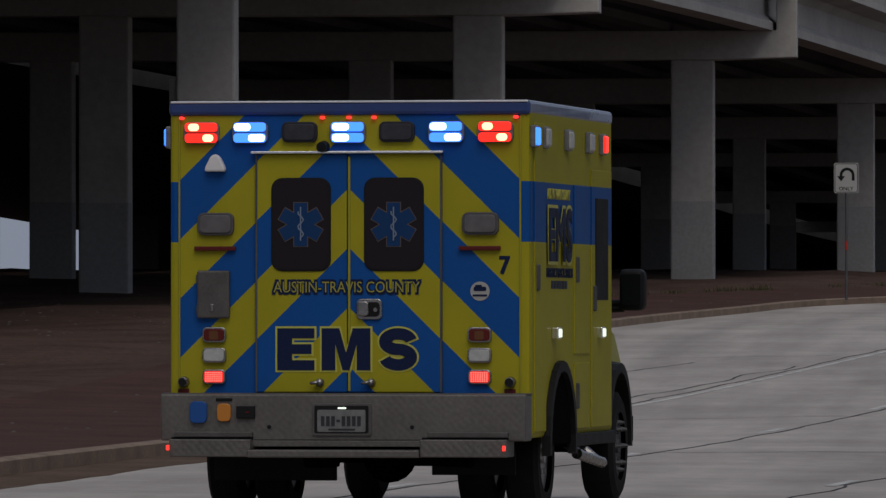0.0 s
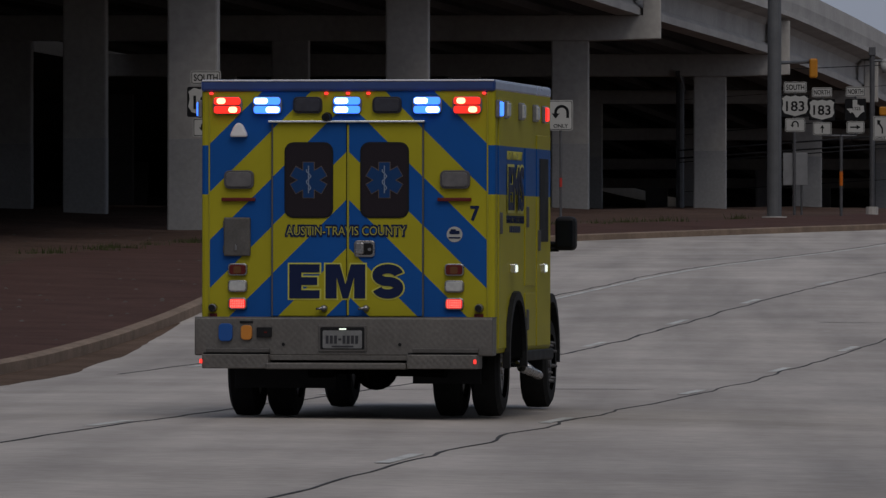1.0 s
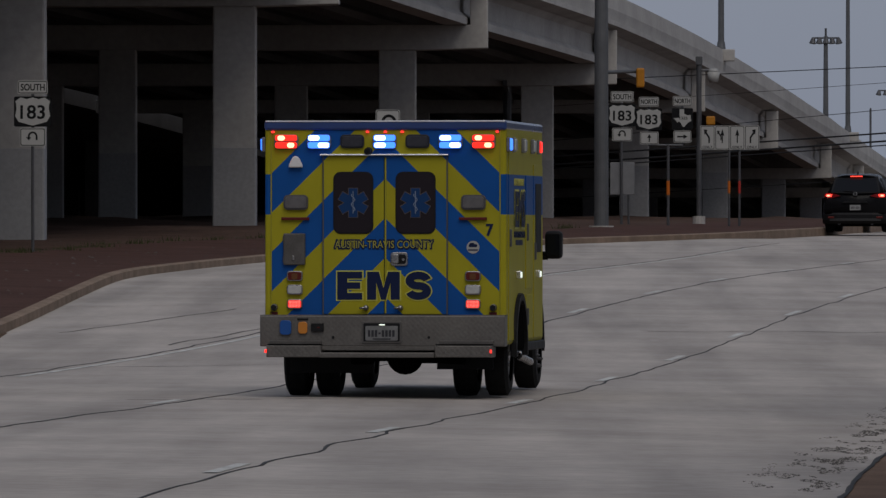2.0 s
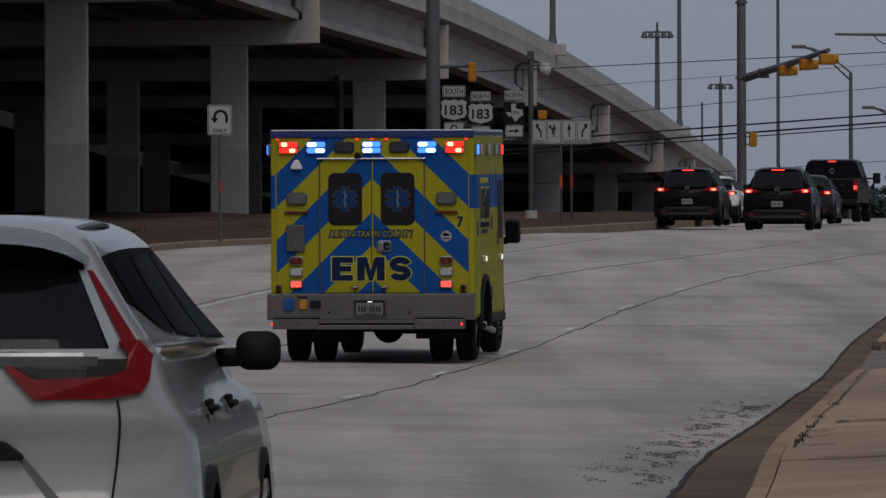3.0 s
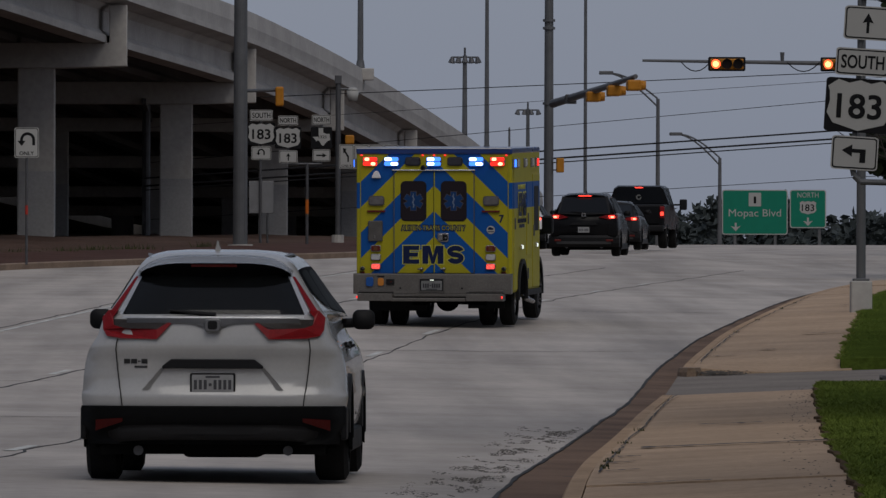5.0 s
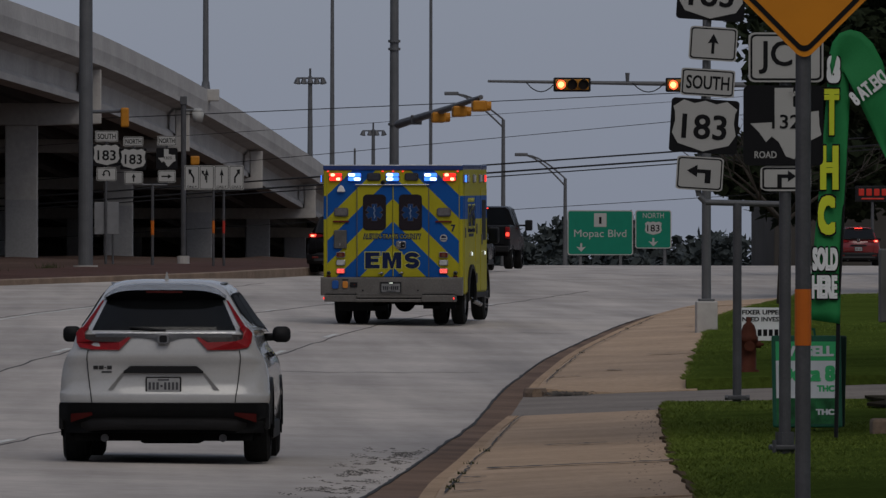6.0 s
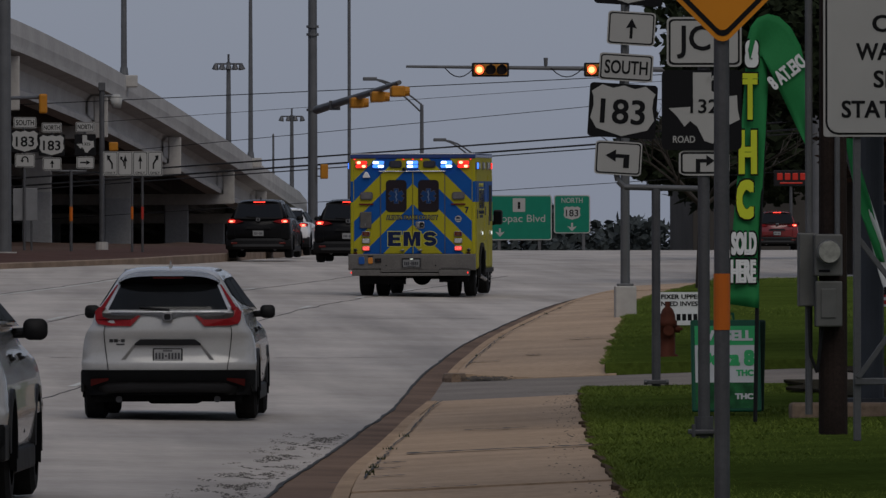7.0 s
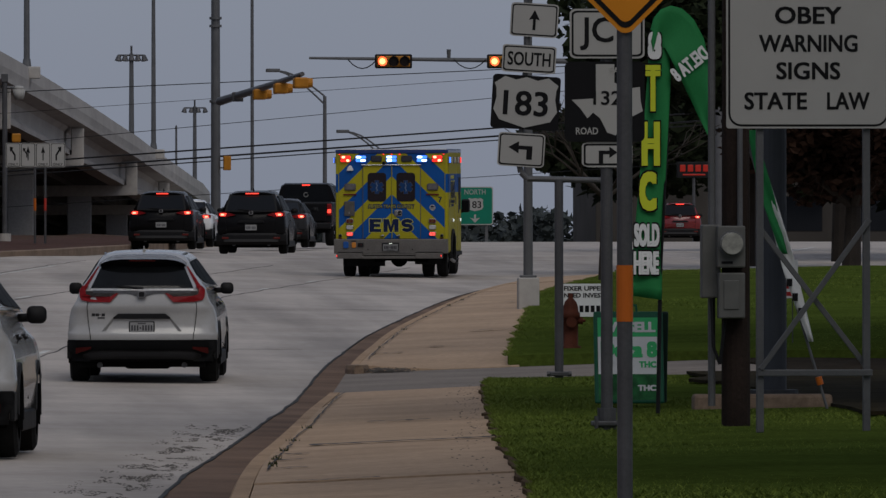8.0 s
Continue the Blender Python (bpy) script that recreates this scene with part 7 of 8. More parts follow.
def flood_mast(x, y, z, n):
    r = post_root("flood_mast", "high-mast floodlight pole far behind the bridge", x, y, rise(y), "lamp post", "high masts")
    g = rise(y)
    part("pole", tube((0, 0, 0), (0, 0, z - g), 0.22, 0.12, n=10), STEEL, r)
    ring_ = tube((-0.75, 0, z - g - 0.1), (0.75, 0, z - g - 0.1), 0.05, n=6)
    tube((0, 0, z - g - 0.2), (0, 0, z - g + 0.45), 0.07, n=6, bm=ring_)
    part("ring", ring_, DARK_STEEL, r)
    for k in range(n):
        u = -0.7 + 1.4 * k / (n - 1)
        part("flood_lamp", tube((u, -0.05, z - g - 0.1), (u * 1.08, -0.1, z - g - 0.42), 0.1, 0.2, n=10), DARK_STEEL, r)


def truss_lamp(x, y, z, reach):
    g = rise(y)
    r = post_root("street_lamp", "grey street lamp with a curved truss arm", x, y, g, "lamp post", "truss-arm street lamps")
    part("pole", tube((0, 0, 0), (0, 0, z - 1.0 - g), 0.1, 0.07, n=10), STEEL, r)
    ar = None
    for lo in (0.0, -0.32):
        prev = None
        for k in range(7):
            f = k / 6
            p = (-reach * f, 0, z - 1.0 - g + lo * (1 - f) + 1.0 * math.sin(f * 1.5))
            if prev:
                ar = tube(prev, p, 0.035, n=6, bm=ar)
            prev = p
    part("truss_arm", ar, STEEL, r)
    part("lamp_head", box(-reach - 0.45, -reach + 0.1, -0.12, 0.12, z - g - 0.06, z - g + 0.08, 0.03), STEEL, r)


def thin_pole(name, label, x, y, top, rad):
    g = rise(y)
    r = post_root(name, label, x, y, g, "pole")
    part("pole", tube((0, 0, 0), (0, 0, top - g), rad, rad * 0.8, n=10), STEEL, r)
    part("base_plate", box(-rad * 2, rad * 2, -rad * 2, rad * 2, 0, 0.06, 0.01), STEEL, r)
    part("cap", tube((0, 0, top - g), (0, 0, top - g + 0.1), rad * 0.9, rad * 0.3, n=10), STEEL, r)


red_mast(), corner_mast(), island_mast(), camera_pole()
bridge_lamp(345), bridge_lamp(432)
flood_mast(14.93, 480, 13.42, 5), flood_mast(23.14, 600, 12.68, 4)
truss_lamp(17.80, 330, 9.0, 1.85), truss_lamp(22.06, 360, 7.1, 1.7)
thin_pole("flag_pole", "thin tall grey pole beyond the lights", 19.05, 420, 20.0, 0.095)
thin_pole("utility_pole", "short far wooden utility pole", 18.19, 500, 9.6, 0.08)


def roadside_pole():
    g = rise(136) + 0.15
    r = post_root("lamp_post", "pale steel pole on a square concrete footing beside the walk", 10.61, 136, g, "pole")
    part("pole", tube((0, 0, 0.4), (0, 0, 8.0), 0.078, 0.06, n=14), STEEL, r)
    part("footing", box(-0.17, 0.17, -0.17, 0.17, -0.08, 0.46, 0.02), CONCRETE, r)
    part("base_plate", box(-0.13, 0.13, -0.13, 0.13, 0.46, 0.5, 0.01), STEEL, r)


roadside_pole()


def cables():
    """Overhead wires across the intersection, hung between two poles out of view."""
    r = empty("overhead_cable", "dark overhead wires crossing the intersection", "cable")
    for ya, za, zb, rad in ((300, 7.46, 8.5, 0.016), (300, 4.88, 6.49, 0.03), (300, 4.6, 6.2, 0.034), (305, 4.5, 6.1, 0.022), (330, 5.9, 8.0, 0.013), (340, 3.6, 5.0, 0.013), (320, 7.0, 8.6, 0.009)):
        rings = []
        for k in range(25):
            f = k / 24
            x = -2 + 40 * f
            z = za + (zb - za) * (x - 2.7) / 22 - 0.15 * f * (1 - f)
            rings.append([(x, ya + rad * math.cos(q), z + rad * math.sin(q)) for q in (0, 1.26, 2.51, 3.77, 5.03)])
        bm = loft(rings)
        part("wire", bm, BLACK, r)
    for x, z in ((-2, 9.5), (38, 12.0)):
        part("pole", tube((x, 310, rise(310)), (x, 310, z), 0.16, n=10), DARK_STEEL, r)
        part("cross_arm", box(x - 0.08, x + 0.08, 297, 342, z - 2.4, z - 2.2, 0.02), DARK_STEEL, r)


cables()


# ---- kerbside things on the lawn ----
BARK_POLE = material("dark_wooden_pole", (0.022, 0.014, 0.011), 0.9, vary=0.4, scale=3, fine=0.3, bump=0.5, bump_scale=20)
METER_GREY = material("grey_meter_box", (0.11, 0.11, 0.105), 0.5, vary=0.25, scale=5)
HYDRANT = material("rusty_red_hydrant", (0.085, 0.022, 0.010), 0.75, vary=0.4, scale=8, fine=0.2)
FLAG_GREEN = material("green_flag_cloth", (0.02, 0.20, 0.06), 0.7, vary=0.15, scale=3, fine=0.05)
FLAG_YELLOW = material("yellow_green_print", (0.50, 0.55, 0.03), 0.6)
FLAG_WHITE = material("white_flag_cloth", (0.66, 0.67, 0.67), 0.7, vary=0.1, scale=5)
BOARD_GREEN = material("dark_green_plastic", (0.012, 0.10, 0.055), 0.5, vary=0.15, scale=6)
PRINT_GREEN = material("bright_green_print", (0.04, 0.42, 0.14), 0.5)
RED_PRINT = material("red_print", (0.40, 0.02, 0.02), 0.5, vary=0.1, scale=8)


def hydrant():
    g = rise(111.5) + 0.2
    r = post_root("fire_hydrant", "rusty red fire hydrant on the lawn", 9.26, 111.5, g - 0.02, "hydrant")
    n = 18
    prof = [(0.14, 0), (0.14, 0.04), (0.10, 0.05), (0.10, 0.40), (0.125, 0.42), (0.125, 0.48), (0.105, 0.50), (0.10, 0.56), (0.075, 0.63), (0.04, 0.67), (0.03, 0.68), (0.03, 0.74), (0.0, 0.745)]
    part("barrel", loft([[(q * math.cos(2 * math.pi * i / n), q * math.sin(2 * math.pi * i / n), z) for i in range(n)] for q, z in prof], caps=False), HYDRANT, r, smooth=True)
    part("front_outlet", tube((0, 0, 0.36), (0, -0.17, 0.36), 0.062, 0.07, n=12), HYDRANT, r)
    for s in (-1, 1):
        part("side_outlet", tube((0, 0, 0.38), (s * 0.16, 0, 0.38), 0.045, 0.05, n=10), HYDRANT, r)
        part("outlet_nut", tube((s * 0.16, 0, 0.38), (s * 0.195, 0, 0.38), 0.02, n=6), HYDRANT, r)


def yard_sign():
    g = rise(128) + 0.25
    r = post_root("yard_sign", "white handwritten yard sign on wire legs", 10.9, 128, g)
    b = part("board", box(-0.40, 0.36, -0.006, 0.006, 0.62 - g, 1.12 - g, 0.003), FLAG_WHITE, r)
    for text, z, w, x in (("FIXER UPPER", 1.05, 0.62, -0.06), ("NEED INVEST", 0.945, 0.62, -0.06)):
        words("legend", text, 0.1, INK, b, Matrix.Translation((x, -0.0085, z - g)), bold=0.003, span=(w, 0.07))
    for k in range(6):
        part("print_bar", box(-0.22 + k * 0.085, -0.16 + k * 0.085, -0.009, -0.006, 0.69 - g, 0.79 - g), INK, b)
    for x in (-0.2, 0.2):
        part("leg", tube((x, 0, 0.15), (x, 0, 0.62 - g + 0.1), 0.006, n=6) if 0.62 - g + 0.1 > 0.16 else tube((x, 0.01, -0.1), (x, 0.01, 0.9 - g), 0.006, n=6), DARK_STEEL, r)


def sandwich_board():
    g = rise(77.7) + 0.22
    r = post_root("sandwich_board", "green and white folding pavement sign on the lawn", 6.98, 77.7, g)
    lean = 12
    fr = box(-0.32, 0.32, -0.02, 0.02, 0.0, 0.86, 0.015)
    fr.transform(pose(0, -0.20, 0, -lean))
    f = part("front_board", fr, BOARD_GREEN, r)
    bk = box(-0.32, 0.32, -0.02, 0.02, 0.0, 0.86, 0.015)
    bk.transform(pose(0.06, 0.22, 0, lean))
    part("back_board", bk, material("board_back", (0.012, 0.03, 0.022), 0.6), r)
    part("handle", loft([[(u, -0.02 + d, v) for d in (-0.012, 0.012)] + [(u * 0.8, -0.02 + d, v - 0.02) for d in (0.012, -0.012)] for u, v in ((-0.09, 0.85), (-0.08, 0.91), (0.08, 0.91), (0.09, 0.85))]), BOARD_GREEN, r)

    def sheet(z0, z1, mat, out, x0=-0.285, x1=0.285):
        bm = box(x0, x1, -0.024 - out, -0.02, z0, z1)
        bm.transform(pose(0, -0.20, 0, -lean))
        return part("poster", bm, mat, f)
    sheet(0.62, 0.80, PRINT_GREEN, 0.001)
    sheet(0.27, 0.62, FLAG_WHITE, 0.0012)
    sheet(0.03, 0.27, material("leaf_green_print", (0.02, 0.17, 0.05), 0.6, vary=0.7, scale=9, fine=0.3), 0.001)
    m = pose(0, -0.20, 0, -lean)
    for text, x, z, w, h, mt in (("WE SELL", 0.0, 0.71, 0.50, 0.10, FLAG_WHITE), ("Delta 8", 0.0, 0.50, 0.52, 0.15, PRINT_GREEN), ("THC", 0.17, 0.36, 0.16, 0.06, PRINT_GREEN), ("THC", 0.16, 0.14, 0.17, 0.055, FLAG_WHITE)):
        words("legend", text, 0.1, mt, f, m @ Matrix.Translation((x, -0.0275, z)), bold=0.006, span=(w, h))


def cloth(outline_l, outline_r, name, root, mat, seed, y=0.0, ripple=0.03, n=24):
    """A rigid sheet of cloth with folds between two edges, each a function of 0..1 giving (x, z)."""
    rings = []
    for i in range(n + 1):
        f = i / n
        (xa, za), (xb, zb) = outline_l(f), outline_r(f)
        row = []
        for j in range(9):
            k = j / 8
            row.append((xa + (xb - xa) * k, y + ripple * math.sin(k * 5 + f * 9 + seed) * (0.4 + 0.6 * k), za + (zb - za) * k))
        rings.append(row)
    bm = loft(rings, closed=False)
    bmesh.ops.solidify(bm, geom=bm.faces[:], thickness=0.004)
    return part(name, bm, mat, root, smooth=True)


def lerp_path(pts):
    def at(f):
        return float(np.interp(f, [p[0] for p in pts], [p[1] for p in pts])), float(np.interp(f, [p[0] for p in pts], [p[2] for p in pts]))
    return at


def feather_flag():
    g = rise(73) + 0.2
    r = post_root("feather_flag", "tall green feather flag with yellow letters, its tip drooping", 6.82, 73, g, "flag")
    po = tube((0.0, 0, 0), (0.02, 0, 1.2 - g), 0.018, n=8)
    prev = (0.02, 0, 1.2 - g)
    for x, z in ((0.07, 2.2), (0.10, 2.9), (0.12, 3.25), (0.10, 3.5), (0.05, 3.6)):
        tube(prev, (x, 0.01, z - g), 0.012, n=6, bm=po)
        prev = (x, 0.01, z - g)
    part("pole", po, BLACK, r)
    low = cloth(lerp_path([(0, -0.25, 1.14 - g), (0.3, -0.19, 1.8 - g), (0.6, -0.13, 2.5 - g), (0.85, -0.08, 3.15 - g), (1, -0.06, 3.45 - g)]), lerp_path([(0, 0.03, 1.10 - g), (0.3, 0.05, 1.8 - g), (0.6, 0.085, 2.5 - g), (0.85, 0.12, 3.15 - g), (1, 0.12, 3.5 - g)]), "flag_cloth", r, FLAG_GREEN, 0.4)
    tip = cloth(lerp_path([(0, -0.07, 3.40 - g), (0.12, -0.04, 3.53 - g), (0.25, 0.02, 3.61 - g), (0.37, 0.11, 3.645 - g), (0.5, 0.21, 3.62 - g), (0.62, 0.31, 3.53 - g), (0.75, 0.40, 3.36 - g), (0.86, 0.45, 3.08 - g), (1, 0.46, 2.52 - g)]), lerp_path([(0, -0.04, 3.20 - g), (0.25, 0.06, 3.28 - g), (0.5, 0.16, 3.08 - g), (0.75, 0.30, 2.8 - g), (1, 0.45, 2.48 - g)]), "drooping_tip", r, FLAG_GREEN, 2.0, y=-0.04)
    for text, x, z, w, h, mt in (("8", -0.03, 3.30, 0.12, 0.24, FLAG_WHITE), ("T", -0.045, 2.93, 0.13, 0.40, FLAG_YELLOW), ("H", -0.065, 2.45, 0.16, 0.38, FLAG_YELLOW), ("C", -0.09, 2.04, 0.15, 0.34, FLAG_YELLOW), ("SOLD", -0.10, 1.66, 0.22, 0.20, FLAG_WHITE), ("HERE", -0.105, 1.42, 0.22, 0.20, FLAG_WHITE)):
        words("legend_outline", text, 0.1, INK, low, Matrix.Translation((x, -0.044, z - g)), bold=0.009, span=(w + 0.022, h + 0.03))
        words("legend", text, 0.1, mt, low, Matrix.Translation((x, -0.05, z - g)), bold=0.007, span=(w, h))
    words("legend", "DELTA 8", 0.1, FLAG_WHITE, tip, Matrix.Translation((0.27, -0.095, 3.14 - g)) @ pose(0, 0, 0, 0, -38, 0) @ Matrix.Diagonal((-1, 1, 1, 1)), bold=0.005, span=(0.36, 0.13))


def leaning_flag():
    g = rise(75) + 0.22
    r = post_root("feather_flag", "fallen green and white feather flag leaning on the lawn", 8.52, 75, g, "flag")
    part("pole", tube((0, 0, -0.02), (-0.70, 0.1, 2.5 - g), 0.013, n=8), STEEL, r)
    part("knob", tube((-0.06, 0, 0.2), (-0.08, 0, 0.27), 0.03, n=8), ORANGE_BAND, r)
    cloth(lerp_path([(0, -0.17, 0.72 - g), (0.4, -0.40, 1.35 - g), (1, -0.72, 2.6 - g)]), lerp_path([(0, -0.13, 0.72 - g), (0.4, -0.28, 1.4 - g), (1, -0.66, 2.6 - g)]), "flag_cloth", r, FLAG_WHITE, 1.0, y=-0.03)
    cloth(lerp_path([(0, -0.42, 1.5 - g), (0.5, -0.6, 2.0 - g), (1, -0.72, 2.6 - g)]), lerp_path([(0, -0.36, 1.5 - g), (0.5, -0.48, 2.0 - g), (1, -0.64, 2.6 - g)]), "green_panel", r, FLAG_GREEN, 1.0, y=-0.06)
    for k in range(3):
        part("print_bar", box(-0.27 - 0.05 * k, -0.22 - 0.05 * k, -0.075, -0.065, 0.95 + 0.13 * k - g, 1.02 + 0.13 * k - g), INK, r)


def meter_pole():
    g = rise(66.7) + 0.2
    r = post_root("utility_pole", "dark wooden utility pole with grey electric meter boxes", 6.85, 66.7, g, "utility pole")
    part("pole", tube((0, 0, -0.05), (0, 0, 6.5), 0.115, 0.10, n=16), BARK_POLE, r)
    mb = part("meter_box", box(-0.17, 0.05, -0.26, -0.1, 1.38 - g, 1.71 - g, 0.012), METER_GREY, r)
    part("meter_glass", tube((-0.06, -0.26, 1.57 - g), (-0.06, -0.34, 1.57 - g), 0.092, 0.085, n=22), material("meter_face", (0.30, 0.30, 0.27), 0.2, vary=0.4, scale=22), mb)
    part("meter_ring", tube((-0.06, -0.255, 1.57 - g), (-0.06, -0.275, 1.57 - g), 0.105, n=22), STEEL, mb)
    part("label_bars", box(-0.14, -0.05, -0.264, -0.26, 1.41 - g, 1.43 - g), INK, mb)
    sb = part("switch_box", box(-0.16, 0.05, -0.24, -0.1, 0.98 - g, 1.34 - g, 0.012), METER_GREY, r)
    part("cover", box(-0.12, 0.0, -0.25, -0.238, 1.05 - g, 1.28 - g, 0.006), METER_GREY, sb)
    lb = part("breaker_box", box(-0.28, -0.13, -0.12, 0.05, 1.14 - g, 1.72 - g, 0.012), METER_GREY, r)
    co = tube((-0.19, 0.02, 0.15), (-0.19, 0.02, 1.14 - g), 0.03, n=10)
    tube((-0.19, 0.0, 1.72 - g), (-0.19, 0.0, 5), 0.03, n=10, bm=co)
    tube((0.02, -0.14, 1.7 - g), (0.02, -0.14, 5), 0.022, n=10, bm=co)
    part("conduit", co, STEEL, r)
    ca = tube((-0.2, -0.1, 1.14 - g), (-0.19, -0.12, 0.75 - g), 0.014, n=6)
    tube((-0.19, -0.12, 0.75 - g), (-0.14, -0.14, 0.62 - g), 0.014, n=6, bm=ca)
    tube((-0.14, -0.14, 0.62 - g), (-0.10, -0.15, 0.98 - g), 0.014, n=6, bm=ca)
    part("cable", ca, BLACK, r)


def billboard_pole():
    g = rise(80) + 0.25
    r = post_root("sign_pole", "thick grey steel sign pole on a low concrete base", 8.56, 80, g, "pole")
    part("pole", tube((0, 0, 0), (0, 0, 7), 0.14, n=20), material("dark_grey_pole_paint", (0.075, 0.08, 0.09), 0.5, vary=0.2, scale=2), r)
    part("base_block", box(-1.15, 0.1, -4.2, -3.9, -0.25, 0.08, 0.03), KERB, r)
    part("flange", tube((0, 0, 0), (0, 0, 0.06), 0.25, n=20), DARK_STEEL, r)


def small_red_sign():
    g = rise(100) + 0.25
    r = post_root("yard_sign", "small red and white yard sign on the lawn", 12.16, 112, rise(112) + 0.3)
    g = rise(112) + 0.3
    b = part("board", box(-0.17, 0.17, -0.006, 0.006, 0.96 - g, 1.47 - g, 0.004), FLAG_WHITE, r)
    for z0, z1 in ((1.20, 1.34), (0.99, 1.14)):
        part("print_bar", box(-0.16, 0.16, -0.009, -0.006, z0 - g, z1 - g), RED_PRINT, b)
        part("print_line", box(-0.13, 0.13, -0.011, -0.009, (z0 + z1) / 2 - 0.02 - g, (z0 + z1) / 2 + 0.02 - g), FLAG_WHITE, b)
    for x in (-0.1, 0.1):
        part("leg", tube((x, 0.01, -0.05), (x, 0.01, 1.0 - g), 0.008, n=6), DARK_STEEL, r)


hydrant(), yard_sign(), sandwich_board(), feather_flag(), leaning_flag(), meter_pole(), billboard_pole(), small_red_sign()


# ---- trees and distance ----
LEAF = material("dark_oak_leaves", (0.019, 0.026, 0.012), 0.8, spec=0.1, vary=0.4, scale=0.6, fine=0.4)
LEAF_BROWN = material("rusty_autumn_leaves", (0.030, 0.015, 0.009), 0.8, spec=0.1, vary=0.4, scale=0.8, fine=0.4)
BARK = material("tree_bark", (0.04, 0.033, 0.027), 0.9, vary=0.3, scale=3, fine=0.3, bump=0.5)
# distance haze is mixed into this leaf colour, paler and bluer than LEAF
HAZED_LEAF = material("hazed_woods_leaves", (0.055, 0.065, 0.065), 0.9, vary=0.4, scale=0.15, fine=0.3)


def leaves(rnd, centres, count, size, mat, name, root):
    verts, faces = [], []
    for _ in range(count):
        c, rad = centres[rnd.randrange(len(centres))]
        d = Vector((rnd.gauss(0, 1), rnd.gauss(0, 1), rnd.gauss(0, 1))).normalized() * rad * rnd.random() ** 0.45
        p = Vector(c) + Vector((d.x, d.y, d.z * 0.75))
        s = size * rnd.uniform(0.6, 1.4)
        a = Vector((rnd.uniform(-1, 1), rnd.uniform(-1, 1), rnd.uniform(-0.7, 0.7))).normalized() * s
        b = a.cross(Vector((rnd.uniform(-1, 1), rnd.uniform(-1, 1), rnd.uniform(-1, 1)))).normalized() * s * 0.5
        k = len(verts)
        verts += [tuple(p - a), tuple(p + b), tuple(p + a), tuple(p - b)]
        faces.append((k, k + 1, k + 2, k + 3))
    me = bpy.data.meshes.new(name)
    me.from_pydata(verts, [], faces)
    me.materials.append(mat)
    ob = new(name, me)
    ob.parent = root
    return ob


def tree(x, y, height, spread, trunk_r, seed, label, mat=LEAF, count=9000, size=0.16, low=0.3, bare=False):
    rnd = random.Random(seed)
    g = rise(y) + (0.2 if y < 250 else -0.1)
    root = empty("tree", label, "tree", pose(x, y, g))
    bm = tube((0, 0, -0.1), (0.05, 0, height * low), trunk_r, trunk_r * 0.75, n=10)
    centres = []
    def limb(p, d, ln, r, depth):
        q = p + d * ln
        tube(p, q, r, r * 0.65, n=6 if depth else 8, bm=bm)
        if depth >= (4 if bare else 2):
            centres.append((tuple(q), spread * 0.24))
            return
        for _ in range(3 if depth < 2 else 2):
            nd = (d + Vector((rnd.uniform(-0.9, 0.9), rnd.uniform(-0.9, 0.9), rnd.uniform(-0.25, 0.6)))).normalized()
            limb(q, nd, ln * rnd.uniform(0.6, 0.85), r * 0.6, depth + 1)
        centres.append((tuple(q), spread * 0.26))
    top = Vector((0.05, 0, height * low))
    for k in range(5):
        a = 2 * math.pi * k / 5 + rnd.uniform(-0.3, 0.3)
        limb(top, Vector((math.cos(a) * 0.8, math.sin(a) * 0.8, rnd.uniform(0.4, 1.0))).normalized(), spread * 0.34, trunk_r * 0.5, 0)
    part("trunk", bm, BARK, root)
    if not bare:
        centres += [((rnd.uniform(-0.5, 0.5) * spread, rnd.uniform(-0.5, 0.5) * spread, height * rnd.uniform(0.45, 0.95)), spread * 0.25) for _ in range(10)]
        leaves(rnd, centres, count, size, mat, "crown", root)
    return root


def bushy_row():
    """Belt of trees at the back of the lot, and four unseen oaks added to shade the lawn."""
    rnd = random.Random(31)
    dark, rust = "dark leafy oak of the rear belt and unseen shade canopy", "rusty-leaved tree behind the lawn"
    for i, (x, y, h, s, mt, n, low, size) in enumerate((
            (19.75, 190, 11, 5.0, LEAF, 34000, 0.30, 0.18), (22.8, 198, 11, 5.8, LEAF, 32000, 0.28, 0.17), (27.5, 215, 12, 7, LEAF, 22000, 0.25, 0.2), (21.9, 188, 6.2, 3.6, LEAF_BROWN, 16000, 0.2, 0.13),
            (35.5, 385, 13, 7, LEAF, 12000, 0.14, 0.36), (40, 392, 14, 8, LEAF, 14000, 0.2, 0.36), (45, 385, 14, 8, LEAF, 14000, 0.12, 0.36), (50, 395, 14, 8, LEAF, 12000, 0.12, 0.36), (25.0, 232, 10, 6.0, LEAF, 26000, 0.42, 0.2),
            # these four are out of view, put there to darken the lawn and signs
            (11.5, 47, 9.5, 9.5, LEAF, 26000, 0.45, 0.40), (15.5, 76, 10.5, 11, LEAF, 30000, 0.42, 0.40), (19.3, 108, 11, 11, LEAF, 26000, 0.42, 0.40), (9.5, 22, 9.5, 9, LEAF, 20000, 0.5, 0.40))):
        tree(x, y, h, s, 0.22, 40 + i, dark if mt is LEAF else rust, mt, count=n, size=size, low=low)


bushy_row()
tree(13.9, 160, 5.0, 2.6, 0.09, 77, "nearly bare small tree behind the route sign", bare=True, low=0.3)


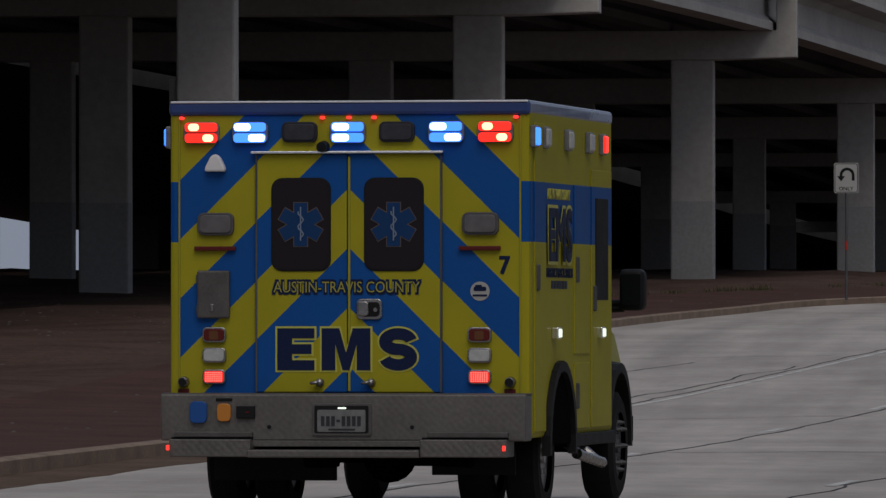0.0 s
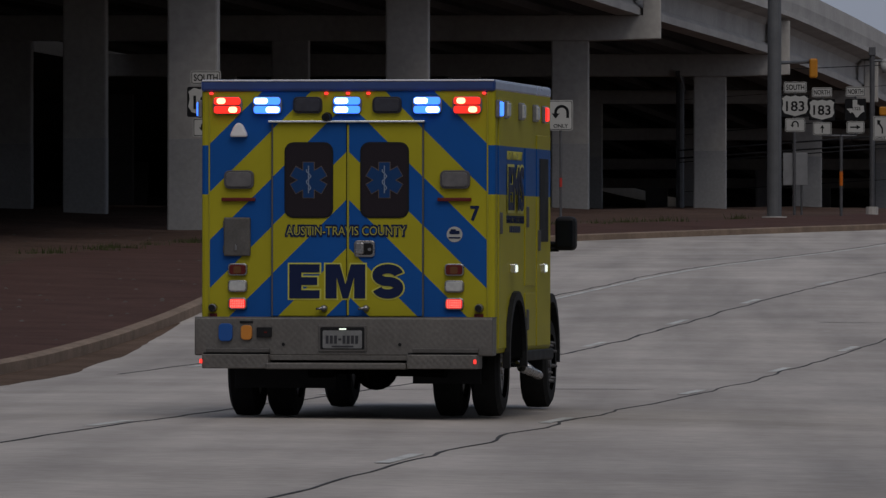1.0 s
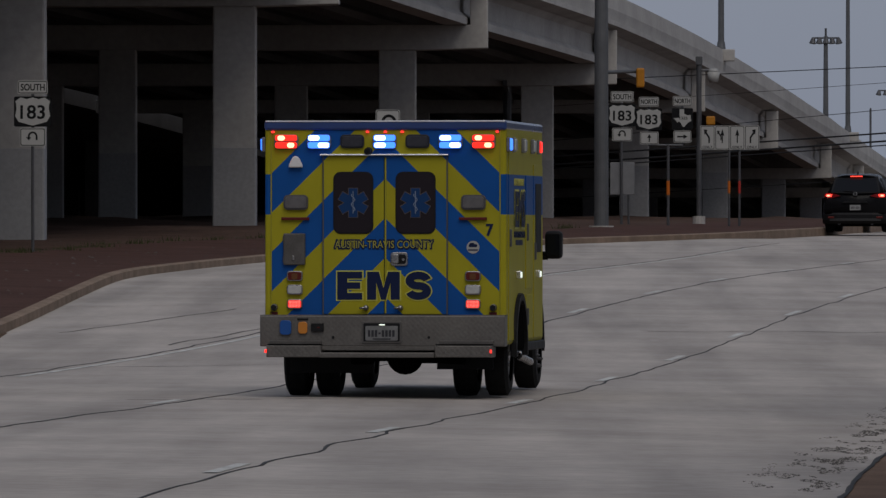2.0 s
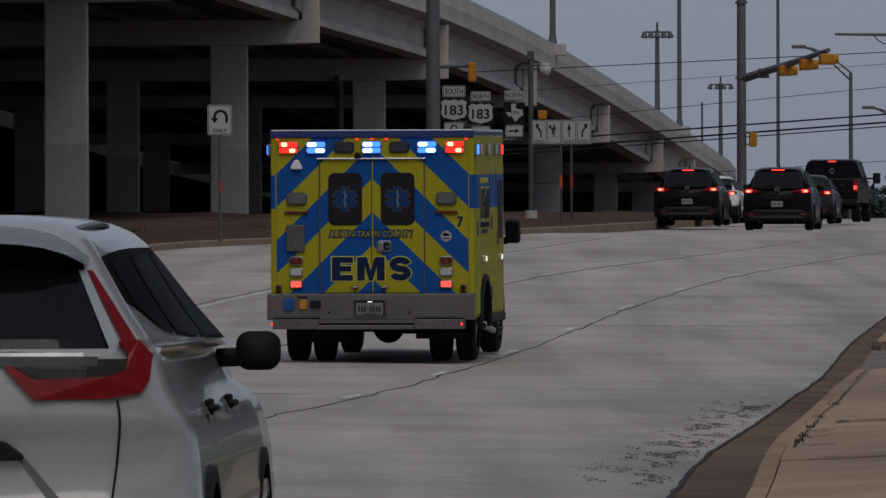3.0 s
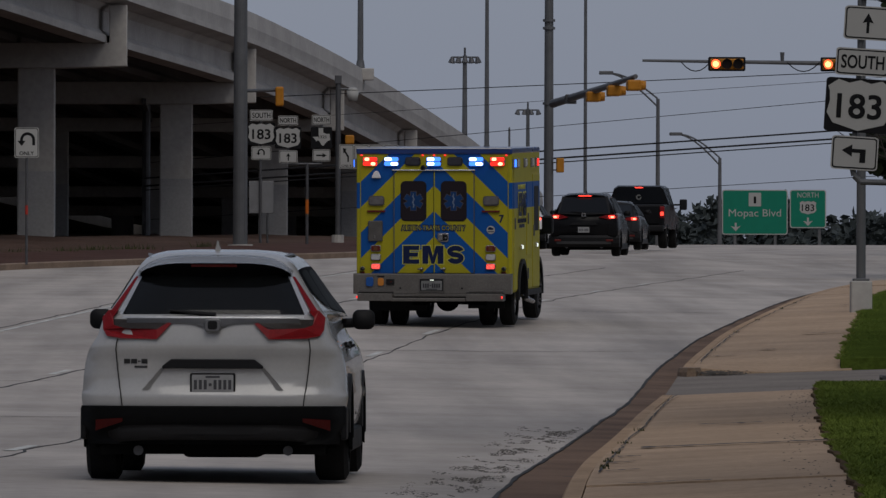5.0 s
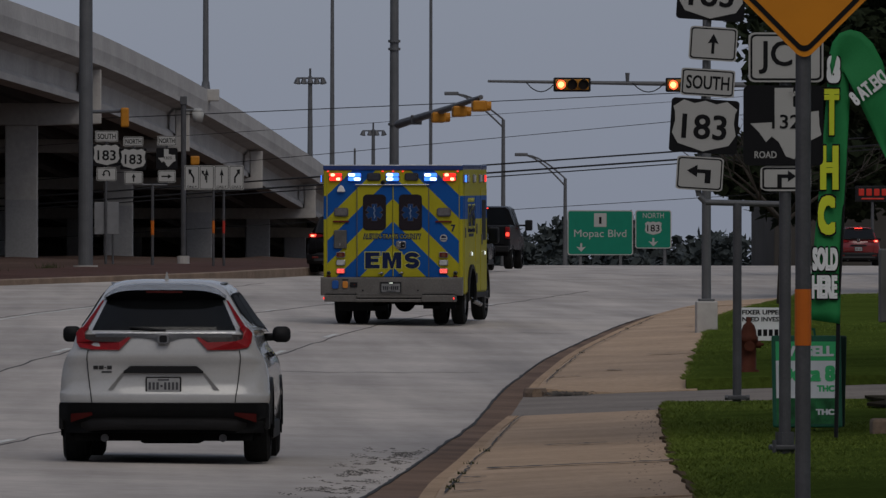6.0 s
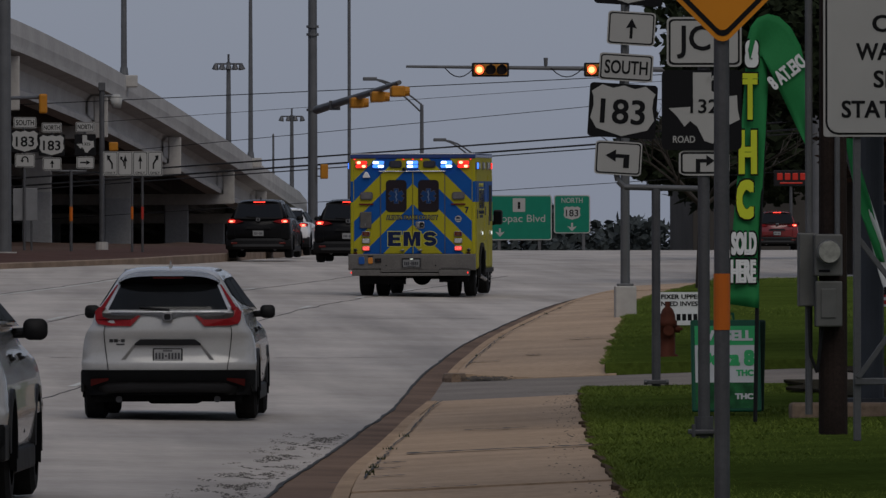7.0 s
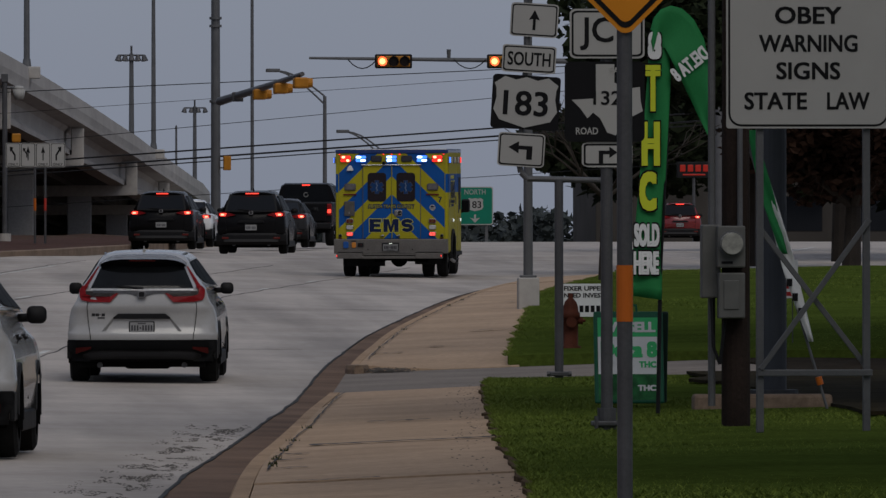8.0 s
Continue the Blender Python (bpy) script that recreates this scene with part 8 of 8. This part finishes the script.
def far_woods():
    rnd = random.Random(5)
    verts_root = empty("far_woods", "distant dark tree line on the horizon", "woods", kind="structure")
    centres = []
    for k in range(150):
        y = rnd.uniform(640, 760)
        x = rnd.uniform(25, 120)
        centres.append(((x, y, rnd.uniform(0.5, 5.2) + 1.5 * noise.noise((x * 0.08, 0, 0))), rnd.uniform(1.4, 2.6)))
    ob = leaves(rnd, centres, 40000, 0.42, HAZED_LEAF, "woods", verts_root)
    tagged(ob, kind="stuff")


far_woods()


def far_shop():
    g = rise(430)
    r = post_root("shop_building", "dark low shop behind the trees", 55, 430, g, "building")
    part("wall", box(-18, 14, 0, 14, 0, 5.5, 0.05), material("shop_wall", (0.05, 0.045, 0.04), 0.9, vary=0.3, scale=0.4), r)
    part("roof", box(-18.4, 14.4, -0.4, 14.4, 5.5, 5.9, 0.05), SHADED_SOFFIT, r)
    for k in range(5):
        part("window", box(-9 + 4.2 * k, -6.4 + 4.2 * k, -0.03, 0.02, 0.8, 2.6, 0.01), GLASS, r)


far_shop()


def neon_sign():
    g = rise(372)
    r = post_root("neon_sign", "small black pole sign with red lit bars", 36.35, 372, g, "sign")
    part("post", tube((0, 0, 0), (0, 0, 3.0), 0.07, n=10), DARK_STEEL, r)
    b = part("sign_board", box(-0.75, 0.75, -0.12, 0.12, 2.85, 3.55, 0.03), BLACK, r)
    neon = glow("red_neon", (1.0, 0.05, 0.02), 0.13, (0.12, 0.01, 0.01))
    for k in range(4):
        part("sign_bar", box(-0.62 + 0.34 * k, -0.38 + 0.34 * k, -0.15, -0.12, 3.12, 3.42, 0.02), neon, b)
    part("sign_bar", box(-0.5, 0.5, -0.15, -0.12, 2.95, 3.02, 0.02), neon, b)


neon_sign()


# ---- what moves ----
def spline(points):
    """A smooth curve through (time, value) points, straight beyond its ends."""
    ts, vs = np.array([p[0] for p in points], float), np.array([p[1] for p in points], float)
    fine = np.linspace(-1, 9, 601)
    inside = np.interp(fine, ts, vs)
    inside = np.where(fine < ts[0], vs[0] + (fine - ts[0]) * (vs[1] - vs[0]) / (ts[1] - ts[0]), inside)
    inside = np.where(fine > ts[-1], vs[-1] + (fine - ts[-1]) * (vs[-1] - vs[-2]) / (ts[-1] - ts[-2]), inside)
    pad = np.concatenate([inside[0] + (inside[1] - inside[0]) * np.arange(-30, 0), inside, inside[-1] + (inside[-1] - inside[-2]) * np.arange(1, 31)])
    soft = np.convolve(pad, np.hanning(61) / np.hanning(61).sum(), "valid")
    return lambda t: float(np.interp(t, fine, soft))


def drive(thing, wheels, rows, r, yaw=0.0, lift=0.0):
    """Drive a vehicle along rows of seconds, x, y; it turns along its way and its wheels roll on the road."""
    fx, fy = spline([(q[0], q[1]) for q in rows]), spline([(q[0], q[2]) for q in rows])
    keyed, dist, last = [], 0.0, None
    rolls = []
    for i in range(241):
        t = i / 30
        x, y = fx(t), fy(t)
        if last:
            dist += math.hypot(x - last[0], y - last[1])
        last = (x, y)
        rolls.append((t, -dist / r))
        if i % 10 == 0:
            dx, dy = fx(t + 0.4) - fx(t - 0.4), fy(t + 0.4) - fy(t - 0.4)
            pitch = math.atan2(rise(y + 5.5) - rise(y + 1.2), 4.3)
            z = rise(y + 1.2) + cross_fall(x, y) - 1.2 * math.tan(pitch)
            keyed.append((t, pose(x, y, z + lift, math.degrees(pitch), 0, -math.degrees(math.atan2(dx, dy)) - yaw)))
    walk(thing, keyed)
    for w in wheels:
        at = w.matrix_basis.translation.copy()
        walk(w, [(t, pose(at.x, at.y, at.z - lift, math.degrees(a), 0, 0)) for t, a in rolls])


AMB_PATH = [(0.0, -4.49, 56.0), (0.3, -4.15, 59.5), (0.5, -3.90, 62.2), (1.0, -3.20, 69.2), (1.2, -2.92, 72.0), (2.5, -1.09, 92.6), (3.5, 0.52, 108.7), (4.2, 1.83, 119.5), (5.5, 4.68, 138.5), (6.5, 7.25, 154.5), (7.0, 8.66, 164.0), (8.0, 11.3, 183.0)]
SUV_PATH = [(0.0, -3.75, -16.5), (1.0, -3.0, -1.5), (2.5, -2.05, 21.0), (3.5, -1.15, 36.0), (4.2, -0.66, 46.4), (5.5, 0.55, 66.5), (6.0, 1.02, 74.5), (6.5, 1.555, 82.0), (7.0, 2.13, 89.5), (8.0, 3.365, 104.2)]
FOLLOW_PATH = [(0.0, -5.2, -38.0), (2.0, -3.9, -12.0), (4.0, -2.7, 14.0), (6.5, -1.1, 47.5), (7.0, -0.68, 54.0), (8.0, 0.22, 66.5)]


def motions():
    drive(AMBULANCE, AMBULANCE_WHEELS, AMB_PATH, 0.40, yaw=0.65, lift=0.004)
    drive(WHITE_SUV, WHITE_SUV_WHEELS, SUV_PATH, 0.35, yaw=-0.5)
    drive(FOLLOWER, FOLLOWER_WHEELS, FOLLOW_PATH, 0.35)


motions()
